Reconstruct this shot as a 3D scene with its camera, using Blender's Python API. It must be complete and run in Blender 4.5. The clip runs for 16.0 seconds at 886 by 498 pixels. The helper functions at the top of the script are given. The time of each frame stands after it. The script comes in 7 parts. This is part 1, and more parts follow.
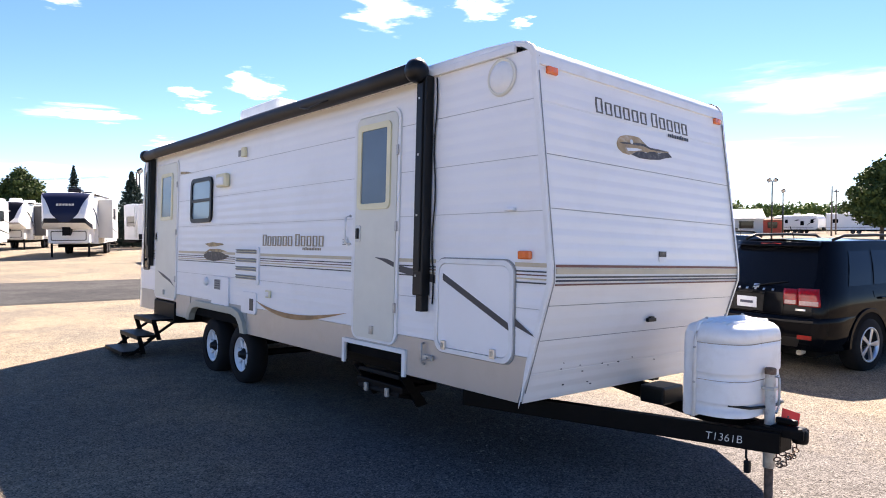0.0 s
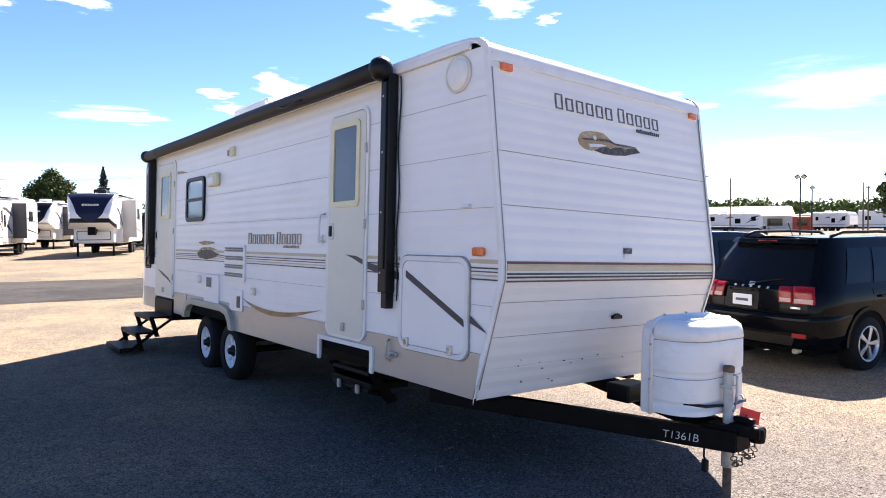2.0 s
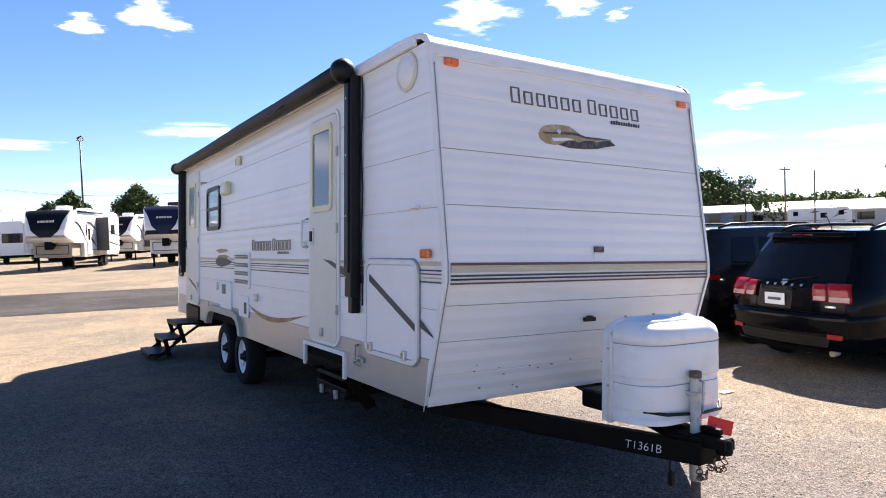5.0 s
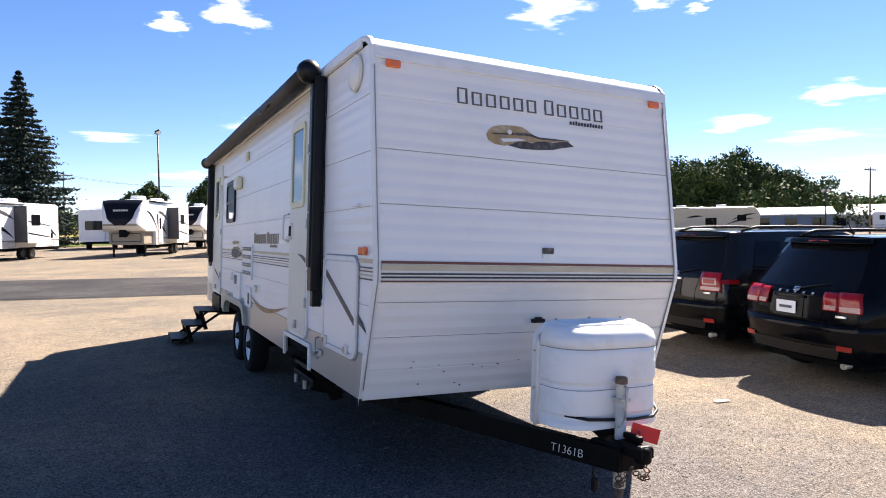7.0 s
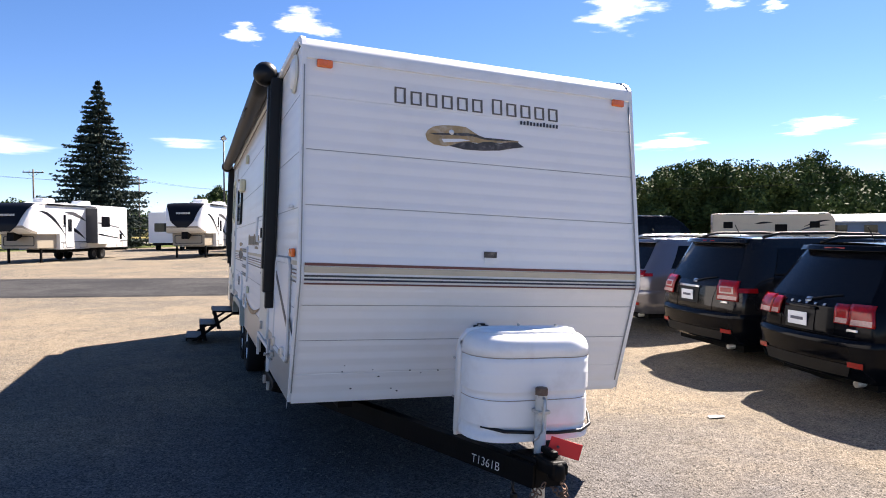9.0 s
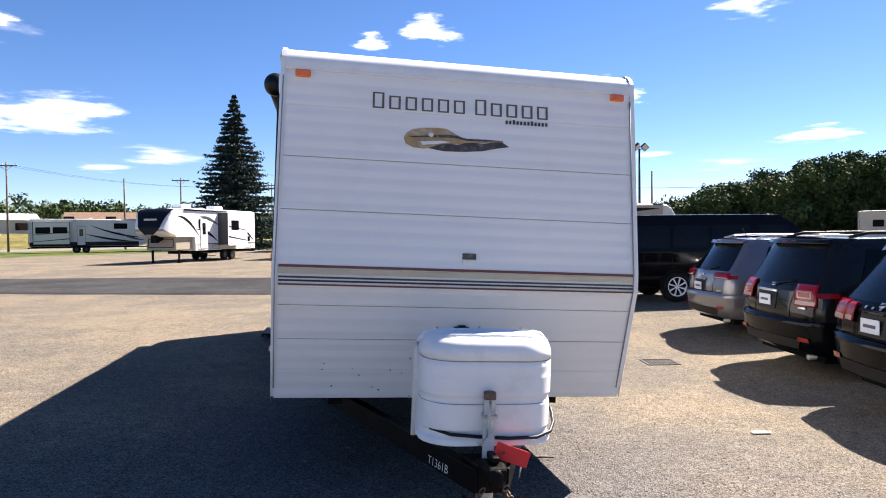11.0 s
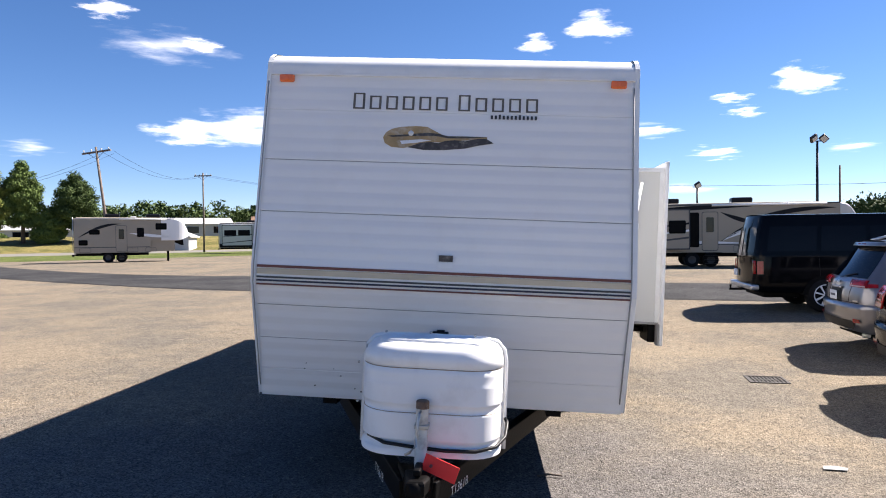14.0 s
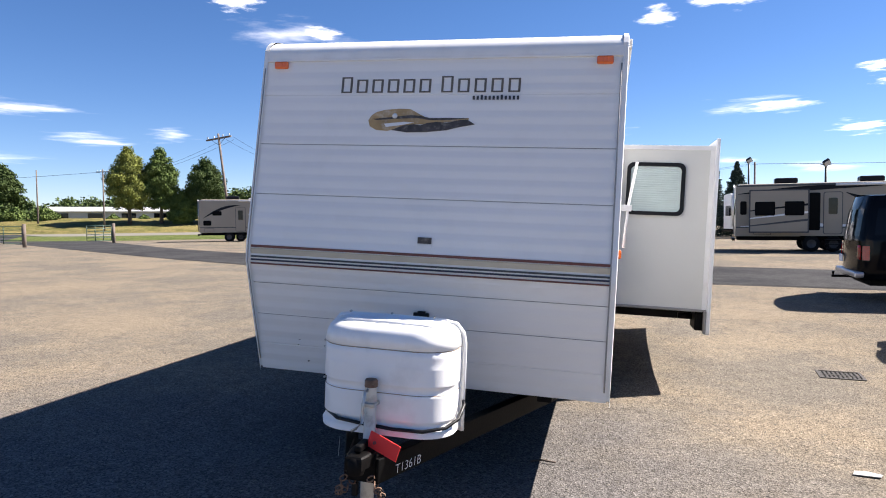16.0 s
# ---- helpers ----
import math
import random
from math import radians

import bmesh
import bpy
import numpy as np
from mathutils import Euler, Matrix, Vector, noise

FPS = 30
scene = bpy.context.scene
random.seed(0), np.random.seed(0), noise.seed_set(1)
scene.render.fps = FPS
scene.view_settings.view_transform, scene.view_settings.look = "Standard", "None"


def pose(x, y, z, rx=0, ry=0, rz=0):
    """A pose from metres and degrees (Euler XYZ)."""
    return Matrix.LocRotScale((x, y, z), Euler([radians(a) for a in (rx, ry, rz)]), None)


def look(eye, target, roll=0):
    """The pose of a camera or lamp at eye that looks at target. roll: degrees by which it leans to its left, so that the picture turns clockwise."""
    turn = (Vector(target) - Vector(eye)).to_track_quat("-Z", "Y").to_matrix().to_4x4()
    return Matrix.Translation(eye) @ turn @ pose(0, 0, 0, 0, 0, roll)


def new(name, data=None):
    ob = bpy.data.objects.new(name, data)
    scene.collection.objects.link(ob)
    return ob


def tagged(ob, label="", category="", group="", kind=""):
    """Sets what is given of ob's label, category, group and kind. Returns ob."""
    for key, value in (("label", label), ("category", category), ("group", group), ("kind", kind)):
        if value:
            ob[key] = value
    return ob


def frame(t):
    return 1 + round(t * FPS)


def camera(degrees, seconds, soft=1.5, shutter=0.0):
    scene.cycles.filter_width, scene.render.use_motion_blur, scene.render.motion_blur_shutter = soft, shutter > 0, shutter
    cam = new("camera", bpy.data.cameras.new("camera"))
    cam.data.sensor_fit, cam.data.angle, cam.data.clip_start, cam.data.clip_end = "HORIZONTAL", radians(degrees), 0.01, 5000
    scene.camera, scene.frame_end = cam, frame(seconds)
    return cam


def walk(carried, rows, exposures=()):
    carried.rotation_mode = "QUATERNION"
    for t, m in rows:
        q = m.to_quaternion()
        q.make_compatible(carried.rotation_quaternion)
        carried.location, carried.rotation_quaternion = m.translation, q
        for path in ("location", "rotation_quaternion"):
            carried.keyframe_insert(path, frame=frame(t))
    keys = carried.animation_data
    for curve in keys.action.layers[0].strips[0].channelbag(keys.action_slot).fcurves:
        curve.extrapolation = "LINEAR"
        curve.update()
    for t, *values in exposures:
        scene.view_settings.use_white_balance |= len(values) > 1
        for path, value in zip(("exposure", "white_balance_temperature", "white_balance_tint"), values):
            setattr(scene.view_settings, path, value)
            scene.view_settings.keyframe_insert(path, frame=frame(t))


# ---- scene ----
cam = camera(68.2, 16.0, 1.0)
PATH = [
    (0, (-4.261, -2.583, 1.724), (-2.9596, -1.0655, 1.6525), -0.23),
    (0.5, (-4.197, -2.602, 1.718), (-2.9091, -1.0729, 1.6442), -0.22),
    (1, (-4.102, -2.652, 1.719), (-2.8223, -1.1171, 1.6406), -0.77),
    (1.5, (-3.998, -2.768, 1.724), (-2.7449, -1.2103, 1.6600), -1.04),
    (2, (-3.919, -2.884, 1.710), (-2.6779, -1.3179, 1.6351), -0.44),
    (2.5, (-3.842, -2.931, 1.702), (-2.6222, -1.3501, 1.5994), -0.33),
    (3, (-3.715, -2.963, 1.692), (-2.5112, -1.3695, 1.5820), -0.67),
    (3.5, (-3.593, -2.996, 1.694), (-2.4116, -1.3853, 1.5921), -0.41),
    (4, (-3.471, -3.078, 1.688), (-2.3260, -1.4396, 1.6180), -1.08),
    (6.5, (-2.721, -3.549, 1.678), (-1.7903, -1.7807, 1.6093), -1.23),
    (7, (-2.531, -3.696, 1.683), (-1.6480, -1.9030, 1.6144), -0.70),
    (7.5, (-2.346, -3.774, 1.668), (-1.5135, -1.9564, 1.5940), -0.73),
    (8, (-2.130, -3.831, 1.669), (-1.3337, -1.9977, 1.6006), -0.55),
    (10.5, (-1.069, -4.125, 1.651), (-0.6129, -2.1779, 1.6081), -0.49),
    (11, (-0.810, -4.203, 1.661), (-0.4648, -2.2341, 1.6135), -0.58),
    (11.5, (-0.593, -4.244, 1.647), (-0.3316, -2.2621, 1.5807), -0.19),
    (12, (-0.380, -4.235, 1.656), (-0.2215, -2.2420, 1.6021), -0.10),
    (12.5, (-0.211, -4.217, 1.655), (-0.1235, -2.2195, 1.6311), -0.08),
    (13, (0.010, -4.192, 1.655), (0.0119, -2.1917, 1.6457), -0.50),
    (13.5, (0.198, -4.169, 1.641), (0.1226, -2.1705, 1.6187), -0.23),
    (14, (0.403, -4.120, 1.643), (0.2520, -2.1261, 1.6069), -0.60),
    (14.5, (0.605, -4.082, 1.639), (0.3766, -2.0952, 1.6064), -0.43),
    (15, (0.866, -4.077, 1.651), (0.5266, -2.1063, 1.6190), -0.96),
    (15.5, (1.056, -4.079, 1.644), (0.6076, -2.1310, 1.5664), 0.02),
    (16, (1.242, -3.998, 1.640), (0.7535, -2.0605, 1.5500), -0.46),
]
walk(cam, [(t, look(eye, target, roll)) for t, eye, target, roll in PATH],
     [(0, 2.30, 7060, 19), (4, 2.14, 7070, 19), (7, 1.96, 6940, 18), (11, 1.76, 6700, 16), (16, 1.53, 6490, 15)])

# ---- world, sun ----
SUN_AZ, SUN_EL = 58.0, 45.0            # degrees from +y towards +x, and above the horizon
world = bpy.data.worlds.new("sky")
scene.world = world
world.use_nodes = True
wn = world.node_tree.nodes
bg = wn["Background"]
sky = wn.new("ShaderNodeTexSky")
sky.sky_type = "NISHITA"
sky.sun_disc = False
sky.sun_elevation = radians(SUN_EL)
sky.sun_rotation = radians(SUN_AZ)
sky.air_density, sky.dust_density, sky.ozone_density = 0.75, 0.05, 3.0
clear = wn.new("ShaderNodeHueSaturation")      # a clear late-summer sky, deeper blue than the model's
clear.inputs["Saturation"].default_value = 1.18
world.node_tree.links.new(sky.outputs[0], clear.inputs["Color"])
air = wn.new("ShaderNodeVectorMath")            # dry air: a little less green, more blue
air.operation = "MULTIPLY"
air.inputs[1].default_value = (0.975, 0.97, 1.06)
world.node_tree.links.new(clear.outputs[0], air.inputs[0])
world.node_tree.links.new(air.outputs[0], bg.inputs[0])
bg.inputs[1].default_value = 0.050
sun = new("sun", bpy.data.lights.new("sun", "SUN"))
sun.data.energy, sun.data.angle, sun.data.color = 5.0, radians(0.53), (1.0, 0.95, 0.87)
sd = Vector((math.sin(radians(SUN_AZ)) * math.cos(radians(SUN_EL)), math.cos(radians(SUN_AZ)) * math.cos(radians(SUN_EL)), math.sin(radians(SUN_EL))))
sun.matrix_world = look(sd * 50, (0, 0, 0))


# ---- materials ----
def mat(name, base, rough=0.5, metal=0.0, vary=0.08, scale=6.0, bump=0.0, bump_scale=120.0, coat=0.0, stain=None, stain_scale=1.5, stain_amount=0.0, rand=0.0, spec=0.5):
    """A surface with two scales of colour variation, fine relief and, where given, stains of another colour."""
    m = bpy.data.materials.new(name)
    m.use_nodes = True
    nt = m.node_tree
    n, link = nt.nodes, nt.links.new
    b = n["Principled BSDF"]
    b.inputs["Roughness"].default_value = rough
    b.inputs["Metallic"].default_value = metal
    b.inputs["Coat Weight"].default_value = coat
    b.inputs["Coat Roughness"].default_value = 0.05
    b.inputs["Specular IOR Level"].default_value = spec
    tc = n.new("ShaderNodeTexCoord")
    big = n.new("ShaderNodeTexNoise")
    big.inputs["Scale"].default_value = scale
    big.inputs["Detail"].default_value = 6
    link(tc.outputs["Object"], big.inputs["Vector"])
    ramp = n.new("ShaderNodeMapRange")
    ramp.inputs[1].default_value, ramp.inputs[2].default_value = 0.3, 0.7
    ramp.inputs[3].default_value, ramp.inputs[4].default_value = 1 - vary, 1 + vary
    link(big.outputs[0], ramp.inputs[0])
    mul = n.new("ShaderNodeVectorMath")
    mul.operation = "SCALE"
    mul.inputs[0].default_value = base[:3]
    link(ramp.outputs[0], mul.inputs["Scale"])
    col = mul.outputs[0]
    if rand:
        oi = n.new("ShaderNodeObjectInfo")
        r2 = n.new("ShaderNodeMapRange")
        r2.inputs[3].default_value, r2.inputs[4].default_value = 1 - rand, 1 + rand
        link(oi.outputs["Random"], r2.inputs[0])
        m2 = n.new("ShaderNodeVectorMath")
        m2.operation = "SCALE"
        link(col, m2.inputs[0])
        link(r2.outputs[0], m2.inputs["Scale"])
        col = m2.outputs[0]
    if stain:
        sn = n.new("ShaderNodeTexNoise")
        sn.inputs["Scale"].default_value = stain_scale
        sn.inputs["Detail"].default_value = 8
        sn.inputs["Roughness"].default_value = 0.65
        link(tc.outputs["Object"], sn.inputs["Vector"])
        sr = n.new("ShaderNodeMapRange")
        sr.inputs[1].default_value, sr.inputs[2].default_value = 0.52, 0.72
        sr.inputs[4].default_value = stain_amount
        link(sn.outputs[0], sr.inputs[0])
        mx = n.new("ShaderNodeMix")
        mx.data_type = "RGBA"
        link(sr.outputs[0], mx.inputs[0])
        link(col, mx.inputs[6])
        mx.inputs[7].default_value = (*stain[:3], 1)
        col = mx.outputs[2]
    link(col, b.inputs["Base Color"])
    if bump:
        fine = n.new("ShaderNodeTexNoise")
        fine.inputs["Scale"].default_value = bump_scale
        fine.inputs["Detail"].default_value = 4
        link(tc.outputs["Object"], fine.inputs["Vector"])
        bp = n.new("ShaderNodeBump")
        bp.inputs["Strength"].default_value = bump
        bp.inputs["Distance"].default_value = 0.01
        link(fine.outputs[0], bp.inputs["Height"])
        link(bp.outputs[0], b.inputs["Normal"])
    return m


def glass_mat(name, tint, rough=0.03):
    m = mat(name, tint, rough, vary=0.03, spec=0.35)
    return m


M = {
    "white": mat("white_siding", (0.84, 0.84, 0.835), 0.32, vary=0.02, scale=1.5, stain=(0.55, 0.51, 0.44), stain_scale=2.2, stain_amount=0.10, bump=0.02, bump_scale=200),
    "front": mat("front_siding", (0.84, 0.83, 0.80), 0.32, vary=0.02, scale=1.5, stain=(0.58, 0.54, 0.46), stain_scale=2.0, stain_amount=0.14, bump=0.02, bump_scale=200),
    "trim": mat("white_trim", (0.80, 0.80, 0.78), 0.35, vary=0.04, stain=(0.4, 0.37, 0.32), stain_amount=0.15, stain_scale=5),
    "skirt": mat("champagne_skirt", (0.47, 0.455, 0.425), 0.35, metal=0.35, vary=0.05, scale=3, stain=(0.28, 0.25, 0.21), stain_amount=0.3, stain_scale=3),
    "arch": mat("olive_beige_arch", (0.40, 0.385, 0.31), 0.45, vary=0.06, scale=3),
    "jackwhite": mat("aged_jack_paint", (0.62, 0.58, 0.50), 0.5, vary=0.08, scale=14, stain=(0.20, 0.11, 0.06), stain_amount=0.6, stain_scale=16),
    "rvglass": mat("black_rv_glass", (0.003, 0.003, 0.004), 0.25, vary=0.05, spec=0.06),
    "brown": mat("faded_brown_vinyl", (0.36, 0.20, 0.085), 0.5, vary=0.3, scale=7),
    "door": mat("cream_door", (0.70, 0.69, 0.60), 0.4, vary=0.03, bump=0.03, bump_scale=300),
    "cream": mat("aged_cream_plastic", (0.74, 0.69, 0.46), 0.5, vary=0.06),
    "black": mat("black_plastic", (0.005, 0.005, 0.0055), 0.4, vary=0.2, bump=0.05, spec=0.3),
    "fabric": mat("awning_vinyl", (0.011, 0.0095, 0.0085), 0.6, vary=0.25, scale=4, bump=0.08, bump_scale=60),
    "steel": mat("black_painted_steel", (0.0035, 0.0033, 0.0033), 0.5, vary=0.3, spec=0.10, stain=(0.022, 0.012, 0.008), stain_amount=0.2, stain_scale=9, bump=0.1, bump_scale=60),
    "rust": mat("rusty_steel", (0.19, 0.115, 0.075), 0.7, metal=0.4, vary=0.4, scale=30, bump=0.2),
    "metal": mat("bright_steel", (0.62, 0.61, 0.59), 0.3, metal=0.9, vary=0.1, scale=20),
    "dull": mat("dull_zinc", (0.50, 0.49, 0.46), 0.45, metal=0.7, vary=0.15, scale=20, stain=(0.16, 0.09, 0.05), stain_amount=0.4, stain_scale=18),
    "tank": mat("white_moulded_plastic", (0.82, 0.815, 0.80), 0.42, vary=0.03, scale=3, stain=(0.40, 0.34, 0.28), stain_amount=0.22, stain_scale=4, bump=0.03, bump_scale=150),
    "tyre": mat("tyre_rubber", (0.008, 0.008, 0.0085), 0.8, spec=0.2, vary=0.2, bump=0.15, bump_scale=80),
    "rim": mat("white_rim", (0.75, 0.76, 0.78), 0.35, vary=0.05),
    "alloy": mat("alloy_rim", (0.55, 0.55, 0.57), 0.28, metal=0.8, vary=0.06),
    "orange": mat("amber_lens", (0.85, 0.16, 0.02), 0.2, vary=0.05, coat=0.6),
    "red": mat("red_lens", (0.22, 0.0025, 0.003), 0.12, vary=0.25, scale=30, spec=0.4),
    "redpaper": mat("red_tag", (0.80, 0.035, 0.03), 0.7, vary=0.05),
    "maroon": mat("maroon_vinyl", (0.15, 0.045, 0.035), 0.45, vary=0.08),
    "tan": mat("tan_vinyl", (0.56, 0.48, 0.34), 0.45, vary=0.08),
    "char": mat("charcoal_vinyl", (0.045, 0.045, 0.05), 0.45, vary=0.15),
    "navy": mat("navy_vinyl", (0.02, 0.022, 0.05), 0.45, vary=0.1),
    "lettering": mat("bronze_lettering", (0.13, 0.11, 0.085), 0.4, vary=0.15),
    "letterside": mat("faded_bronze_lettering", (0.34, 0.27, 0.19), 0.45, vary=0.2),
    "scene_tan": mat("weathered_decal_tan", (0.36, 0.25, 0.12), 0.55, vary=0.45, scale=14, stain=(0.08, 0.06, 0.045), stain_amount=0.9, stain_scale=11),
    "scene_dark": mat("weathered_decal_dark", (0.06, 0.05, 0.045), 0.55, vary=0.4, scale=20, stain=(0.45, 0.40, 0.32), stain_amount=0.4, stain_scale=22),
    "glass": glass_mat("dark_window_glass", (0.006, 0.007, 0.009)),
    "doorpane": mat("frosted_door_pane", (0.13, 0.17, 0.20), 0.12, vary=0.08, scale=2),
    # bluepane: the sky's reflection in the glass is put into its base colour
    "bluepane": mat("painted_sky_pane", (0.30, 0.38, 0.42), 0.06, vary=0.06, scale=2),
    "blind": mat("mint_blind", (0.62, 0.72, 0.68), 0.5, vary=0.05),
    "slide": mat("slide_wall", (0.66, 0.66, 0.61), 0.45, vary=0.03, scale=2, stain=(0.5, 0.47, 0.40), stain_amount=0.12, stain_scale=2),
    "under": mat("underbody", (0.006, 0.006, 0.006), 0.9, vary=0.3, spec=0.1),
    "chalk": mat("white_paint_marker", (0.75, 0.75, 0.72), 0.7, vary=0.1),
    "seamlight": mat("side_seam_gap", (0.42, 0.42, 0.42), 0.7, vary=0.1),
    "rustline": mat("brown_grime_line", (0.34, 0.25, 0.16), 0.8, vary=0.4, scale=25),
    "seamline": mat("seam_shadow_gap", (0.20, 0.195, 0.19), 0.7, vary=0.2),
    "seal": mat("grey_sealant", (0.30, 0.30, 0.29), 0.7, vary=0.2),
    "carblack": mat("black_car_paint", (0.0025, 0.003, 0.0045), 0.12, vary=0.06, scale=2, coat=0.12, spec=0.05, stain=(0.012, 0.012, 0.012), stain_amount=0.08, stain_scale=2.5),
    "cargrey": mat("dark_grey_car_paint", (0.010, 0.010, 0.0105), 0.15, metal=0.2, vary=0.06, scale=2, coat=0.35, spec=0.12, stain=(0.022, 0.022, 0.021), stain_amount=0.12, stain_scale=2.5),
    "carsilver": mat("silver_car_paint", (0.17, 0.165, 0.18), 0.28, metal=0.6, vary=0.05, scale=2, coat=1.0),
    "carglass": mat("tinted_car_glass", (0.004, 0.0045, 0.006), 0.06, vary=0.03, spec=0.16),
    "carplastic": mat("car_black_trim", (0.007, 0.007, 0.0075), 0.5, vary=0.15, spec=0.2),
    "plate": mat("plate_white", (0.62, 0.66, 0.72), 0.4, vary=0.05),
    "bars": mat("dark_print", (0.05, 0.06, 0.10), 0.5),
    "lampclear": mat("clear_lamp_lens", (0.34, 0.22, 0.21), 0.12, vary=0.2, scale=40),
    "rvrim": mat("dark_trailer_rim", (0.045, 0.045, 0.047), 0.4, metal=0.4, vary=0.1),
    "redwall": mat("red_store_wall", (0.34, 0.05, 0.03), 0.7, vary=0.1, scale=0.5),
    "gold": mat("gold_decal_print", (0.40, 0.27, 0.12), 0.5, vary=0.25, scale=9, stain=(0.62, 0.55, 0.44), stain_amount=0.7, stain_scale=12),
    "rvwhite": mat("rv_white_gelcoat", (0.78, 0.78, 0.77), 0.3, vary=0.03, scale=1),
    "rvcream": mat("rv_cream_gelcoat", (0.52, 0.45, 0.33), 0.35, vary=0.04, scale=1),
    "rvtan": mat("rv_tan_gelcoat", (0.32, 0.275, 0.21), 0.35, vary=0.04, scale=1),
    "rvgrey": mat("rv_light_grey_gelcoat", (0.52, 0.51, 0.48), 0.35, vary=0.04, scale=1),
    "rvdark": mat("rv_black_gelcoat", (0.008, 0.008, 0.011), 0.35, vary=0.1, scale=1, spec=0.15),
    "rvblue": mat("rv_navy_gelcoat", (0.014, 0.018, 0.045), 0.35, vary=0.1, scale=1, spec=0.15),
    "roofmem": mat("roof_membrane", (0.68, 0.68, 0.66), 0.7, vary=0.08, scale=2),
    "bark": mat("bark", (0.10, 0.075, 0.055), 0.9, vary=0.3, scale=8, bump=0.4, bump_scale=25),
    "pole": mat("weathered_pole_wood", (0.16, 0.125, 0.10), 0.9, vary=0.25, scale=5, bump=0.2, bump_scale=30),
    "polemetal": mat("dark_lamp_pole", (0.03, 0.028, 0.026), 0.5, metal=0.4, vary=0.15),
    "wire": mat("power_line", (0.02, 0.02, 0.02), 0.9, spec=0.0),
    "brick": mat("brown_roofing", (0.20, 0.12, 0.075), 0.9, vary=0.2, scale=2, bump=0.2),
    "shed": mat("white_shed_metal", (0.42, 0.42, 0.41), 0.5, vary=0.06, scale=0.5),
    "bluewall": mat("slate_blue_wall", (0.12, 0.17, 0.24), 0.6, vary=0.08, scale=0.5),
    "greenpaint": mat("green_gate_paint", (0.05, 0.09, 0.06), 0.5, vary=0.2),
    "paper": mat("litter_paper", (0.32, 0.31, 0.285), 0.8, vary=0.05),
    "iron": mat("cast_iron", (0.05, 0.045, 0.04), 0.7, metal=0.5, vary=0.3, scale=20, bump=0.2),
    "silt": mat("pale_silt", (0.16, 0.147, 0.125), 0.95, vary=0.12, scale=3, bump=0.3, bump_scale=60),
}


def foliage(name, a, b):
    """Leaves: colour from a to b, leaf by leaf and clump by clump."""
    m = bpy.data.materials.new(name)
    m.use_nodes = True
    n, link = m.node_tree.nodes, m.node_tree.links.new
    bs = n["Principled BSDF"]
    bs.inputs["Roughness"].default_value = 0.75
    bs.inputs["Specular IOR Level"].default_value = 0.12
    geo = n.new("ShaderNodeNewGeometry")
    tc = n.new("ShaderNodeTexCoord")
    no = n.new("ShaderNodeTexNoise")
    no.inputs["Scale"].default_value = 0.5
    link(tc.outputs["Object"], no.inputs["Vector"])
    ad = n.new("ShaderNodeMath")
    ad.operation = "MULTIPLY_ADD"
    ad.inputs[1].default_value, ad.inputs[2].default_value = 0.5, 0.0
    link(geo.outputs["Random Per Island"], ad.inputs[0])
    su = n.new("ShaderNodeMath")
    su.operation = "MULTIPLY_ADD"
    su.inputs[1].default_value = 0.6
    link(no.outputs[0], su.inputs[0])
    link(ad.outputs[0], su.inputs[2])
    mx = n.new("ShaderNodeMix")
    mx.data_type = "RGBA"
    link(su.outputs[0], mx.inputs[0])
    mx.inputs[6].default_value, mx.inputs[7].default_value = (*a, 1), (*b, 1)
    link(mx.outputs[2], bs.inputs["Base Color"])
    return m


M["spruce"] = foliage("spruce_needles", (0.012, 0.022, 0.018), (0.045, 0.065, 0.05))
M["leaf"] = foliage("green_leaves", (0.05, 0.085, 0.025), (0.15, 0.20, 0.055))
M["leafdark"] = foliage("dark_green_leaves", (0.024, 0.042, 0.014), (0.085, 0.120, 0.036))
M["leafyellow"] = foliage("yellow_green_leaves", (0.09, 0.12, 0.028), (0.28, 0.29, 0.07))


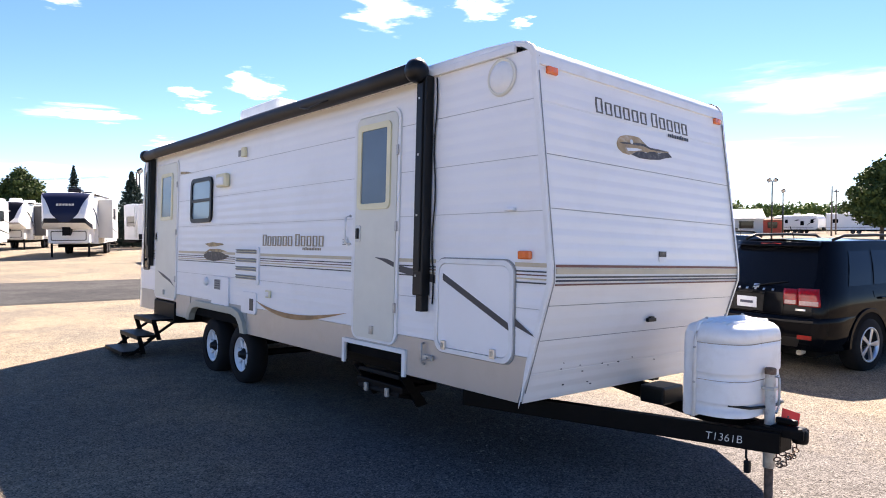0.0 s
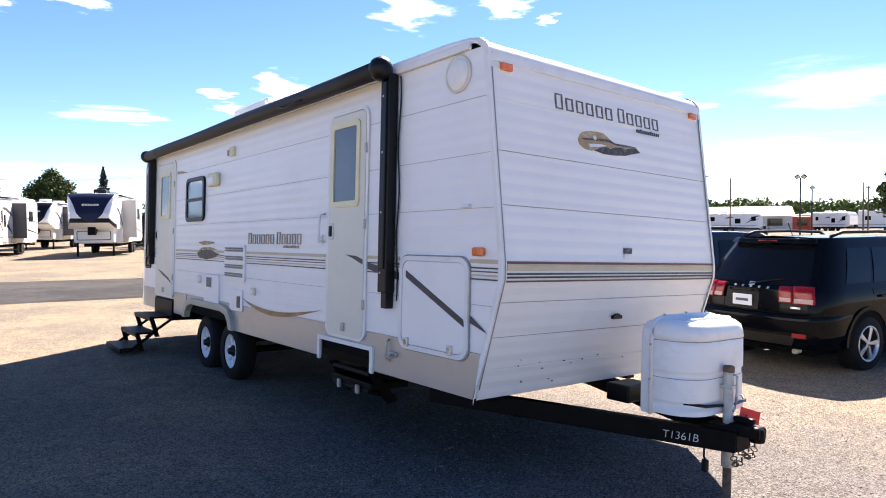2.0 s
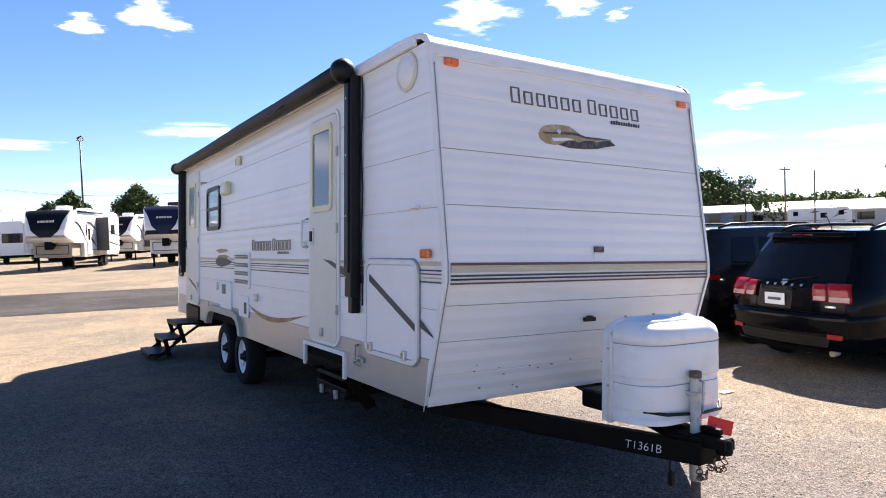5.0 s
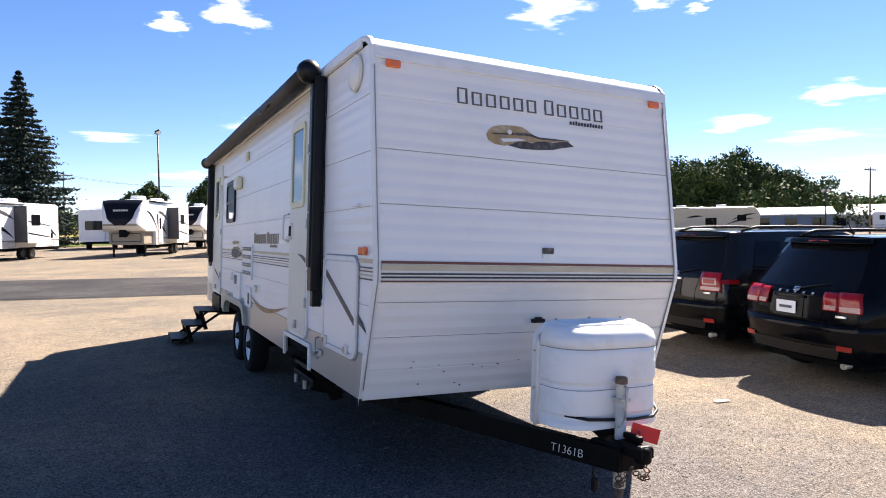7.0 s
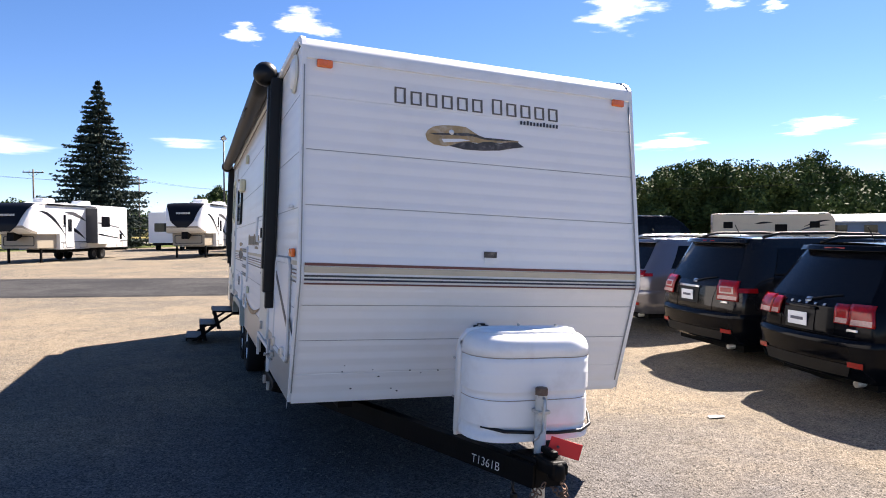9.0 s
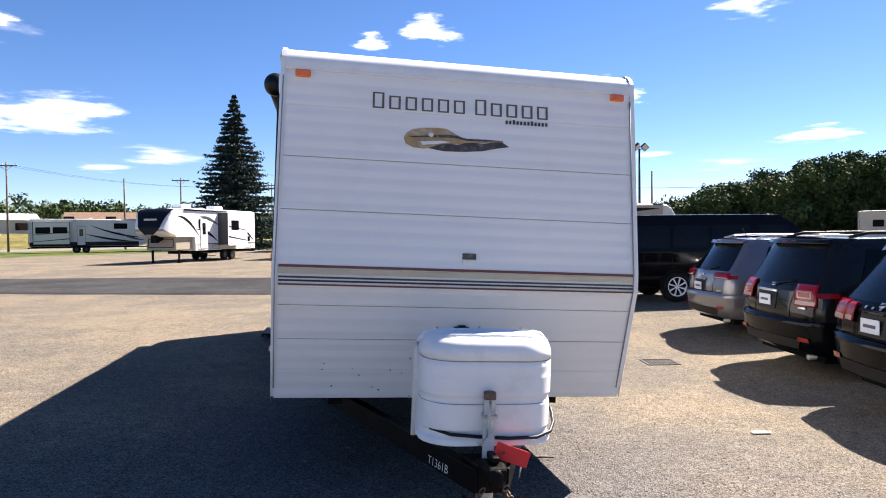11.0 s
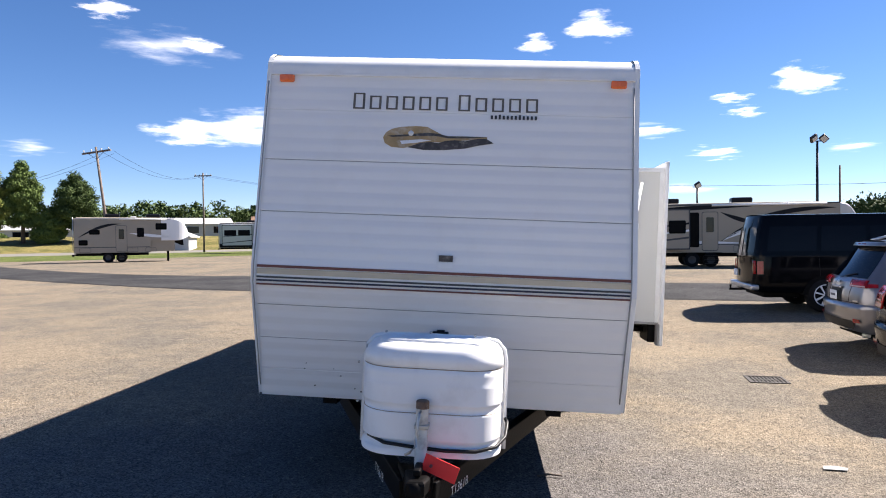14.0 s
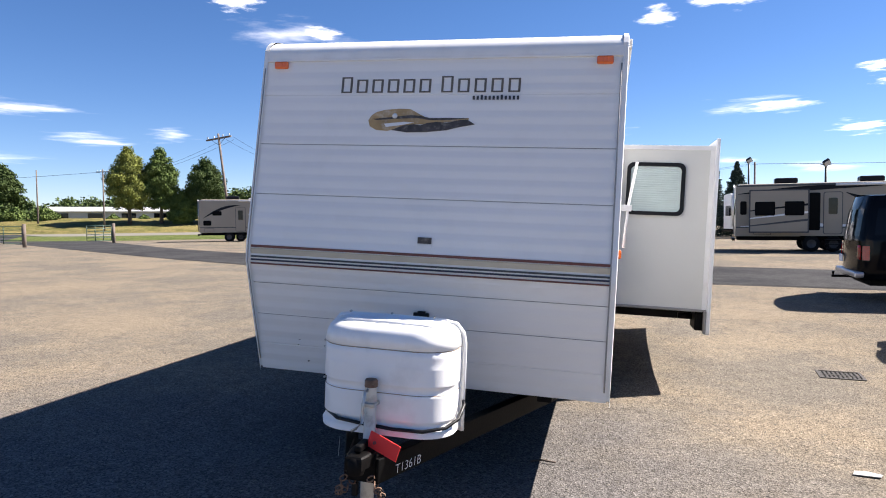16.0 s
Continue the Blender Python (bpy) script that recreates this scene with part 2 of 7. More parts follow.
def ground_mat(name, a, b, fine, stones, crushed=None):
    """Loose ground: patches of two colours, speckle of single stones, relief from both."""
    m = bpy.data.materials.new(name)
    m.use_nodes = True
    n, link = m.node_tree.nodes, m.node_tree.links.new
    bs = n["Principled BSDF"]
    bs.inputs["Roughness"].default_value = 0.92
    bs.inputs["Specular IOR Level"].default_value = 0.05
    tc = n.new("ShaderNodeTexCoord")

    def noise_node(scale, detail=6.0, rough=0.6):
        t = n.new("ShaderNodeTexNoise")
        t.inputs["Scale"].default_value, t.inputs["Detail"].default_value, t.inputs["Roughness"].default_value = scale, detail, rough
        link(tc.outputs["Object"], t.inputs["Vector"])
        return t

    def mix(fac, c1, c2, kind="MIX"):
        x = n.new("ShaderNodeMix")
        x.data_type, x.blend_type = "RGBA", kind
        if isinstance(fac, float):
            x.inputs[0].default_value = fac
        else:
            link(fac, x.inputs[0])
        for k, c in ((6, c1), (7, c2)):
            if isinstance(c, tuple):
                x.inputs[k].default_value = (*c, 1)
            else:
                link(c, x.inputs[k])
        return x.outputs[2]

    patch = n.new("ShaderNodeMapRange")
    patch.inputs[1].default_value, patch.inputs[2].default_value = 0.42, 0.58
    link(noise_node(0.35, 8.0, 0.7).outputs[0], patch.inputs[0])
    col = mix(patch.outputs[0], a, b)
    if crushed:
        # a spread of grey crushed stone with a ragged edge: colour, centre, inner and outer radius
        tint, centre, r0, r1 = crushed
        way = n.new("ShaderNodeVectorMath")
        way.operation = "DISTANCE"
        link(tc.outputs["Object"], way.inputs[0])
        way.inputs[1].default_value = (*centre, 0)
        rag = n.new("ShaderNodeMath")
        rag.operation = "MULTIPLY_ADD"
        rag.inputs[1].default_value = 4.0
        link(noise_node(0.9, 6.0, 0.7).outputs[0], rag.inputs[0])
        link(way.outputs["Value"], rag.inputs[2])
        spread = n.new("ShaderNodeMapRange")
        spread.inputs[1].default_value, spread.inputs[2].default_value = r0 + 2.0, r1 + 2.0
        spread.inputs[3].default_value, spread.inputs[4].default_value = 1.0, 0.0
        link(rag.outputs[0], spread.inputs[0])
        col = mix(spread.outputs[0], col, tint)
    vo = n.new("ShaderNodeTexVoronoi")
    vo.inputs["Scale"].default_value = stones
    link(tc.outputs["Object"], vo.inputs["Vector"])
    gr = n.new("ShaderNodeSeparateColor")
    link(vo.outputs["Color"], gr.inputs[0])
    sp = n.new("ShaderNodeMapRange")
    sp.inputs[3].default_value, sp.inputs[4].default_value = 1 - fine, 1 + fine
    link(gr.outputs[0], sp.inputs[0])
    pale = n.new("ShaderNodeMapRange")              # a few pale stones among the rest
    pale.inputs[1].default_value, pale.inputs[2].default_value = 0.90, 0.97
    pale.inputs[4].default_value = fine
    link(gr.outputs[1], pale.inputs[0])
    both = n.new("ShaderNodeMath")
    link(sp.outputs[0], both.inputs[0])
    link(pale.outputs[0], both.inputs[1])
    sc = n.new("ShaderNodeVectorMath")
    sc.operation = "SCALE"
    link(col, sc.inputs[0])
    link(both.outputs[0], sc.inputs["Scale"])
    mid = n.new("ShaderNodeMapRange")
    mid.inputs[1].default_value, mid.inputs[2].default_value = 0.25, 0.75
    mid.inputs[3].default_value, mid.inputs[4].default_value = 0.64, 1.36
    link(noise_node(5.0, 12.0, 0.85).outputs[0], mid.inputs[0])
    sc2 = n.new("ShaderNodeVectorMath")
    sc2.operation = "SCALE"
    link(sc.outputs[0], sc2.inputs[0])
    link(mid.outputs[0], sc2.inputs["Scale"])
    link(sc2.outputs[0], bs.inputs["Base Color"])
    bp = n.new("ShaderNodeBump")
    bp.inputs["Strength"].default_value, bp.inputs["Distance"].default_value = 0.6, 0.009
    link(vo.outputs["Distance"], bp.inputs["Height"])
    bp2 = n.new("ShaderNodeBump")
    bp2.inputs["Strength"].default_value, bp2.inputs["Distance"].default_value = 0.20, 0.03
    link(noise_node(7.0, 8.0, 0.7).outputs[0], bp2.inputs["Height"])
    link(bp.outputs[0], bp2.inputs["Normal"])
    link(bp2.outputs[0], bs.inputs["Normal"])
    return m


M["gravel"] = ground_mat("gravel_lot", (0.132, 0.116, 0.094), (0.188, 0.154, 0.112), 0.55, 90.0, ((0.112, 0.103, 0.096), (-0.8, -0.6), 2.2, 4.4))
M["asphalt"] = ground_mat("worn_asphalt", (0.034, 0.034, 0.035), (0.056, 0.055, 0.054), 0.25, 70.0)
M["grass"] = ground_mat("dry_grass", (0.10, 0.095, 0.032), (0.175, 0.145, 0.058), 0.5, 14.0)
M["verge"] = ground_mat("green_verge", (0.06, 0.085, 0.022), (0.11, 0.12, 0.04), 0.5, 14.0)
M["stone"] = foliage("gravel_stones", (0.10, 0.091, 0.077), (0.265, 0.238, 0.20))


# ---- mesh helpers ----
def finish(bm, smooth=False):
    bmesh.ops.recalc_face_normals(bm, faces=bm.faces[:])
    for f in bm.faces:
        f.smooth = smooth
    return bm


def part(name, bm, material, parent=None, label="", smooth=None):
    """Links a bmesh as one mesh object, under a thing or a part."""
    me = bpy.data.meshes.new(name)
    if smooth is not None:
        for f in bm.faces:
            f.smooth = smooth
    bm.to_mesh(me)
    bm.free()
    me.materials.append(material)
    ob = new(name, me)
    if parent is not None:
        ob.parent = parent
    return tagged(ob, label)


def thing(name, m, label, category, group="", kind=""):
    ob = new(name)
    ob.matrix_world = m
    return tagged(ob, label, category, group, kind)


def box(x0, x1, y0, y1, z0, z1, bevel=0.0, seg=2, bm=None):
    own = bmesh.new()
    bmesh.ops.create_cube(own, size=1.0)
    for v in own.verts:
        v.co = Vector(((x0 + x1) / 2 + v.co.x * (x1 - x0), (y0 + y1) / 2 + v.co.y * (y1 - y0), (z0 + z1) / 2 + v.co.z * (z1 - z0)))
    if bevel:
        bmesh.ops.bevel(own, geom=own.edges[:], offset=bevel, segments=seg, affect="EDGES", profile=0.5)
    if bm is None:
        return own
    join(bm, own)
    return bm


def join(bm, other):
    me = bpy.data.meshes.new("tmp")
    other.to_mesh(me)
    other.free()
    bm.from_mesh(me)
    bpy.data.meshes.remove(me)
    return bm


def moved(bm, m):
    bmesh.ops.transform(bm, matrix=m, verts=bm.verts[:])
    return bm


def slab(pts, axis, a, b, bevel=0.0, seg=2):
    """A flat outline drawn in the two other axes, given depth from a to b along axis."""
    bm = bmesh.new()

    def at(p, d):
        return (d, p[0], p[1]) if axis == "x" else (p[0], d, p[1]) if axis == "y" else (p[0], p[1], d)

    lo = [bm.verts.new(at(p, a)) for p in pts]
    hi = [bm.verts.new(at(p, b)) for p in pts]
    bm.faces.new(lo)
    bm.faces.new(hi[::-1])
    k = len(pts)
    for i in range(k):
        bm.faces.new((lo[i], hi[i], hi[(i + 1) % k], lo[(i + 1) % k]))
    finish(bm)
    if bevel:
        edges = [e for e in bm.edges if all(v in hi for v in e.verts)]
        bmesh.ops.bevel(bm, geom=edges, offset=bevel, segments=seg, affect="EDGES", profile=0.5)
    return bm


def rounded(u0, u1, v0, v1, r, k=5):
    """The outline of a rectangle with round corners."""
    pts = []
    for cu, cv, a in ((u1 - r, v1 - r, 0), (u0 + r, v1 - r, 90), (u0 + r, v0 + r, 180), (u1 - r, v0 + r, 270)):
        for i in range(k + 1):
            t = radians(a + 90 * i / k)
            pts.append((cu + r * math.cos(t), cv + r * math.sin(t)))
    return pts


def ring(outer, inner, axis, a, b):
    """A frame between two outlines with as many points each."""
    bm = bmesh.new()

    def at(p, d):
        return (d, p[0], p[1]) if axis == "x" else (p[0], d, p[1]) if axis == "y" else (p[0], p[1], d)

    loops = [[bm.verts.new(at(p, d)) for p in o] for o, d in ((outer, a), (outer, b), (inner, b), (inner, a))]
    k = len(outer)
    for q in range(4):
        for i in range(k):
            bm.faces.new((loops[q][i], loops[q][(i + 1) % k], loops[(q + 1) % 4][(i + 1) % k], loops[(q + 1) % 4][i]))
    return finish(bm)


def tube(pts, r, sides=8, closed=False, bm=None):
    """A round bar along a line of points; r is one radius or one for each point."""
    own = bm or bmesh.new()
    pts = [Vector(p) for p in pts]
    k = len(pts)
    rings = []
    for i, p in enumerate(pts):
        d = (pts[(i + 1) % k] if (i < k - 1 or closed) else p) - (pts[i - 1] if (i > 0 or closed) else p)
        d.normalize()
        up = Vector((0, 0, 1)) if abs(d.z) < 0.9 else Vector((1, 0, 0))
        u = d.cross(up).normalized()
        w = u.cross(d)
        rr = r[i] if isinstance(r, (list, tuple)) else r
        rings.append([own.verts.new(p + rr * (math.cos(2 * math.pi * j / sides) * u + math.sin(2 * math.pi * j / sides) * w)) for j in range(sides)])
    for i in range(k if closed else k - 1):
        a, b = rings[i], rings[(i + 1) % k]
        for j in range(sides):
            own.faces.new((a[j], a[(j + 1) % sides], b[(j + 1) % sides], b[j])).smooth = True
    if not closed:
        own.faces.new(rings[0][::-1])
        own.faces.new(rings[-1])
    return own


def lathe(profile, axis="x", sides=32, centre=(0, 0, 0)):
    """A turned body: profile of (radius, along) round an axis."""
    bm = bmesh.new()
    rings = []
    for r, d in profile:
        row = []
        for j in range(sides):
            t = 2 * math.pi * j / sides
            c, s = r * math.cos(t), r * math.sin(t)
            p = (d, c, s) if axis == "x" else (c, d, s) if axis == "y" else (c, s, d)
            row.append(bm.verts.new(Vector(p) + Vector(centre)))
        rings.append(row)
    for a, b in zip(rings, rings[1:]):
        for j in range(sides):
            bm.faces.new((a[j], a[(j + 1) % sides], b[(j + 1) % sides], b[j])).smooth = True
    bmesh.ops.remove_doubles(bm, verts=bm.verts[:], dist=1e-5)
    bmesh.ops.recalc_face_normals(bm, faces=bm.faces[:])
    return bm


def grid(rows, closed=False):
    """A skin over rows of points."""
    bm = bmesh.new()
    vs = [[bm.verts.new(p) for p in row] for row in rows]
    for a, b in zip(vs, vs[1:]):
        k = len(a)
        for j in range(k if closed else k - 1):
            bm.faces.new((a[j], a[(j + 1) % k], b[(j + 1) % k], b[j]))
    bmesh.ops.recalc_face_normals(bm, faces=bm.faces[:])
    return bm


def name_bars(w, h, words, axis, a, b, at, material, parent, name, label, bend=None):
    """A name as plain open frames, one to a letter and each a part of its own; the first of a word stands taller."""
    step = w / (sum(words) + 0.35 * (len(words) - 1) - 0.28)
    u, stroke = 0.0, abs(step) * 0.085
    for count in words:
        for i in range(count):
            hh = h if i == 0 else h * 0.84
            u0, u1 = sorted((at[0] + u, at[0] + u + step * 0.70))
            outer = [(u0, at[1]), (u1, at[1]), (u1, at[1] + hh), (u0, at[1] + hh)]
            inner = [(u0 + 1.5 * stroke, at[1] + stroke), (u1 - 1.5 * stroke, at[1] + stroke), (u1 - 1.5 * stroke, at[1] + hh - stroke), (u0 + 1.5 * stroke, at[1] + hh - stroke)]
            bm = ring(outer, inner, axis, a, b)
            part(name, bend(bm) if bend else bm, material, parent, label)
            u += step
        u += 0.35 * step


def word_bars(w, h, letters, axis, a, b, at, slim=0.42):
    """Plain bars in place of a name: one to a letter, with a gap between words."""
    bm = bmesh.new()
    step = w / len(letters)
    for i, c in enumerate(letters):
        if c == " ":
            continue
        u = i * step
        hh = h if c == "|" else h * 0.8
        pts = [(at[0] + u, at[1]), (at[0] + u + step * slim, at[1]), (at[0] + u + step * slim, at[1] + hh), (at[0] + u, at[1] + hh)]
        join(bm, slab(pts, axis, a, b))
    return bm


# ---- the ground ----
def dip(x, y):
    """The lot falls gently towards its drain."""
    return -0.25 * math.exp(-((x - 3.9) ** 2 / (2 * 3.3 ** 2) + (y - 4.5) ** 2 / (2 * 4.0 ** 2)))


def ease(a, b, v):
    t = min(1.0, max(0.0, (v - a) / (b - a)))
    return t * t * (3 - 2 * t)


def steps_between(a, b, n):
    return [a + (b - a) * i / n for i in range(n + 1)]


xs = [-900, -400, -200, -120, -70, -45, -30] + steps_between(-22, 22, 88) + [30, 45, 70, 120, 200, 400, 900]
ys = [-600, -200, -80, -40, -25, -15] + steps_between(-10, 20, 60) + [26, 35, 50, 80, 130, 220, 400, 900, 1800]
gb = grid([[(x, y, dip(x, y) + 0.012 * noise.noise(Vector((x * 0.9, y * 0.9, 3))) * ease(60, 20, abs(x)) * ease(60, 20, abs(y)))
            for x in xs] for y in ys])
for f in gb.faces:
    f.smooth = True
    if f.normal.z < 0:
        f.normal_flip()
ground = tagged(part("ground", gb, M["gravel"]), "pale tan gravel lot with loose stones and wheel tracks", "ground", kind="structure")


def ribbon(name, near, far, z, material, label, category, k=24, lift=0.0):
    """A strip of paving between two edge lines."""
    def line(pts, t):
        t *= len(pts) - 1
        i = min(int(t), len(pts) - 2)
        # Catmull-Rom through the edge points
        p = [Vector(pts[max(0, min(len(pts) - 1, i + d))]) for d in (-1, 0, 1, 2)]
        u = t - i
        return 0.5 * (2 * p[1] + (p[2] - p[0]) * u + (2 * p[0] - 5 * p[1] + 4 * p[2] - p[3]) * u ** 2 + (3 * p[1] - p[0] - 3 * p[2] + p[3]) * u ** 3)

    rows = []
    for i in range(k * (len(near) - 1) + 1):
        t = i / (k * (len(near) - 1))
        a, b = line(near, t), line(far, t)
        w = 0.10 * noise.noise(Vector((i * 0.37, 1.0, 5)))
        rows.append([(a.x + (b.x - a.x) * s, a.y + (b.y - a.y) * s + (w if s == 0 else 0), dip(a.x, a.y + (b.y - a.y) * s) + z + lift * ease(0, 0.15, s) - (0.03 if s in (0, 1) else 0)) for s in (0, 0.02, 0.05, 0.08, 0.12, 0.16, 0.25, 0.5, 0.75, 0.98, 1)])
    bm = grid(rows)
    for f in bm.faces:
        if f.normal.z < 0:
            f.normal_flip()
    return tagged(part(name, bm, material), label, category, kind="structure")


ribbon("road", [(70, -3), (30, 6.5), (7.1, 12.5), (-5, 15.3), (-14.8, 19.4), (-38, 33.6), (-75, 57)],
       [(70, 3), (30, 12.2), (9, 17.8), (-6.4, 23.0), (-20, 27.6), (-46.3, 47.3), (-80, 71)], 0.03, M["asphalt"],
       "worn grey asphalt drive across the gravel lot", "road")
ribbon("grass_field", [(-150, 61), (-92, 65), (-66, 77), (-36, 103), (4, 141)], [(-260, 190), (-160, 190), (-120, 200), (-60, 230), (40, 300)], 0.05, M["grass"],
       "mown dry yellow-green grass field beyond the road", "grass", 6, 2.3)
ribbon("grass_verge", [(-50, 42), (-41, 43.8), (-31, 52.5), (-18, 66), (0, 82)], [(-66, 59), (-56, 60), (-44, 70), (-28, 86), (-8, 106)], 0.04, M["verge"],
       "green grass verge between the lot and the road", "grass", 6)
ribbon("public_road", [(-140, 48), (-90, 50), (-57, 61), (-30, 88), (10, 125)], [(-150, 62), (-92, 66), (-66, 78), (-36, 104), (4, 142)], 0.02, M["silt"],
       "pale sunlit public road behind the verge", "road", 6)


# ---- the travel trailer ----
LEAN = Matrix.Rotation(-0.0145, 4, "X") @ Matrix.Rotation(math.atan(0.049), 4, "Y")
W, REAR, ROOF = 1.22, 8.30, 2.87


def front_y(z):
    """The front wall's line: it leans forward down to the knee, then back under."""
    return 0.24 * (1.31 - z) / 0.79 if z < 1.31 else (0.0 if z < 1.42 else 0.165 * (z - 1.42) / 1.27)


def on_front(bm):
    """Lays a flat piece, drawn about y = 0, against the leaning front wall."""
    for v in bm.verts:
        v.co.y += front_y(v.co.z)
    return bm


def siding(z0, z1, along, amp=0.0018):
    """One sheet of ribbed metal siding between two seams. along(z, out) gives the two ends of a level line at height z, stood out by out."""
    n = max(8, round((z1 - z0) / 0.011))
    heights = [z0, z0 + 0.0025, z0 + 0.004] + [z0 + (z1 - z0) * i / n for i in range(1, n)] + [z1 - 0.004, z1 - 0.0025, z1]
    rows = []
    for z in heights:
        d = min(z - z0, z1 - z)
        rib = amp * math.sin(math.pi * 2 * (z - 0.53) / 0.088) ** 3
        out = 0.004 + rib * min(1.0, d / 0.011) - 0.005 * max(0.0, 1 - d / 0.0025)
        rows.append(along(z, out))
    bm = grid(rows)
    for f in bm.faces:
        f.smooth = True
    return bm


def build_trailer():
    tr = thing("travel_trailer", LEAN, "white ribbed travel trailer with tan stripes and slide-out extended on gravel", "travel trailer")
    # core, behind the skins
    prof = [(front_y(z) + 0.02, z) for z in (0.72, 1.0, 1.31, 1.42, 2.0, 2.66)] + [(0.30, 2.82), (0.5, ROOF - 0.02), (REAR - 0.35, ROOF - 0.01), (REAR - 0.05, 2.72), (REAR - 0.02, 0.72)]
    part("body_core", slab(prof, "x", -W + 0.012, W - 0.012), M["under"], tr)
    part("floor_pan", box(-W + 0.03, W - 0.03, 0.30, REAR - 0.05, 0.60, 0.715), M["under"], tr, "black underbelly")
    # front sheets
    zf = [0.525, 0.72, 0.94, 1.165, 1.415, 1.775, 2.12, 2.46, 2.70]
    for a, b in zip(zf, zf[1:]):
        part("front_siding_panel", siding(a, b, lambda z, o: [(x, front_y(z) - o, z) for x in (-W + 0.012, -0.4, 0.4, W - 0.012)], 0.0023), M["front"], tr)
    for z in zf[1:-1]:
        if z not in (1.415, 2.46, 0.72):
            part("seam_line", box(-W + 0.03, W - 0.03, front_y(z) - 0.006, front_y(z) + 0.002, z - 0.0013, z + 0.0013), M["seamline"], tr)
    # side sheets, with the wheel arch and step wells left open below
    zs = [0.83, 1.14, 1.42, 1.76, 2.11, 2.475, 2.80]
    for sx in (-1, 1):
        for a, b in zip(zs, zs[1:]):
            part("side_siding_panel", siding(a, b, lambda z, o: [(sx * (W + o - 0.003), y, z) for y in (front_y(z) + 0.01, 3.0, 6.0, REAR - 0.03)]), M["white"], tr)
        for z in zs[1:-1]:
            if z != 1.42:
                part("seam_line", box(*sorted((sx * (W - 0.004), sx * (W + 0.003))), front_y(z) + 0.03, REAR - 0.05, z - 0.0015, z + 0.0015), M["seamlight"], tr)
    # skirt
    for sx in (-1, 1):
        spans = [(0.0, 1.46, 0.53), (1.46, 2.31, 0.70), (2.31, 4.38, 0.53), (6.14, 6.68, 0.53), (6.68, 7.60, 0.72), (7.60, REAR - 0.02, 0.53)] if sx < 0 else [(0.0, 4.38, 0.53), (6.14, REAR - 0.02, 0.53)]
        for y0, y1, zb in spans:
            ya = front_y(zb) + 0.02 if y0 == 0.0 else y0
            yb = front_y(0.83) + 0.02 if y0 == 0.0 else y0
            part("skirt_panel", slab([(ya, zb), (y1, zb), (y1, 0.828), (yb, 0.828)], "x", sx * (W - 0.014), sx * (W + 0.001)), M["skirt"], tr, "dull champagne metal skirt")
    # wheel arch
    for sx in (-1, 1):
        out = [(4.34, 0.53), (4.40, 0.66), (4.50, 0.755), (4.68, 0.80), (5.84, 0.80), (6.02, 0.755), (6.12, 0.66), (6.18, 0.53)]
        inn = [(4.45, 0.53), (4.49, 0.62), (4.57, 0.69), (4.72, 0.72), (5.80, 0.72), (5.95, 0.69), (6.03, 0.62), (6.07, 0.53)]
        part("wheel_arch", slab(out + inn[::-1], "x", sx * (W - 0.03), sx * (W + 0.05), bevel=0.008), M["arch"], tr, "beige moulded wheel arch")
        part("arch_infill", slab([(4.40, 0.66), (4.50, 0.755), (4.68, 0.80), (5.84, 0.80), (6.02, 0.755), (6.12, 0.66), (6.12, 0.828), (4.40, 0.828)], "x", sx * (W - 0.014), sx * (W - 0.001)), M["skirt"], tr)
    # rear wall with its tall dark window wrapping to the corner
    part("rear_wall", box(-W + 0.012, W - 0.012, REAR - 0.03, REAR, 0.53, 2.82, 0.01), M["white"], tr)
    # roof: rounded front cap, membrane and side rails
    capz = [(front_y(2.70) - 0.006, 2.70), (0.160, 2.745), (0.178, 2.785), (0.215, 2.822), (0.275, 2.85), (0.37, 2.868), (0.55, 2.878)]
    rows = [[(x, y - o, z + o * 0.6) for x in (-W + 0.02, 0, W - 0.02)] for (y, z), o in zip(capz, (0, 0.004, 0.004, 0.003, 0.003, 0.002, 0))]
    part("front_cap", finish(grid(rows), True), M["trim"], tr, "rounded white front roof cap")
    part("cap_lip", box(-W + 0.02, W - 0.02, front_y(2.70) - 0.016, front_y(2.70) + 0.01, 2.695, 2.712, 0.003), M["trim"], tr)
    part("roof_skin", box(-W + 0.02, W - 0.02, 0.5, REAR - 0.05, ROOF - 0.01, ROOF + 0.012, 0.004), M["roofmem"], tr, "pale rubber roof membrane")
    edge = [(front_y(z), z) for z in (0.525, 0.8, 1.1, 1.31, 1.36, 1.42, 2.0, 2.6, 2.72)] + [(0.172, 2.77), (0.205, 2.815), (0.26, 2.848), (0.36, 2.870), (0.6, 2.88), (4.0, 2.885), (REAR - 0.30, 2.88), (REAR - 0.1, 2.82), (REAR - 0.01, 2.70), (REAR, 0.53)]
    for sx in (-1, 1):
        rows = []
        for y, z in edge:
            ny, nz = (-1, 0.1) if y < 0.19 and z < 2.75 else (0, 1) if y < REAR - 0.2 else (1, 0)
            if 0.17 < y < 0.4 and z > 2.75:
                ny, nz = -0.7, 0.7
            rows.append([(sx * (W - 0.022), y + 0.012 * ny, z + 0.012 * nz), (sx * (W + 0.008), y + 0.012 * ny, z + 0.012 * nz), (sx * (W + 0.012), y - 0.006 * ny, z - 0.006 * nz), (sx * (W + 0.010), y - 0.032 * ny, z - 0.032 * nz)])
        part("corner_trim", grid(rows), M["trim"], tr, "white metal edge trim", smooth=False)
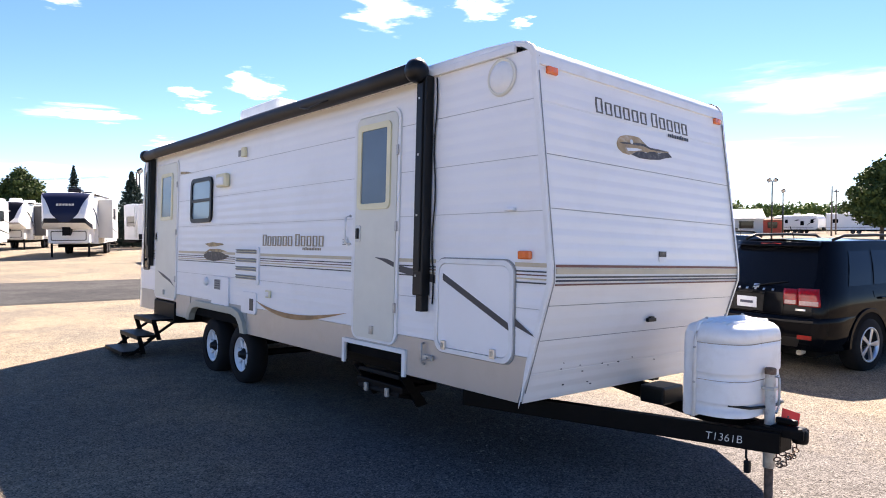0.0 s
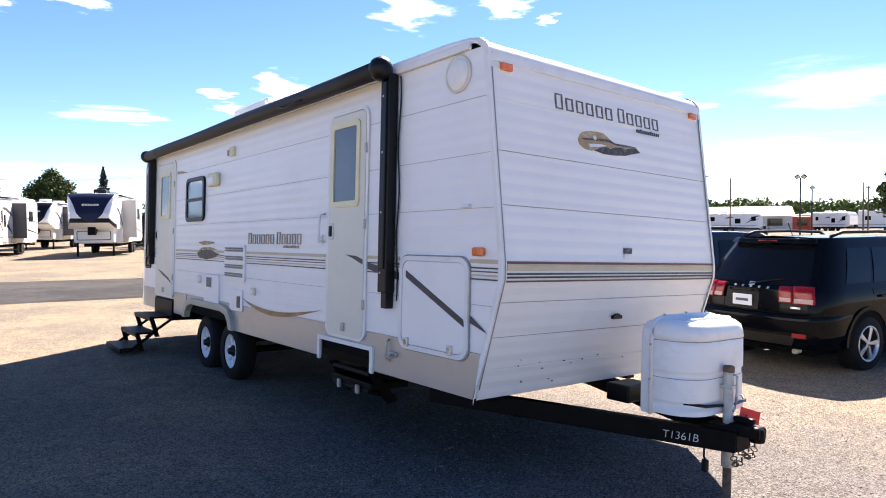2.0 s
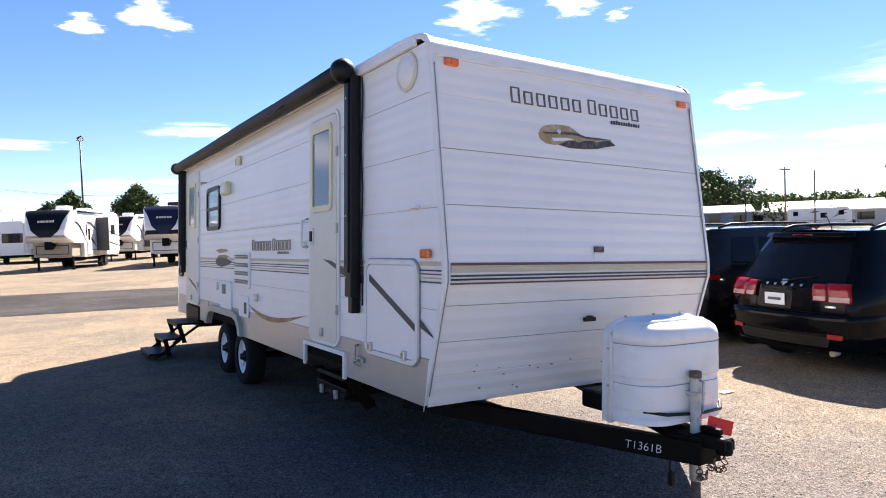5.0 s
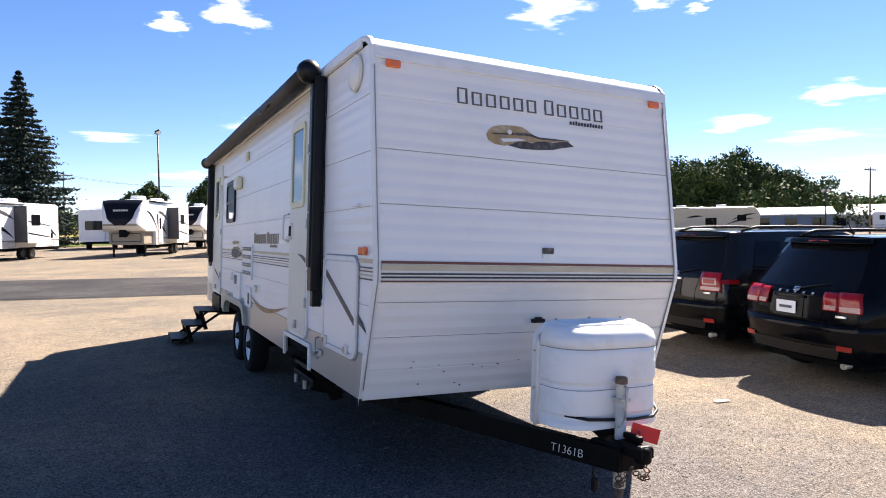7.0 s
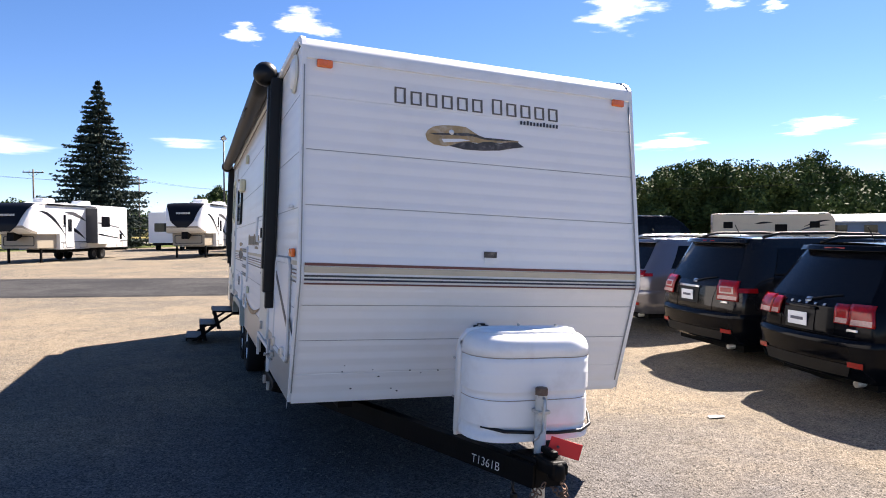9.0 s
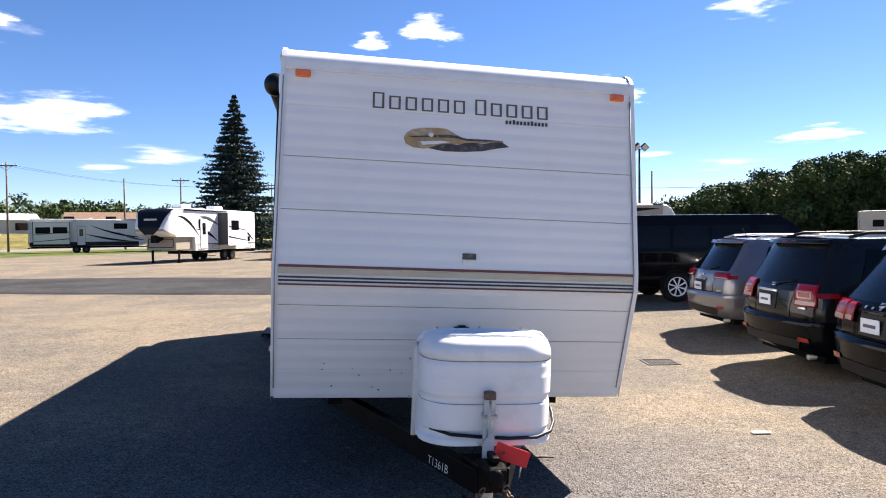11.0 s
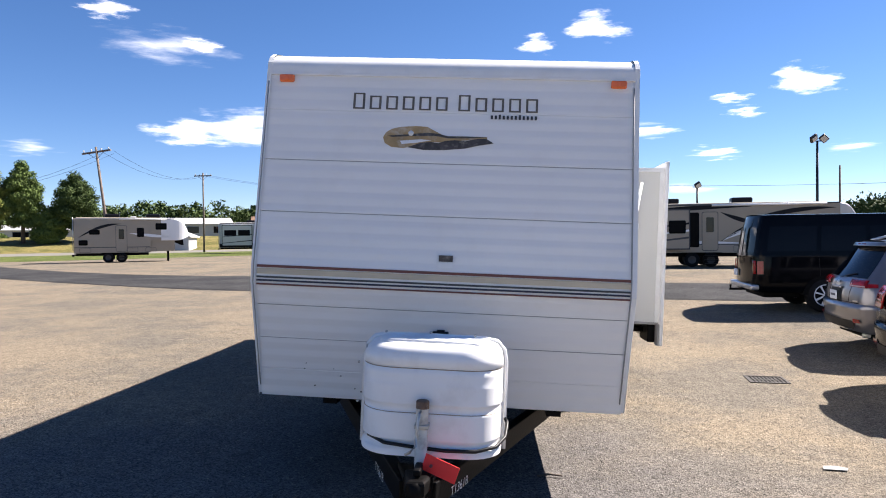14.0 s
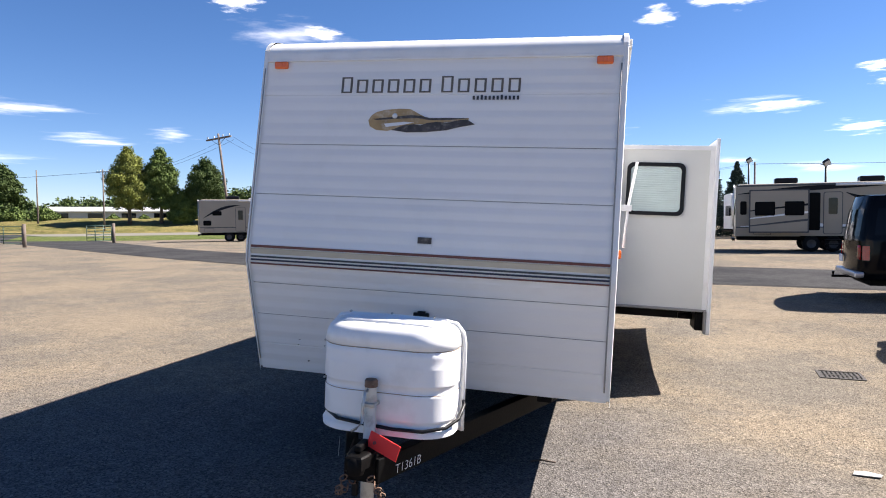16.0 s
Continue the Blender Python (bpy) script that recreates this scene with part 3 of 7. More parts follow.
        part("gutter_rail", box(*sorted((sx * (W + 0.004), sx * (W + 0.034))), 0.33, REAR - 0.2, 2.795, 2.845, 0.006), M["trim"], tr, "white drip rail")
    part("seam_sealant", tube([(-W + 0.008, front_y(z) - 0.014, z) for z in (0.6, 1.0, 1.31)] + [(-W + 0.008, front_y(z) - 0.014, z) for z in (1.42, 2.0, 2.65)], 0.004, 5), M["seal"], tr)
    part("seam_sealant", tube([(W - 0.026, front_y(z) - 0.012, z) for z in (0.6, 1.0, 1.31)] + [(W - 0.026, front_y(z) - 0.012, z) for z in (1.42, 2.0, 2.65)], 0.005, 5), M["seal"], tr)
    # stripes round the front and the sides
    for z0, z1, mk in ((1.408, 1.425, "maroon"), (1.366, 1.402, "tan"), (1.340, 1.352, "char"), (1.318, 1.330, "navy"), (1.294, 1.304, "maroon")):
        part("stripe", box(-W + 0.03, W - 0.03, front_y(z0) - 0.012 if z0 > 1.3 else -0.012, front_y(z0) - 0.0065, z0, z1), M[mk], tr)
    for z0, z1, mk in ((1.405, 1.432, "tan"), (1.372, 1.381, "char"), (1.350, 1.358, "maroon"), (1.325, 1.335, "tan"), (1.300, 1.309, "char")):
        for y0, y1 in ((0.03, 0.30), (1.10, 1.55), (2.25, 4.05), (4.70, 6.62), (7.58, REAR - 0.06)):
            part("stripe", box(-W - 0.0085, -W - 0.005, y0, y1, z0, z1), M[mk], tr)
        part("stripe", box(W + 0.005, W + 0.0085, 0.03, 3.3, z0, z1), M[mk], tr)
    # name and landscape decal on the front
    name_bars(1.215, 0.108, (6, 5), "y", -0.009, -0.002, (-0.63, 2.474), M["lettering"], tr, "name_letter", "bronze letter bar", on_front)
    part("maker_script", word_bars(0.31, 0.03, "::|::::|::::", "y", front_y(2.43) - 0.012, front_y(2.43) - 0.008, (0.28, 2.425), 0.55), M["char"], tr)
    part("landscape_decal", on_front(slab([(-0.418, 2.287), (-0.400, 2.319), (-0.365, 2.343), (-0.302, 2.359), (-0.202, 2.366), (-0.129, 2.363), (-0.069, 2.331), (-0.009, 2.303), (0.119, 2.305), (0.264, 2.305), (0.261, 2.292), (0.097, 2.277), (0.008, 2.264), (-0.103, 2.263), (-0.191, 2.240), (-0.280, 2.218), (-0.358, 2.223), (-0.405, 2.248)], "y", -0.0085, -0.002)), M["gold"], tr, "weathered gold landscape decal")
    part("landscape_decal", on_front(slab([(-0.254, 2.224), (-0.169, 2.255), (-0.103, 2.263), (-0.054, 2.256), (-0.009, 2.272), (0.053, 2.279), (0.119, 2.274), (0.208, 2.292), (0.257, 2.294), (0.304, 2.265), (0.208, 2.247), (0.119, 2.225), (-0.014, 2.212), (-0.147, 2.209)], "y", -0.0105, -0.002)), M["scene_dark"], tr, "dark ridge of the decal")
    part("landscape_decal", on_front(slab([(-0.391, 2.297), (-0.258, 2.310), (-0.125, 2.324), (-0.054, 2.318), (0.008, 2.304), (0.142, 2.306), (0.264, 2.303), (0.142, 2.293), (0.008, 2.290), (-0.080, 2.304), (-0.236, 2.298), (-0.358, 2.290)], "y", -0.0095, -0.002)), M["scene_dark"], tr, "dark ridge of the decal")
    part("landscape_decal", on_front(slab([(-0.307, 2.266), (-0.169, 2.279), (-0.098, 2.274), (-0.191, 2.256), (-0.291, 2.244)], "y", -0.0092, -0.002)), M["trim"], tr, "pale water of the decal")
    part("landscape_decal", on_front(lathe([(0.0, -0.0115), (0.018, -0.011), (0.018, -0.002)], "y", 14, (-0.235, 0, 2.318))), M["trim"], tr, "pale sun of the decal")
    part("sticker", box(-0.012, 0.078, -0.002 + front_y(1.49) - 0.011, front_y(1.49) - 0.004, 1.490, 1.53), M["scene_dark"], tr)
    part("sticker", box(-0.012, 0.078, front_y(1.46) - 0.011, front_y(1.46) - 0.004, 1.452, 1.486), M["trim"], tr)
    vent = part("front_latch", box(-0.04, 0.065, front_y(1.03) - 0.028, front_y(1.03) - 0.002, 1.008, 1.036, 0.005), M["black"], tr, "small black plastic vent")
    part("vent_tab", box(-0.012, 0.04, front_y(1.04) - 0.024, front_y(1.04) - 0.002, 1.034, 1.047, 0.003), M["black"], vent)
    for x in (-1.087, 1.095):
        lamp = part("marker_light", box(x - 0.05, x + 0.05, front_y(2.67) - 0.032, front_y(2.67) - 0.003, 2.645, 2.695, 0.010), M["orange"], tr, "amber clearance light")
        part("lens_rib", box(x - 0.012, x + 0.012, front_y(2.67) - 0.036, front_y(2.67) - 0.02, 2.653, 2.687, 0.004), M["orange"], lamp)
    lamp = part("marker_light", box(-W - 0.034, -W - 0.004, 0.155, 0.26, 1.452, 1.507, 0.010), M["orange"], tr, "amber side marker light")
    part("lens_rib", box(-W - 0.038, -W - 0.02, 0.195, 0.22, 1.46, 1.50, 0.004), M["orange"], lamp)
    part("marker_light", box(W + 0.004, W + 0.032, 0.155, 0.26, 1.452, 1.507, 0.010), M["orange"], tr, "amber side marker light")

    # doors
    def door(y0, y1, z0, z1, win):
        d = part("entry_door", slab(rounded(y0 + 0.035, y1 - 0.035, z0 + 0.02, z1 - 0.035, 0.06), "x", -W - 0.004, -W - 0.022, 0.004), M["door"], tr, "cream entry door with a small window")
        part("door_frame", ring(rounded(y0, y1, z0, z1, 0.10), rounded(y0 + 0.030, y1 - 0.030, z0 + 0.022, z1 - 0.030, 0.075), "x", -W - 0.002, -W - 0.018), M["trim"], d, "white rounded door frame")
        a, b, c, e = win
        part("window_frame", ring(rounded(a, b, c, e, 0.05), rounded(a + 0.05, b - 0.05, c + 0.05, e - 0.05, 0.02), "x", -W - 0.020, -W - 0.036), M["cream"], d, "yellowed window surround")
        part("window_pane", slab(rounded(a + 0.045, b - 0.045, c + 0.045, e - 0.045, 0.02), "x", -W - 0.020, -W - 0.026), M["doorpane"], d, "frosted door glass")
        for z in (z0 + 0.3, z0 + 0.95, z1 - 0.35):
            part("hinge", box(-W - 0.034, -W - 0.014, y0 + 0.012, y0 + 0.035, z - 0.04, z + 0.04, 0.003), M["dull"], d)
        lk = part("door_lock", slab(rounded(y1 - 0.125, y1 - 0.055, 1.555, 1.70, 0.015), "x", -W - 0.020, -W - 0.032, 0.003), M["metal"], d, "chrome paddle lock")
        part("paddle", box(-W - 0.046, -W - 0.03, y1 - 0.11, y1 - 0.075, 1.585, 1.675, 0.004), M["black"], lk)
        part("door_stop", box(-W - 0.045, -W - 0.02, (y0 + y1) / 2 - 0.02, (y0 + y1) / 2 + 0.02, z0 + 0.06, z0 + 0.13, 0.005), M["dull"], d)
        return d

    door(1.555, 2.21, 0.735, 2.645, (1.665, 2.135, 1.83, 2.545))
    door(6.68, 7.60, 0.735, 2.70, (6.86, 7.36, 1.86, 2.53))
    # grab handle and placard
    hb = tube([(-W - 0.005, 2.27, 1.79), (-W - 0.06, 2.27, 1.775), (-W - 0.065, 2.27, 1.66), (-W - 0.06, 2.27, 1.555), (-W - 0.005, 2.27, 1.54)], 0.011, 8)
    part("grab_handle", hb, M["trim"], tr, "white grab handle")
    pl = part("placard", box(-W - 0.012, -W - 0.006, 2.31, 2.40, 1.52, 1.60), M["trim"], tr)
    for i in range(3):
        part("print_bar", box(-W - 0.0135, -W - 0.011, 2.325, 2.385, 1.535 + 0.02 * i, 1.541 + 0.02 * i), M["char"], pl)
    # baggage hatch
    h = part("baggage_hatch", slab(rounded(0.335, 1.045, 0.80, 1.405, 0.07), "x", -W - 0.004, -W - 0.016, 0.004), M["white"], tr, "white baggage hatch with a dark swoosh")
    part("hatch_frame", ring(rounded(0.30, 1.08, 0.765, 1.44, 0.09), rounded(0.332, 1.048, 0.797, 1.408, 0.07), "x", -W - 0.002, -W - 0.022), M["trim"], h)
    part("hatch_seal", ring(rounded(0.29, 1.09, 0.755, 1.45, 0.095), rounded(0.299, 1.081, 0.764, 1.441, 0.09), "x", -W - 0.001, -W - 0.010), M["seal"], h)
    for y in (0.47, 0.97):
        lt = part("latch", box(-W - 0.038, -W - 0.014, y - 0.022, y + 0.022, 0.785, 0.85, 0.004), M["metal"], h, "chrome cam latch")
        part("latch_key", box(-W - 0.05, -W - 0.036, y - 0.006, y + 0.006, 0.80, 0.835, 0.002), M["dull"], lt)
    # dark swoosh across door, wall and hatch
    part("swoosh", slab([(1.00, 1.285), (1.00, 1.335), (0.345, 1.035), (0.335, 0.985)], "x", -W - 0.0165, -W - 0.0195), M["char"], tr, "dark grey swoosh")
    part("swoosh", slab([(0.285, 1.065), (0.285, 1.02), (0.115, 0.965)], "x", -W - 0.006, -W - 0.012), M["char"], tr, "dark grey swoosh")
    part("swoosh", slab([(1.54, 1.375), (1.54, 1.325), (1.10, 1.255), (1.10, 1.315)], "x", -W - 0.0055, -W - 0.012), M["char"], tr, "dark grey swoosh")
    part("swoosh", slab([(1.87, 1.435), (1.70, 1.425), (1.60, 1.40), (1.60, 1.36), (1.75, 1.405)], "x", -W - 0.0225, -W - 0.025), M["char"], tr, "dark grey swoosh")
    part("swoosh", slab([(7.45, 1.13), (7.2, 1.09), (6.9, 1.02), (6.72, 0.93), (6.9, 0.985), (7.2, 1.05)], "x", -W - 0.0225, -W - 0.025), M["char"], tr, "dark grey swoosh")
    part("swoosh", slab([(6.62, 2.52), (6.35, 2.50), (6.15, 2.465), (6.35, 2.475), (6.62, 2.485)], "x", -W - 0.0055, -W - 0.009), M["scene_tan"], tr, "faded tan swoosh")
    brown = [(4.13 - 1.84 * t, 0.915 - 0.085 * math.sin(math.pi * t ** 0.85) + 0.02 * t) for t in [i / 14 for i in range(15)]]
    low = [(4.13 - 1.84 * t, 0.915 - 0.135 * math.sin(math.pi * t ** 0.85) + 0.02 * t) for t in [i / 14 for i in range(15)]]
    part("swoosh", slab(brown + low[::-1][1:-1], "x", -W - 0.0055, -W - 0.010), M["brown"], tr, "faded brown swoosh")
    name_bars(-1.27, 0.12, (6, 5), "x", -W - 0.0035, -W - 0.010, (4.0, 1.515), M["letterside"], tr, "name_letter", "bronze letter bar")
    part("maker_script", word_bars(-0.36, 0.03, "::|::::|::::", "x", -W - 0.0055, -W - 0.009, (3.12, 1.478), 0.5), M["letterside"], tr)
    d1 = [(5.70, 1.385), (5.55, 1.43), (5.2, 1.445), (5.0, 1.40), (4.88, 1.39), (5.05, 1.345), (5.35, 1.315), (5.6, 1.335)]
    part("landscape_decal", slab(d1, "x", -W - 0.0055, -W - 0.011), M["scene_dark"], tr, "weathered dark landscape decal")
    part("landscape_decal", slab([(5.70, 1.40), (5.5, 1.465), (5.2, 1.47), (4.95, 1.44), (5.2, 1.43), (5.5, 1.44)], "x", -W - 0.0055, -W - 0.012), M["scene_tan"], tr)
    part("landscape_decal", slab([(5.66, 1.53), (5.4, 1.55), (5.1, 1.535), (5.06, 1.52), (5.3, 1.50), (5.5, 1.495)], "x", -W - 0.0055, -W - 0.011), M["scene_tan"], tr, "weathered tan landscape decal")

    # window with two panes
    w = part("side_window", ring(rounded(5.44, 6.16, 1.80, 2.375, 0.09), rounded(5.49, 6.11, 1.85, 2.325, 0.06), "x", -W - 0.002, -W - 0.030), M["black"], tr, "black-framed two-pane window")
    part("mullion", box(-W - 0.028, -W - 0.008, 5.48, 6.12, 2.065, 2.105, 0.003), M["black"], w)
    part("pane", box(-W - 0.014, -W - 0.006, 5.48, 6.12, 2.105, 2.335), M["bluepane"], w)
    part("pane", box(-W - 0.012, -W - 0.005, 5.48, 6.12, 1.84, 2.065), M["bluepane"], w)
    # rear corner window, dark and tall
    rw = part("rear_window", slab(rounded(7.90, 8.12, 1.15, 2.60, 0.05), "x", -W - 0.004, -W - 0.020, 0.003), M["glass"], tr, "tall dark rear corner window")
    part("window_frame", ring(rounded(7.87, 8.15, 1.12, 2.63, 0.06), rounded(7.90, 8.12, 1.15, 2.60, 0.05), "x", -W - 0.003, -W - 0.026), M["black"], rw)
    # porch light, small lamp, refrigerator vent, heater door, hatch, outlets
    pb = part("porch_light", box(-W - 0.075, -W - 0.004, 4.92, 5.20, 2.21, 2.37, 0.02), M["cream"], tr, "yellowed porch light")
    part("porch_lens", box(-W - 0.085, -W - 0.05, 4.95, 5.17, 2.225, 2.33, 0.018), M["trim"], pb)
    sm = part("small_lamp", box(-W - 0.04, -W - 0.004, 4.46, 4.56, 2.52, 2.63, 0.012), M["cream"], tr, "small yellowed lamp")
    part("bracket", box(-W - 0.018, -W - 0.004, 4.57, 4.68, 2.54, 2.61, 0.004), M["seal"], sm)
    v = part("fridge_vent", slab(rounded(4.07, 4.69, 1.085, 1.50, 0.03), "x", -W - 0.003, -W - 0.020, 0.004), M["white"], tr, "white louvred refrigerator vent")
    for z in (1.15, 1.245, 1.34, 1.435):
        for k in range(2):
            part("louvre", moved(box(-0.012, 0.012, 4.12, 4.64, -0.004, 0.004), Matrix.Translation((-W - 0.026, 0, z + 0.026 * k)) @ Matrix.Rotation(radians(35), 4, "Y")), M["seal"], v)
        part("slot", box(-W - 0.023, -W - 0.019, 4.12, 4.64, z - 0.012, z + 0.03), M["tan"], v)
    hd = part("heater_door", slab(rounded(4.86, 5.36, 0.76, 1.135, 0.02), "x", -W - 0.003, -W - 0.025, 0.004), M["white"], tr, "white water heater door")
    part("grille", box(-W - 0.032, -W - 0.022, 5.09, 5.26, 0.98, 1.10, 0.003), M["seal"], hd)
    for i in range(4):
        part("grille_bar", box(-W - 0.036, -W - 0.030, 5.10, 5.25, 0.993 + 0.028 * i, 1.003 + 0.028 * i), M["char"], hd)
    hc = part("utility_hatch", slab(rounded(4.12, 4.50, 0.76, 1.0, 0.03), "x", -W - 0.003, -W - 0.018, 0.004), M["white"], tr, "white utility hatch")
    part("hatch_vent", box(-W - 0.024, -W - 0.016, 4.18, 4.27, 0.80, 0.93, 0.004), M["char"], hc)
    part("cable_inlet", lathe([(0.0, -0.03), (0.04, -0.03), (0.055, -0.01), (0.055, 0)], "x", 16, (-W - 0.005, 5.58, 1.06)), M["trim"], tr, "round white cable inlet")
    ob = part("outlet_cover", box(-W - 0.03, -W - 0.004, 3.77, 3.88, 0.965, 1.045, 0.01), M["cream"], tr, "cream outlet cover")
    part("outlet_lid", box(-W - 0.036, -W - 0.028, 3.79, 3.86, 0.98, 1.03, 0.006), M["trim"], ob)
    part("catch", box(-W - 0.035, -W - 0.004, 0.30, 0.385, 1.765, 1.785, 0.005), M["trim"], tr)
    part("hose_spigot", tube([(-W - 0.004, 1.22, 0.80), (-W - 0.03, 1.22, 0.80), (-W - 0.032, 1.22, 0.66), (-W - 0.012, 1.19, 0.645)], 0.010, 8), M["dull"], tr, "zinc hose fitting")
    tv = part("door_holder", box(-W - 0.03, -W - 0.004, 1.10, 1.20, 0.68, 0.72, 0.006), M["dull"], tr)
    part("hook", tube([(-W - 0.03, 1.15, 0.70), (-W - 0.07, 1.14, 0.69), (-W - 0.07, 1.10, 0.71)], 0.008, 6), M["dull"], tv)
    # round loudspeaker high up near the front
    sp = part("loudspeaker", lathe([(0.0, -0.035), (0.06, -0.034), (0.095, -0.022), (0.105, -0.008), (0.118, -0.006), (0.122, 0.0)], "x", 32, (-W - 0.006, 0.458, 2.66)), M["trim"], tr, "round white outdoor loudspeaker")
    part("rim", lathe([(0.106, -0.004), (0.112, -0.016), (0.124, -0.014), (0.128, 0.0)], "x", 32, (-W - 0.006, 0.458, 2.66)), M["door"], sp)
    # step wells
    part("well_frame", slab([(1.43, 0.51), (1.43, 0.72), (2.34, 0.72), (2.34, 0.51), (2.30, 0.51), (2.30, 0.685), (1.47, 0.685), (1.47, 0.51)], "x", -W - 0.002, -W - 0.022), M["trim"], tr, "white step well surround")
    st = part("folded_step", box(-W + 0.05, -W + 0.42, 1.55, 2.2, 0.34, 0.40, 0.01), M["steel"], tr, "black folding step, folded away")
    for k in range(2):
        part("tread", moved(box(-0.14, 0.14, 1.58, 2.17, -0.018, 0.018, 0.006), Matrix.Translation((-W + 0.18, 0, 0.44 - 0.14 * k)) @ Matrix.Rotation(radians(14), 4, "Y")), M["steel"], st)
    for y in (1.56, 2.19):
        part("step_arm", slab([(-W + 0.02, 0.50), (-W + 0.10, 0.50), (-W + 0.32, 0.24), (-W + 0.22, 0.22)], "y", y - 0.012, y + 0.012), M["steel"], st)
    part("bolt", box(-W + 0.015, -W + 0.04, 1.7, 1.74, 0.30, 0.37, 0.004), M["dull"], st)
    part("bolt", box(-W + 0.015, -W + 0.04, 2.0, 2.04, 0.30, 0.37, 0.004), M["dull"], st)
    # extended steps at the rear door
    es = part("entry_step", box(-W - 0.02, -W + 0.55, 6.70, 7.58, 0.42, 0.70, 0.01), M["steel"], tr, "black steel folding steps, unfolded")
    for x0, z in ((-0.30, 0.46), (-0.48, 0.25), (-0.67, 0.05)):
        tread = part("tread", box(-W + x0, -W + x0 + 0.28, 6.72, 7.56, z - 0.005, z + 0.022, 0.008), M["steel"], es)
        part("tread_lip", box(-W + x0 - 0.008, -W + x0 + 0.012, 6.715, 7.565, z - 0.035, z + 0.022, 0.006), M["steel"], tread)
    for y in (6.73, 7.55):
        for x1, z1, x2, z2 in ((0.02, 0.46, -0.34, 0.21), (-0.28, 0.46, -0.20, 0.20), (-0.26, 0.25, -0.56, 0.02), (-0.46, 0.25, -0.40, 0.02)):
            part("step_arm", slab([(-W + x1 - 0.03, z1), (-W + x1 + 0.03, z1), (-W + x2 + 0.03, z2), (-W + x2 - 0.03, z2)], "y", y - 0.010, y + 0.010), M["steel"], es)
    # awning: rolled fabric, end caps, two long arms
    aw = part("awning_roller", tube([(-W - 0.13, y, 2.83 + 0.004 * math.sin(y * 2)) for y in steps_between(1.27, 7.70, 12)], 0.068, 16), M["fabric"], tr, "rolled dark awning on its roller")
    part("fabric_edge", box(-W - 0.12, -W - 0.01, 1.35, 7.6, 2.876, 2.890, 0.004), M["fabric"], aw)
    part("pull_strap", tube([(-W - 0.195, 2.9, 2.80), (-W - 0.20, 2.75, 2.765), (-W - 0.195, 2.55, 2.785), (-W - 0.19, 2.4, 2.79)], 0.007, 6), M["black"], aw)
    for y in (1.21, 7.75):
        part("end_cap", lathe([(0.0, y - 0.07), (0.055, y - 0.06), (0.088, y - 0.02), (0.092, y + 0.03), (0.075, y + 0.07), (0.0, y + 0.075)], "y", 20, (-W - 0.13, 0, 2.83)), M["black"], aw, "black end cap")
        zb = 1.04 if y < 4 else 1.19
        part("awning_arm", box(-W - 0.095, -W - 0.012, y - 0.055, y + 0.055, zb + 0.12, 2.80, 0.008), M["black"], aw, "black awning arm")
        part("inner_arm", box(-W - 0.11, -W - 0.06, y - 0.035, y + 0.035, zb + 0.3, 2.74, 0.006), M["black"], aw)
        part("arm_foot", box(-W - 0.075, -W - 0.006, y - 0.035, y + 0.035, zb, zb + 0.14, 0.006), M["black"], aw)
        for z in (1.30, 1.75, 2.2, 2.62):
            part("rivet", box(-W - 0.114, -W - 0.108, y - 0.008, y + 0.008, z, z + 0.016, 0.002), M["dull"], aw)
    part("cable", tube([(-W - 0.016, 1.125 + 0.012 * math.sin(z * 9), z) for z in steps_between(1.1, 2.78, 24)], 0.006, 5), M["black"], aw, "loose black cable")
    # rooftop air conditioner and vents
    ac = part("air_conditioner", box(-0.80, -0.06, 4.62, 5.72, ROOF + 0.05, ROOF + 0.44, 0.06, 3), M["trim"], tr, "white rooftop air conditioner")
    part("ac_base", box(-0.74, -0.12, 4.70, 5.62, ROOF + 0.008, ROOF + 0.08), M["black"], ac)
    part("roof_vent", box(-0.25, 0.25, 2.2, 2.7, ROOF + 0.01, ROOF + 0.045, 0.015), M["trim"], tr, "low white roof vent")
    # wheels
    for sx in (-1, 1):
        for y in (4.66, 5.52):
            wh = part("wheel", lathe([(0.20, -0.10), (0.30, -0.105), (0.335, -0.08), (0.345, 0.0), (0.335, 0.08), (0.30, 0.105), (0.20, 0.10)], "x", 36, (sx * 1.06, y, 0.255)), M["tyre"], tr, "black tyre on a white spoked steel rim")
            rim = part("rim", lathe([(0.205, -0.09 * sx), (0.205, 0.085 * sx), (0.185, 0.09 * sx), (0.18, 0.03 * sx), (0.17, 0.02 * sx)], "x", 36, (sx * 1.06, y, 0.255)), M["rim"], wh)
            for k in range(8):
                part("spoke", moved(box(-0.012, 0.012, -0.024, 0.024, 0.05, 0.19, 0.006), Matrix.Translation((sx * 1.105, y, 0.255)) @ Matrix.Rotation(radians(45 * k + 10), 4, "X")), M["rim"], wh)
            part("brake_drum", lathe([(0.0, sx * 0.022), (0.17, sx * 0.022), (0.178, sx * 0.012), (0.178, -sx * 0.05)], "x", 24, (sx * 1.06, y, 0.255)), M["under"], wh, "black brake drum")
            part("hub", lathe([(0.0, sx * 0.115), (0.035, sx * 0.115), (0.042, sx * 0.09), (0.07, sx * 0.06), (0.075, sx * 0.03), (0.0, sx * 0.02)], "x", 16, (sx * 1.06, y, 0.255)), M["black"], wh, "black hub cap")
    for y in (4.66, 5.52):
        part("axle", tube([(-1.0, y, 0.255), (1.0, y, 0.255)], 0.04, 8), M["steel"], tr)
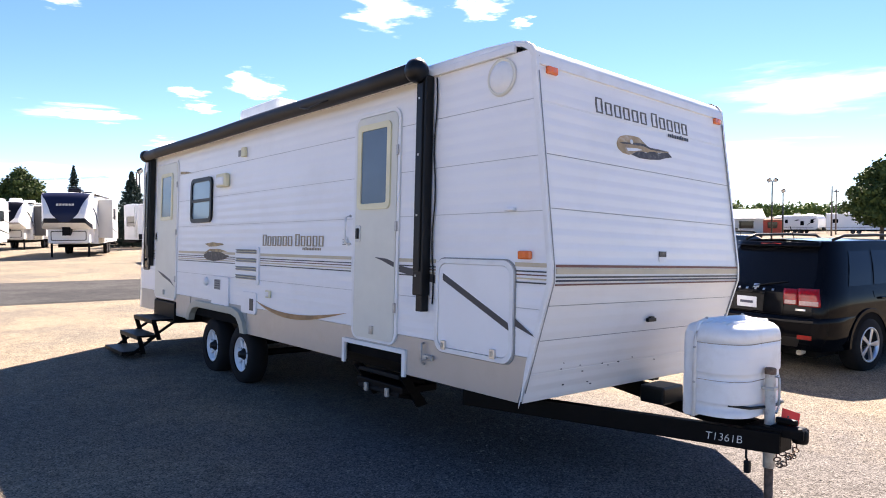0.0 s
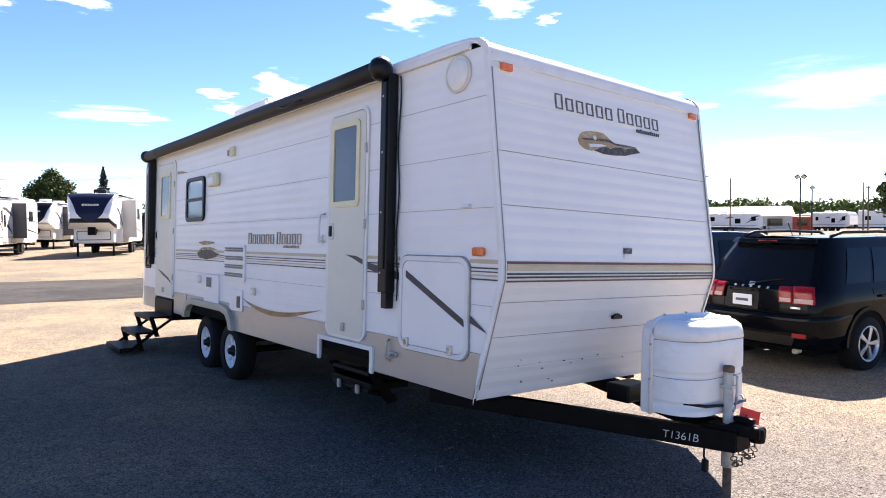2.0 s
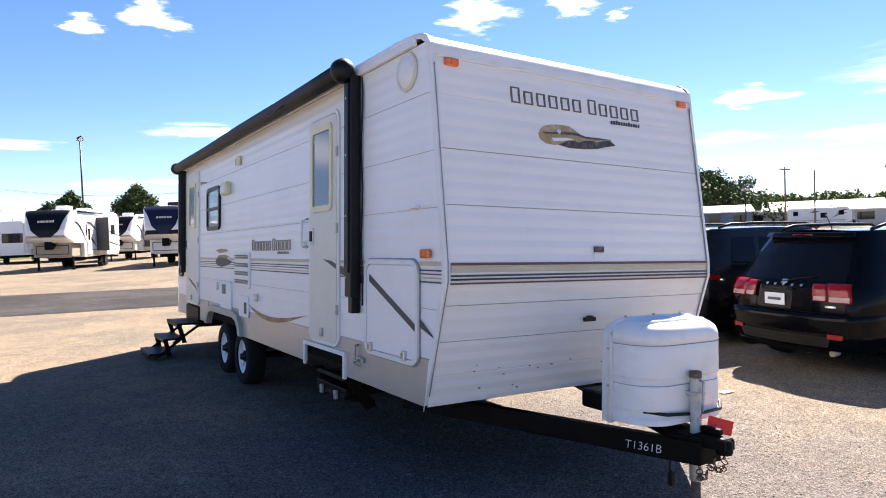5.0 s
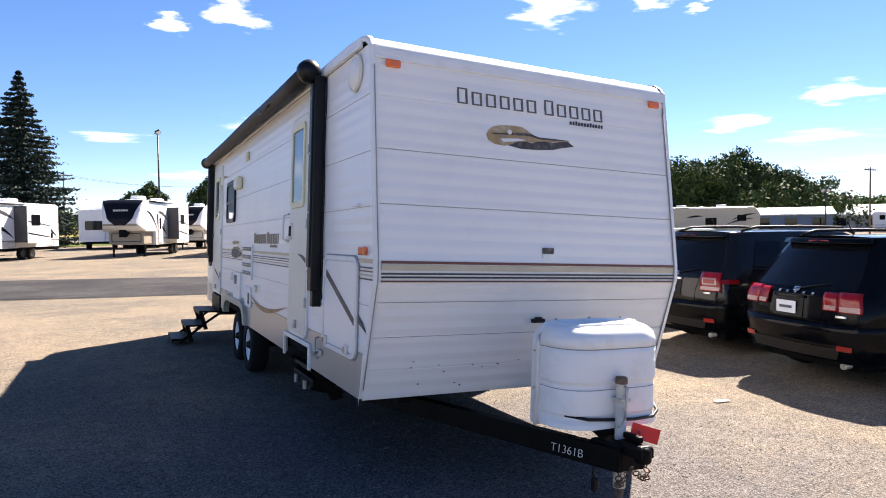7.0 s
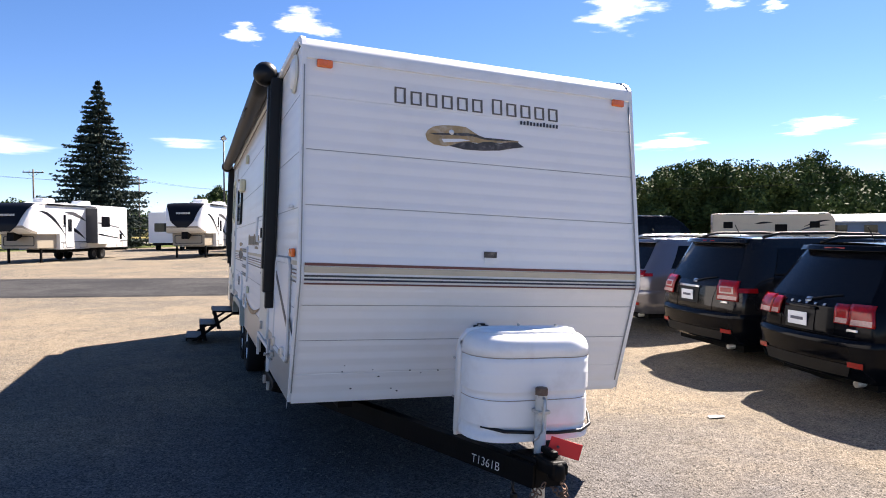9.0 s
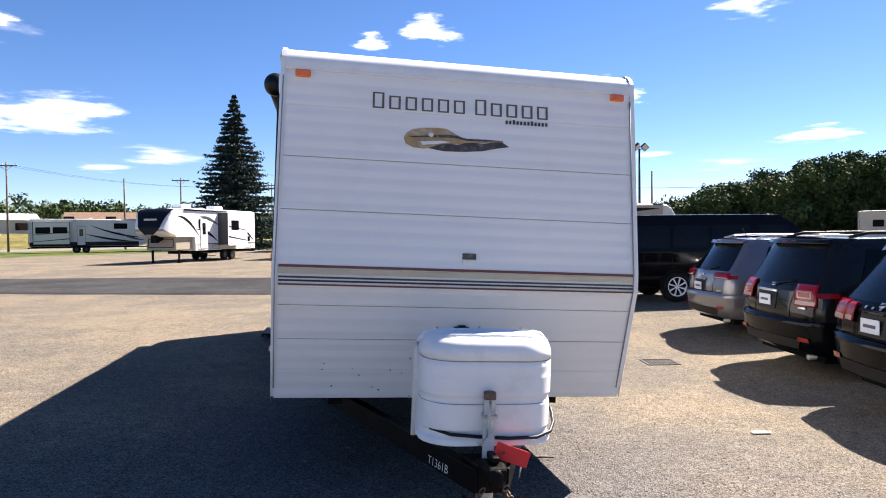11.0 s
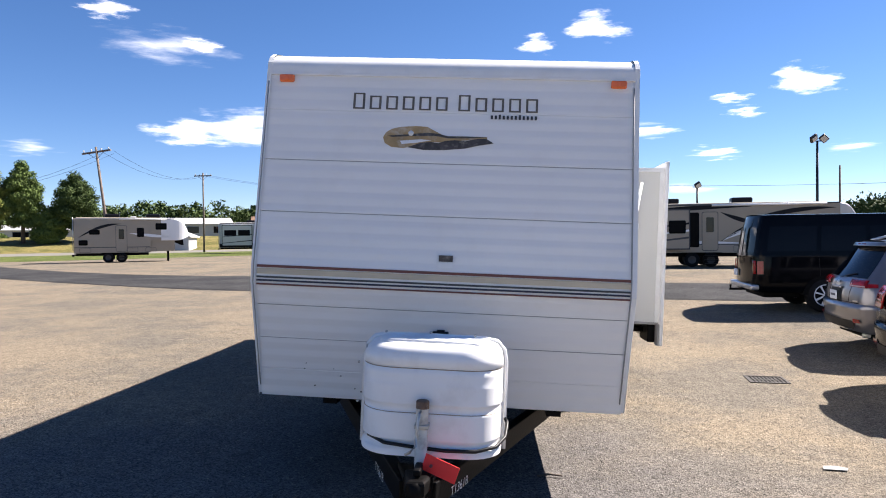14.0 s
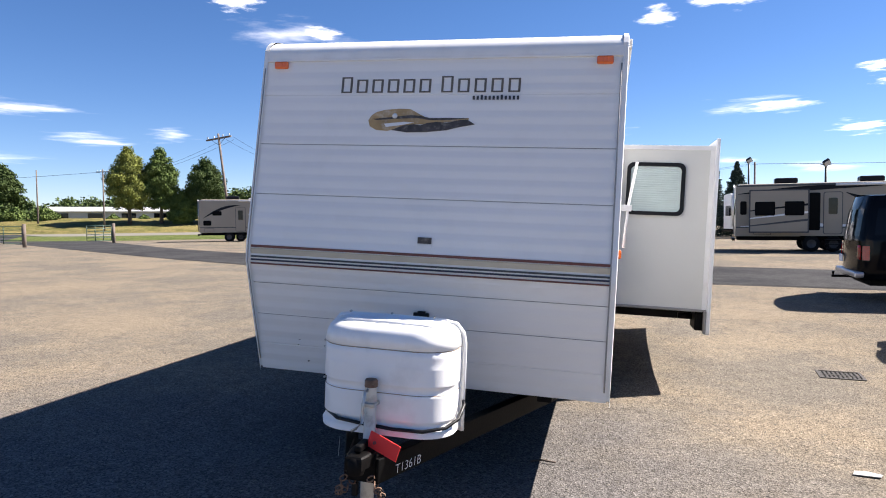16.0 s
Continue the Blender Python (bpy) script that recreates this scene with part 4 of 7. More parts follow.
    # frame rails, tongue, coupler, jack
    for sx in (-1, 1):
        part("frame_rail", box(sx * 0.80 - 0.05, sx * 0.80 + 0.05, 0.5, 8.1, 0.42, 0.60), M["steel"], tr)
        a, b = Vector((sx * 0.86, 1.15, 0.37)), Vector((sx * 0.06, -0.89, 0.345))
        d = (b - a)
        bm = box(-0.035, 0.035, 0, d.length, -0.065, 0.065, 0.006)
        part("tongue_beam", moved(bm, Matrix.Translation(a) @ d.to_track_quat("Y", "Z").to_matrix().to_4x4()), M["steel"], tr, "black steel tongue beam")
    for y in (0.9, 2.4, 3.6, 6.6, 7.8):
        part("cross_member", box(-0.8, 0.8, y - 0.04, y + 0.04, 0.46, 0.56), M["steel"], tr)
    part("coupler_plate", slab([(-0.13, -0.70), (0.13, -0.70), (0.075, -0.90), (-0.075, -0.90)], "z", 0.285, 0.435, 0.012), M["steel"], tr)
    cp = part("coupler", slab([(-0.075, -0.83), (0.075, -0.83), (0.062, -0.95), (0.045, -1.02), (-0.045, -1.02), (-0.062, -0.95)], "z", 0.385, 0.452, 0.022, 3), M["steel"], tr, "worn black ball coupler")
    part("ball_socket", lathe([(0.0, 0.435), (0.032, 0.432), (0.046, 0.415), (0.048, 0.36), (0.042, 0.345)], "z", 20, (0, -0.985, 0.012)), M["steel"], cp)
    part("coupler_latch", box(-0.02, 0.02, -0.97, -0.84, 0.455, 0.492, 0.010), M["steel"], cp)
    jk = part("tongue_jack", lathe([(0.0, 0.785), (0.031, 0.785), (0.034, 0.775), (0.032, 0.75), (0.032, 0.43), (0.05, 0.428), (0.05, 0.415), (0.036, 0.41), (0.036, 0.16), (0.0, 0.155)], "z", 20, (0.0, -0.80, 0)), M["jackwhite"], tr, "worn white tongue jack with rusty top")
    part("jack_top", lathe([(0.0, 0.795), (0.03, 0.795), (0.0345, 0.788), (0.0345, 0.755)], "z", 16, (0, -0.80, 0)), M["rust"], jk)
    part("inner_post", lathe([(0.0, 0.17), (0.027, 0.165), (0.027, -0.06), (0.05, -0.065), (0.05, -0.085), (0.0, -0.09)], "z", 14, (0, -0.80, 0)), M["rust"], jk, "rusty inner jack tube")
    part("crank", tube([(-0.005, -0.835, 0.745), (-0.012, -0.86, 0.74), (-0.02, -0.865, 0.64), (-0.022, -0.862, 0.575), (-0.05, -0.868, 0.545), (-0.075, -0.87, 0.53)], 0.008, 8), M["dull"], jk, "steel crank handle")
    part("clip", box(-0.038, 0.038, -0.84, -0.76, 0.655, 0.675, 0.004), M["dull"], jk)
    # safety chains
    for sx in (-1, 1):
        ch = part("safety_chain", tube([(sx * 0.05, -0.86, 0.31), (sx * 0.06, -0.87, 0.30)], 0.012, 6), M["rust"], tr, "rusty hanging safety chain")
        for i in range(9):
            t = i / 8
            c = Vector((sx * (0.06 + 0.05 * math.sin(t * 3.0)), -0.87 - 0.10 * t + (0.03 if sx > 0 else 0), 0.29 - 0.17 * math.sin(math.pi * (0.25 + 0.62 * t)) + 0.10))
            q = Matrix.Translation(c) @ Matrix.Rotation(radians(90 * (i % 2) + 20), 4, "Z") @ Matrix.Rotation(radians(35 - 70 * t), 4, "Y")
            loop = [q @ Vector((0.020 * math.cos(u), 0, 0.013 * math.sin(u))) for u in [2 * math.pi * k / 10 for k in range(10)]]
            part("chain_link", tube(loop, 0.0045, 5, True), M["rust"], ch)
    part("plug_cable", tube([(-0.10, -0.70, 0.30), (-0.11, -0.705, 0.22), (-0.10, -0.71, 0.19)], 0.008, 6), M["black"], tr)
    part("plug", box(-0.12, -0.085, -0.73, -0.69, 0.12, 0.20, 0.01), M["black"], tr, "black trailer plug")
    # stock mark painted by hand on both beams
    for sx in (-1, 1):
        cu = bpy.data.curves.new("stock_mark", "FONT")
        cu.body = "T1361B"
        cu.size = 0.070
        cu.offset = -0.0012
        cu.extrude = 0.0005
        cu.shear = 0.1
        tx = new("stock_mark", cu)
        tx.parent = tr
        if sx < 0:
            p, ang = Vector((-0.245, -0.50, 0.325)), -68.6
        else:
            p, ang = Vector((0.125, -0.83, 0.325)), 68.6
        n = Vector((math.sin(radians(ang)), -math.cos(radians(ang)), 0))
        tx.matrix_basis = Matrix.Translation(p + 0.041 * n) @ Matrix.Rotation(radians(ang), 4, "Z") @ Matrix.Rotation(radians(90), 4, "X")
        cu.materials.append(M["chalk"])
    # battery box behind the cover
    part("battery_box", box(0.02, 0.30, -0.04, 0.16, 0.40, 0.53, 0.015), M["black"], tr, "black battery box on the tongue")
    # gas bottle cover
    def plan(w, y0, y1, r, z, k=8):
        arc = [(-w, y1)]
        for cx, a in ((-w + r, 180), (w - r, 270)):
            arc += [(cx + r * math.cos(radians(a + 90 * i / k)), y0 + r + r * math.sin(radians(a + 90 * i / k))) for i in range(k + 1)]
        arc.append((w, y1))
        return [(x + 0.03, y, z) for x, y in arc]
    levels = [(0.490, 0.383, 0), (0.520, 0.385, 0), (0.526, 0.380, 0), (0.545, 0.372, 0), (0.565, 0.372, 0), (0.572, 0.378, 0), (0.578, 0.378, 0), (0.70, 0.378, 0), (0.712, 0.378, 0), (0.718, 0.374, 0), (0.750, 0.374, 0), (0.758, 0.380, 0), (0.762, 0.381, 0), (0.768, 0.381, 0), (0.852, 0.381, 0), (0.858, 0.381, 0), (0.862, 0.380, 0),
              (0.90, 0.380, 0), (0.910, 0.380, 0), (0.945, 0.380, 0), (0.950, 0.374, 0), (0.955, 0.382, 0), (1.0, 0.378, 0), (1.035, 0.368, 0), (1.06, 0.345, 0), (1.072, 0.31, 0), (1.075, 0.26, 0)]
    rows = []
    for z, w, _ in levels:
        inset = 0.381 - w
        yc0, yc1 = -0.76 + inset, -0.48
        rows.append(plan(w, yc0, yc1, min(0.20, (yc1 - yc0) - 0.02), z))
    bm = grid(rows)
    bm.verts.ensure_lookup_table()
    k = len(rows[0])
    bm.faces.new(bm.verts[-k:])
    for f in bm.faces:
        f.smooth = True
    gc = part("gas_bottle_cover", finish(bm, True), M["tank"], tr, "weathered white plastic gas bottle cover")
    for i in range(5):
        y = -0.66 + 0.04 * i
        part("lid_rib", tube([(-0.25 - 0.012 * i, y + 0.025, 1.058), (-0.20 - 0.012 * i, y + 0.004, 1.072), (0.03, y, 1.077), (0.26 + 0.012 * i, y + 0.004, 1.072), (0.31 + 0.012 * i, y + 0.025, 1.058)], 0.014, 8), M["tank"], gc)
    for z, w in ((0.948, 0.379), (0.715, 0.377)):
        part("grime_line", tube(plan(w - 0.0012, -0.76 + 0.381 - w, -0.482, 0.20, z), 0.0022, 4), M["rustline"], gc)
    arch = [(x + 0.03, y, z - 0.014) for x, y, z in ((-0.40, -0.48, 0.49), (-0.397, -0.48, 0.98), (-0.385, -0.48, 1.04), (-0.345, -0.48, 1.085), (-0.28, -0.48, 1.097), (0, -0.48, 1.10), (0.28, -0.48, 1.097), (0.345, -0.48, 1.085), (0.385, -0.48, 1.04), (0.397, -0.48, 0.98), (0.40, -0.48, 0.49))]
    part("rear_flange", tube(arch, 0.013, 6), M["tank"], gc)
    part("rear_half", slab([(x * 0.975, 0.49 + (z - 0.49) * 0.975) for x, _, z in arch], "y", -0.484, -0.39, 0.03, 3), M["tank"], gc)
    for x, z in ((-0.25, 1.10), (0.0, 1.104), (0.25, 1.10), (-0.40, 0.92), (0.40, 0.92), (-0.40, 0.7), (0.40, 0.7)):
        part("screw", lathe([(0, -0.505), (0.007, -0.503), (0.007, -0.49)], "y", 8, (x, 0, z)), M["dull"], gc)
    part("gas_hose", tube([(-0.30, -0.67, 0.568), (-0.20, -0.762, 0.555), (-0.05, -0.776, 0.545), (0.12, -0.778, 0.535), (0.28, -0.765, 0.535), (0.385, -0.69, 0.545), (0.435, -0.60, 0.575), (0.445, -0.52, 0.63), (0.42, -0.45, 0.66)], 0.010, 8), M["black"], tr, "black gas hose")
    # hang tag
    tg = part("hang_tag", moved(box(0, 0.185, -0.002, 0.002, -0.085, 0.0), Matrix.Translation((0.035, -0.865, 0.545)) @ Matrix.Rotation(radians(17), 4, "Y") @ Matrix.Rotation(radians(-12), 4, "Z")), M["redpaper"], tr, "bright red paper hang tag")
    part("eyelet", lathe([(0.003, -0.89), (0.008, -0.892), (0.008, -0.886)], "y", 10, (0.062, 0, 0.49)), M["char"], tg)

    # slide-out room on the other side
    X0, X1, Y0, Y1, Z0, Z1 = W, 2.22, 3.40, 7.3, 0.80, 2.54
    so = part("slide_out", box(X0 - 0.1, X1, Y0, Y1, Z0, Z1, 0.006), M["slide"], tr, "off-white slide-out room, extended")
    fl = part("slide_flange", box(X1, X1 + 0.035, Y0 - 0.09, Y1 + 0.09, 0.56, 2.62, 0.006), M["trim"], so, "white slide-out fascia")
    part("fascia_trim", box(X1 - 0.045, X1, Y0 - 0.014, Y0 - 0.001, Z0, Z1, 0.003), M["trim"], so)
    part("roof_trim", box(X0, X1, Y0 - 0.016, Y0 + 0.03, Z1 - 0.035, Z1 + 0.012, 0.004), M["trim"], so)
    part("sill_trim", box(X0, X1, Y0 - 0.016, Y0 + 0.03, Z0 - 0.012, Z0 + 0.015, 0.004), M["seal"], so)
    sw = part("slide_window", ring(rounded(1.335, 1.935, 1.80, 2.365, 0.07), rounded(1.375, 1.895, 1.84, 2.325, 0.05), "y", Y0 - 0.003, Y0 - 0.03), M["black"], so, "black-framed window with a mint blind")
    part("pane", slab(rounded(1.37, 1.90, 1.835, 2.33, 0.05), "y", Y0 - 0.003, Y0 - 0.008), M["blind"], sw)
    for i in range(19):
        part("blind_slat", box(1.40, 1.87, Y0 - 0.014, Y0 - 0.008, 1.865 + 0.024 * i, 1.865 + 0.024 * i + 0.017, 0.003), M["blind"], sw)
    rl = part("slide_rail", box(W - 0.2, X1 - 0.05, 3.75, 3.83, 0.66, 0.74), M["steel"], so, "black slide-out rail")
    part("rail_end", box(X1 - 0.10, X1 - 0.002, 3.45, 3.83, 0.58, 0.80, 0.01), M["steel"], rl)
    part("rail_gear", tube([(X1 - 0.25, 3.70, 0.70), (X1 - 0.1, 3.70, 0.70)], 0.035, 10), M["steel"], rl)
    part("fascia_tail", box(X1 - 0.02, X1 + 0.03, Y0 - 0.07, Y0 + 0.05, 0.56, 0.80), M["seal"], rl)
    # stay bar folded against the wall
    sb = part("stay_bar", tube([(W + 0.105, 0.42, 2.075), (W + 0.062, 0.40, 1.775), (W + 0.045, 0.30, 1.52)], 0.010, 6), M["trim"], tr, "white folded stay bar on the wall")
    part("bracket", box(W, W + 0.085, 0.37, 0.43, 1.755, 1.795, 0.004), M["trim"], sb)
    # smears of tar on the lower front
    rng = random.Random(5)
    for i in range(12):
        x, z, r = rng.uniform(-1.15, 0.3), rng.uniform(0.55, 0.78), rng.uniform(0.003, 0.007)
        part("tar_spot", slab([(x + r * rng.uniform(0.6, 1.6) * math.cos(t), z + r * rng.uniform(0.4, 1) * math.sin(t)) for t in [2 * math.pi * k / 7 for k in range(7)]], "y", front_y(z) - 0.012, front_y(z) + 0.002), M["char"], tr)
    return tr


trailer = build_trailer()


# ---- cars ----
def wheel(parent, x, y, z, r, w, side, rim_mat, spokes=5, rim_r=0.64):
    """A road wheel with tyre, rim and spokes; side is +1 or -1, the way it faces."""
    t = part("wheel", lathe([(r * rim_r, -w / 2), (r * 0.9, -w / 2), (r * 0.985, -w * 0.36), (r, 0), (r * 0.985, w * 0.36), (r * 0.9, w / 2), (r * rim_r, w / 2)], "y", 28, (x, y, z)), M["tyre"], parent, "black tyre on an alloy rim")
    o = side * w / 2
    part("rim", lathe([(r * rim_r, o), (r * rim_r * 0.93, o * 1.04), (r * rim_r * 0.88, o * 0.5), (0.0, o * 0.4)], "y", 28, (x, y, z)), M["carplastic"] if spokes else rim_mat, t)
    part("rim_edge", lathe([(r * rim_r * 0.99, o * 0.8), (r * rim_r * 0.99, o * 1.05), (r * rim_r * 0.91, o * 1.05), (r * rim_r * 0.89, o * 0.6)], "y", 28, (x, y, z)), rim_mat, t)
    for k in range(spokes):
        m = Matrix.Translation((x, y + o * 0.88, z)) @ Matrix.Rotation(2 * math.pi * k / spokes + 0.3, 4, "Y")
        half = 0.55 * r * rim_r / spokes * 1.35
        part("spoke", moved(slab([(-half * 0.55, 0.03), (half * 0.55, 0.03), (half * 0.8, r * rim_r * 0.6), (half, r * rim_r * 0.94), (-half, r * rim_r * 0.94), (-half * 0.8, r * rim_r * 0.6)], "y", -side * 0.014, side * 0.014, 0.005), m), rim_mat, t)
    part("hub", lathe([(0.0, o * 1.0), (0.03, o * 1.0), (0.05, o * 0.85), (0.05, o * 0.5)], "y", 12, (x, y, z)), rim_mat, t)


class Shell:
    """A car's skin: points by way along (s, 0 rear to 1 front) and height (v, 0 sill to 1 belt to 2 roof edge)."""

    def __init__(self, length, half, sill, belt, roof, rear, front, tops, shoulder=0.95, roofw=0.74):
        self.L, self.h, self.sill, self.belt, self.roof = length, half, sill, belt, roof
        self.rear, self.front, self.tops, self.sh, self.rw = rear, front, tops, shoulder, roofw

    @staticmethod
    def pick(table, u):
        for (a, p), (b, q) in zip(table, table[1:]):
            if u <= b:
                t = (u - a) / (b - a) if b > a else 0
                return p + (q - p) * max(0, t)
        return table[-1][1]

    def z(self, s, v):
        if v <= 1:
            return self.sill + (self.belt - self.sill) * v
        top = self.belt + (self.roof - self.belt) * self.pick(self.tops, s)
        return self.belt + (top - self.belt) * (v - 1)

    def half_at(self, s, v):
        f = self.pick([(0, 0.94), (0.12, 0.985), (0.5, 1.0), (0.85, 0.99), (1.0, self.sh), (1.5, (self.sh + self.rw) / 2 + 0.015), (1.9, self.rw + 0.02), (2.0, self.rw)], v)
        if v > 1:
            k = self.pick(self.tops, s)
            f = self.sh + (f - self.sh) * max(0.25, k)
        plan = 1 - 0.10 * max(0.0, (0.07 - s) / 0.07) ** 2 - 0.14 * max(0.0, (s - 0.90) / 0.10) ** 2
        return self.h * f * plan

    def x(self, s, z):
        a, b = self.pick(self.rear, z), self.pick(self.front, z)
        return a + s * (self.L - b - a)

    def point(self, s, v, side=1, out=0.0):
        z = self.z(s, v)
        p = Vector((self.x(s, z), side * self.half_at(s, v), z))
        if out:
            lean = max(0.0, (self.half_at(s, v) - self.half_at(s, min(2, v + 0.1))) / 0.1 / max(0.05, self.z(s, min(2, v + 0.1)) - z + 1e-6) * 0.1)
            n = Vector((0, side, min(1.2, lean))).normalized()
            p += out * n
        return p

    def tail(self, u, z, out=0.0):
        """The rear face: u from -1 to 1 across, at height z."""
        v = (z - self.sill) / (self.belt - self.sill) if z <= self.belt else 1 + (z - self.belt) / (self.z(0, 2) - self.belt)
        h = self.half_at(0, min(2, max(0, v)))
        return Vector((self.x(0, z) - 0.10 * (1 - u * u) - out, u * h, z))

    def skin(self):
        ss = [0, 0.02, 0.05, 0.1, 0.2, 0.3, 0.4, 0.5, 0.58, 0.64, 0.70, 0.76, 0.82, 0.88, 0.94, 1.0]
        vs = [0, 0.12, 0.3, 0.5, 0.7, 0.85, 0.97, 1.0, 1.03, 1.3, 1.6, 1.9, 1.97, 2.0]
        rows = []
        for s in ss:
            left = [self.point(s, v) for v in vs]
            top = left[-1]
            mid = [Vector((top.x - (0.0 if s > 0 else 0.10 * (1 - f * f)), top.y * f, top.z + 0.03 * (1 - f * f))) for f in (0.85, 0.5, 0.0, -0.5, -0.85)]
            rows.append(left + mid + [self.point(s, v, -1) for v in vs[::-1]])
        bm = grid(rows)
        zs = [self.z(0, v) for v in vs]
        join(bm, grid([[self.tail(u, z) for u in (-1, -0.75, -0.4, 0, 0.4, 0.75, 1)] for z in zs]))
        bm.verts.ensure_lookup_table()
        nose = [[Vector((rows[-1][0].x + 0.08 * (1 - u * u), u * self.half_at(1, v), self.z(1, v))) for u in (-1, -0.6, 0, 0.6, 1)] for v in vs]
        join(bm, grid(nose))
        bmesh.ops.remove_doubles(bm, verts=bm.verts[:], dist=0.0008)
        return finish(bm, True)

    def side_patch(self, s0, s1, v0, v1, side, out=0.006, k=6):
        return finish(grid([[self.point(s0 + (s1 - s0) * i / k, v0 + (v1 - v0) * j / 4, side, out) for i in range(k + 1)] for j in range(5)]), True)

    def tail_patch(self, u0, u1, z0, z1, out=0.006, k=8, depth=0.0):
        f = [[self.tail(u0 + (u1 - u0) * i / k, z0 + (z1 - z0) * j / 5, out) for i in range(k + 1)] for j in range(6)]
        bm = grid(f)
        if depth:
            r = bmesh.ops.extrude_face_region(bm, geom=bm.faces[:])
            bmesh.ops.translate(bm, verts=[g for g in r["geom"] if isinstance(g, bmesh.types.BMVert)], vec=(-depth, 0, 0))
        return finish(bm, True)


def suv(m, label, paint, shell, wheels, lights, plate, style):
    """A parked sport utility car, from behind: skin, glass, lamps, bumper, rails, wheels."""
    car = thing("car", m, label, "car", "parked cars")
    h, L = shell.h, shell.L
    body = part("body", shell.skin(), M[paint], car)
    zb, zr = shell.belt, shell.z(0, 2)
    part("rear_window", shell.tail_patch(-0.90, 0.90, zb + 0.07, zr - 0.06), M["carglass"], car, "dark tinted rear glass")
    part("tailgate_spoiler", shell.tail_patch(-0.96, 0.96, zr - 0.06, zr - 0.005, 0.0, 8, 0.10), M[paint], car)
    part("brake_lamp", box(shell.x(0, zr) - 0.212, shell.x(0, zr) - 0.16, -0.14, 0.14, zr - 0.055, zr - 0.02, 0.008), M["red"], car)
    for side in (1, -1):
        for s0, s1 in style["side_glass"]:
            part("side_window", shell.side_patch(s0, s1, 1.12, 1.80, side), M["carglass"], car)
        for u0, u1, z0, z1 in lights:
            a, b = sorted((side * u0, side * u1))
            lp = part("tail_lamp", shell.tail_patch(a, b, z0, z1, 0.012, 6, 0.02), M["red"], car, "red tail lamp")
            c0, c1 = style.get("clear", (0.06, 0.24))
            part("lamp_clear", shell.tail_patch(a + 0.02, b - 0.02, z0 + (z1 - z0) * c0, z0 + (z1 - z0) * c1, 0.035, 6), M["lampclear"], lp, "clear reversing lens")
            if style.get("inner"):
                part("lamp_core", shell.tail_patch(a + 0.06 * (b - a) + 0.05, b - 0.05, z0 + 0.35 * (z1 - z0), z0 + 0.70 * (z1 - z0), 0.036, 6), M["lampclear"], lp, "clear lamp core")
                part("lamp_core", shell.tail_patch(a + 0.06 * (b - a) + 0.08, b - 0.08, z0 + 0.42 * (z1 - z0), z0 + 0.63 * (z1 - z0), 0.039, 6), M["red"], lp)
        if style.get("wrap"):
            z0, z1 = style["wrap"]
            v0, v1 = (z0 - shell.sill) / (zb - shell.sill), (z1 - shell.sill) / (zb - shell.sill)
            part("tail_lamp", shell.side_patch(-0.004, style.get("wrap_len", 0.055), v0, v1, side, 0.014, 3), M["red"], car, "red tail lamp")
        part("reflector", shell.tail_patch(*sorted((side * 0.72, side * 0.92)), shell.sill + 0.10, shell.sill + 0.155, 0.068, 3), M["red"], car)
        rail = [shell.point(s, 2.0, side) + Vector((0, -0.04 * side, 0.075 if 0.08 < s < 0.52 else 0.02)) for s in (0.04, 0.10, 0.2, 0.3, 0.4, 0.5, 0.56)]
        part("roof_rail", tube(rail, 0.02, 8), M[style.get("rail", "carplastic")], car, "roof rail")
        part("sill_cladding", shell.side_patch(0.0, 0.97, 0.0, 0.16, side, 0.012, 16), M["carplastic"], car)
        part("door_mirror", box(L * 0.665 - 0.05, L * 0.665 + 0.06, *sorted((side * (h - 0.06), side * (h + 0.16))), zb + 0.03, zb + 0.20, 0.03, 3), M[paint], car)
        for s in style["handles"]:
            p = shell.point(s, 0.86, side)
            part("door_handle", box(p.x - 0.09, p.x + 0.09, *sorted((p.y - 0.01 * side, p.y + 0.035 * side)), p.z - 0.015, p.z + 0.015, 0.01), M[style.get("handle", paint)], car)
        for s in style["seams"]:
            part("door_seam", tube([shell.point(s, v, side, 0.001) for v in (0.15, 0.5, 0.9, 1.0)], 0.004, 4), M["carplastic"], car)
        for k, wx in enumerate(wheels["x"]):
            r = wheels["r"]
            arch = [(wx + (r + 0.07) * math.cos(t), r - 0.01 + (r + 0.07) * math.sin(t)) for t in [math.pi * i / 14 for i in range(15)]]
            part("wheel_arch", slab(arch, "y", side * (h - 0.22), side * (h + 0.004)), M["under"], car)
            lip = [(wx + (r + 0.12) * math.cos(t), r - 0.01 + (r + 0.12) * math.sin(t)) for t in [math.pi * i / 14 for i in range(15)]]
            part("arch_lip", slab(lip + arch[::-1], "y", side * (h - 0.06), side * (h + 0.018), 0.004), M[style.get("lip", paint)], car)
            wheel(car, wx, side * (h - 0.10), r, r, 0.23, side, M["alloy"])
    bump = []
    for z, o in ((shell.sill - 0.05, -0.02), (shell.sill - 0.02, 0.035), (shell.sill + 0.08, 0.055), (shell.sill + 0.16, 0.06), (shell.sill + 0.19, 0.05), (shell.sill + 0.29, 0.062), (shell.sill + 0.345, 0.05), (shell.sill + 0.37, 0.0)):
        v = (z - shell.sill) / (shell.belt - shell.sill)
        flank = [(q, 0.3 * o * min(1.0, (0.13 - q) / 0.10)) for q in (0.125, 0.09, 0.06, 0.035, 0.015, 0.004)]
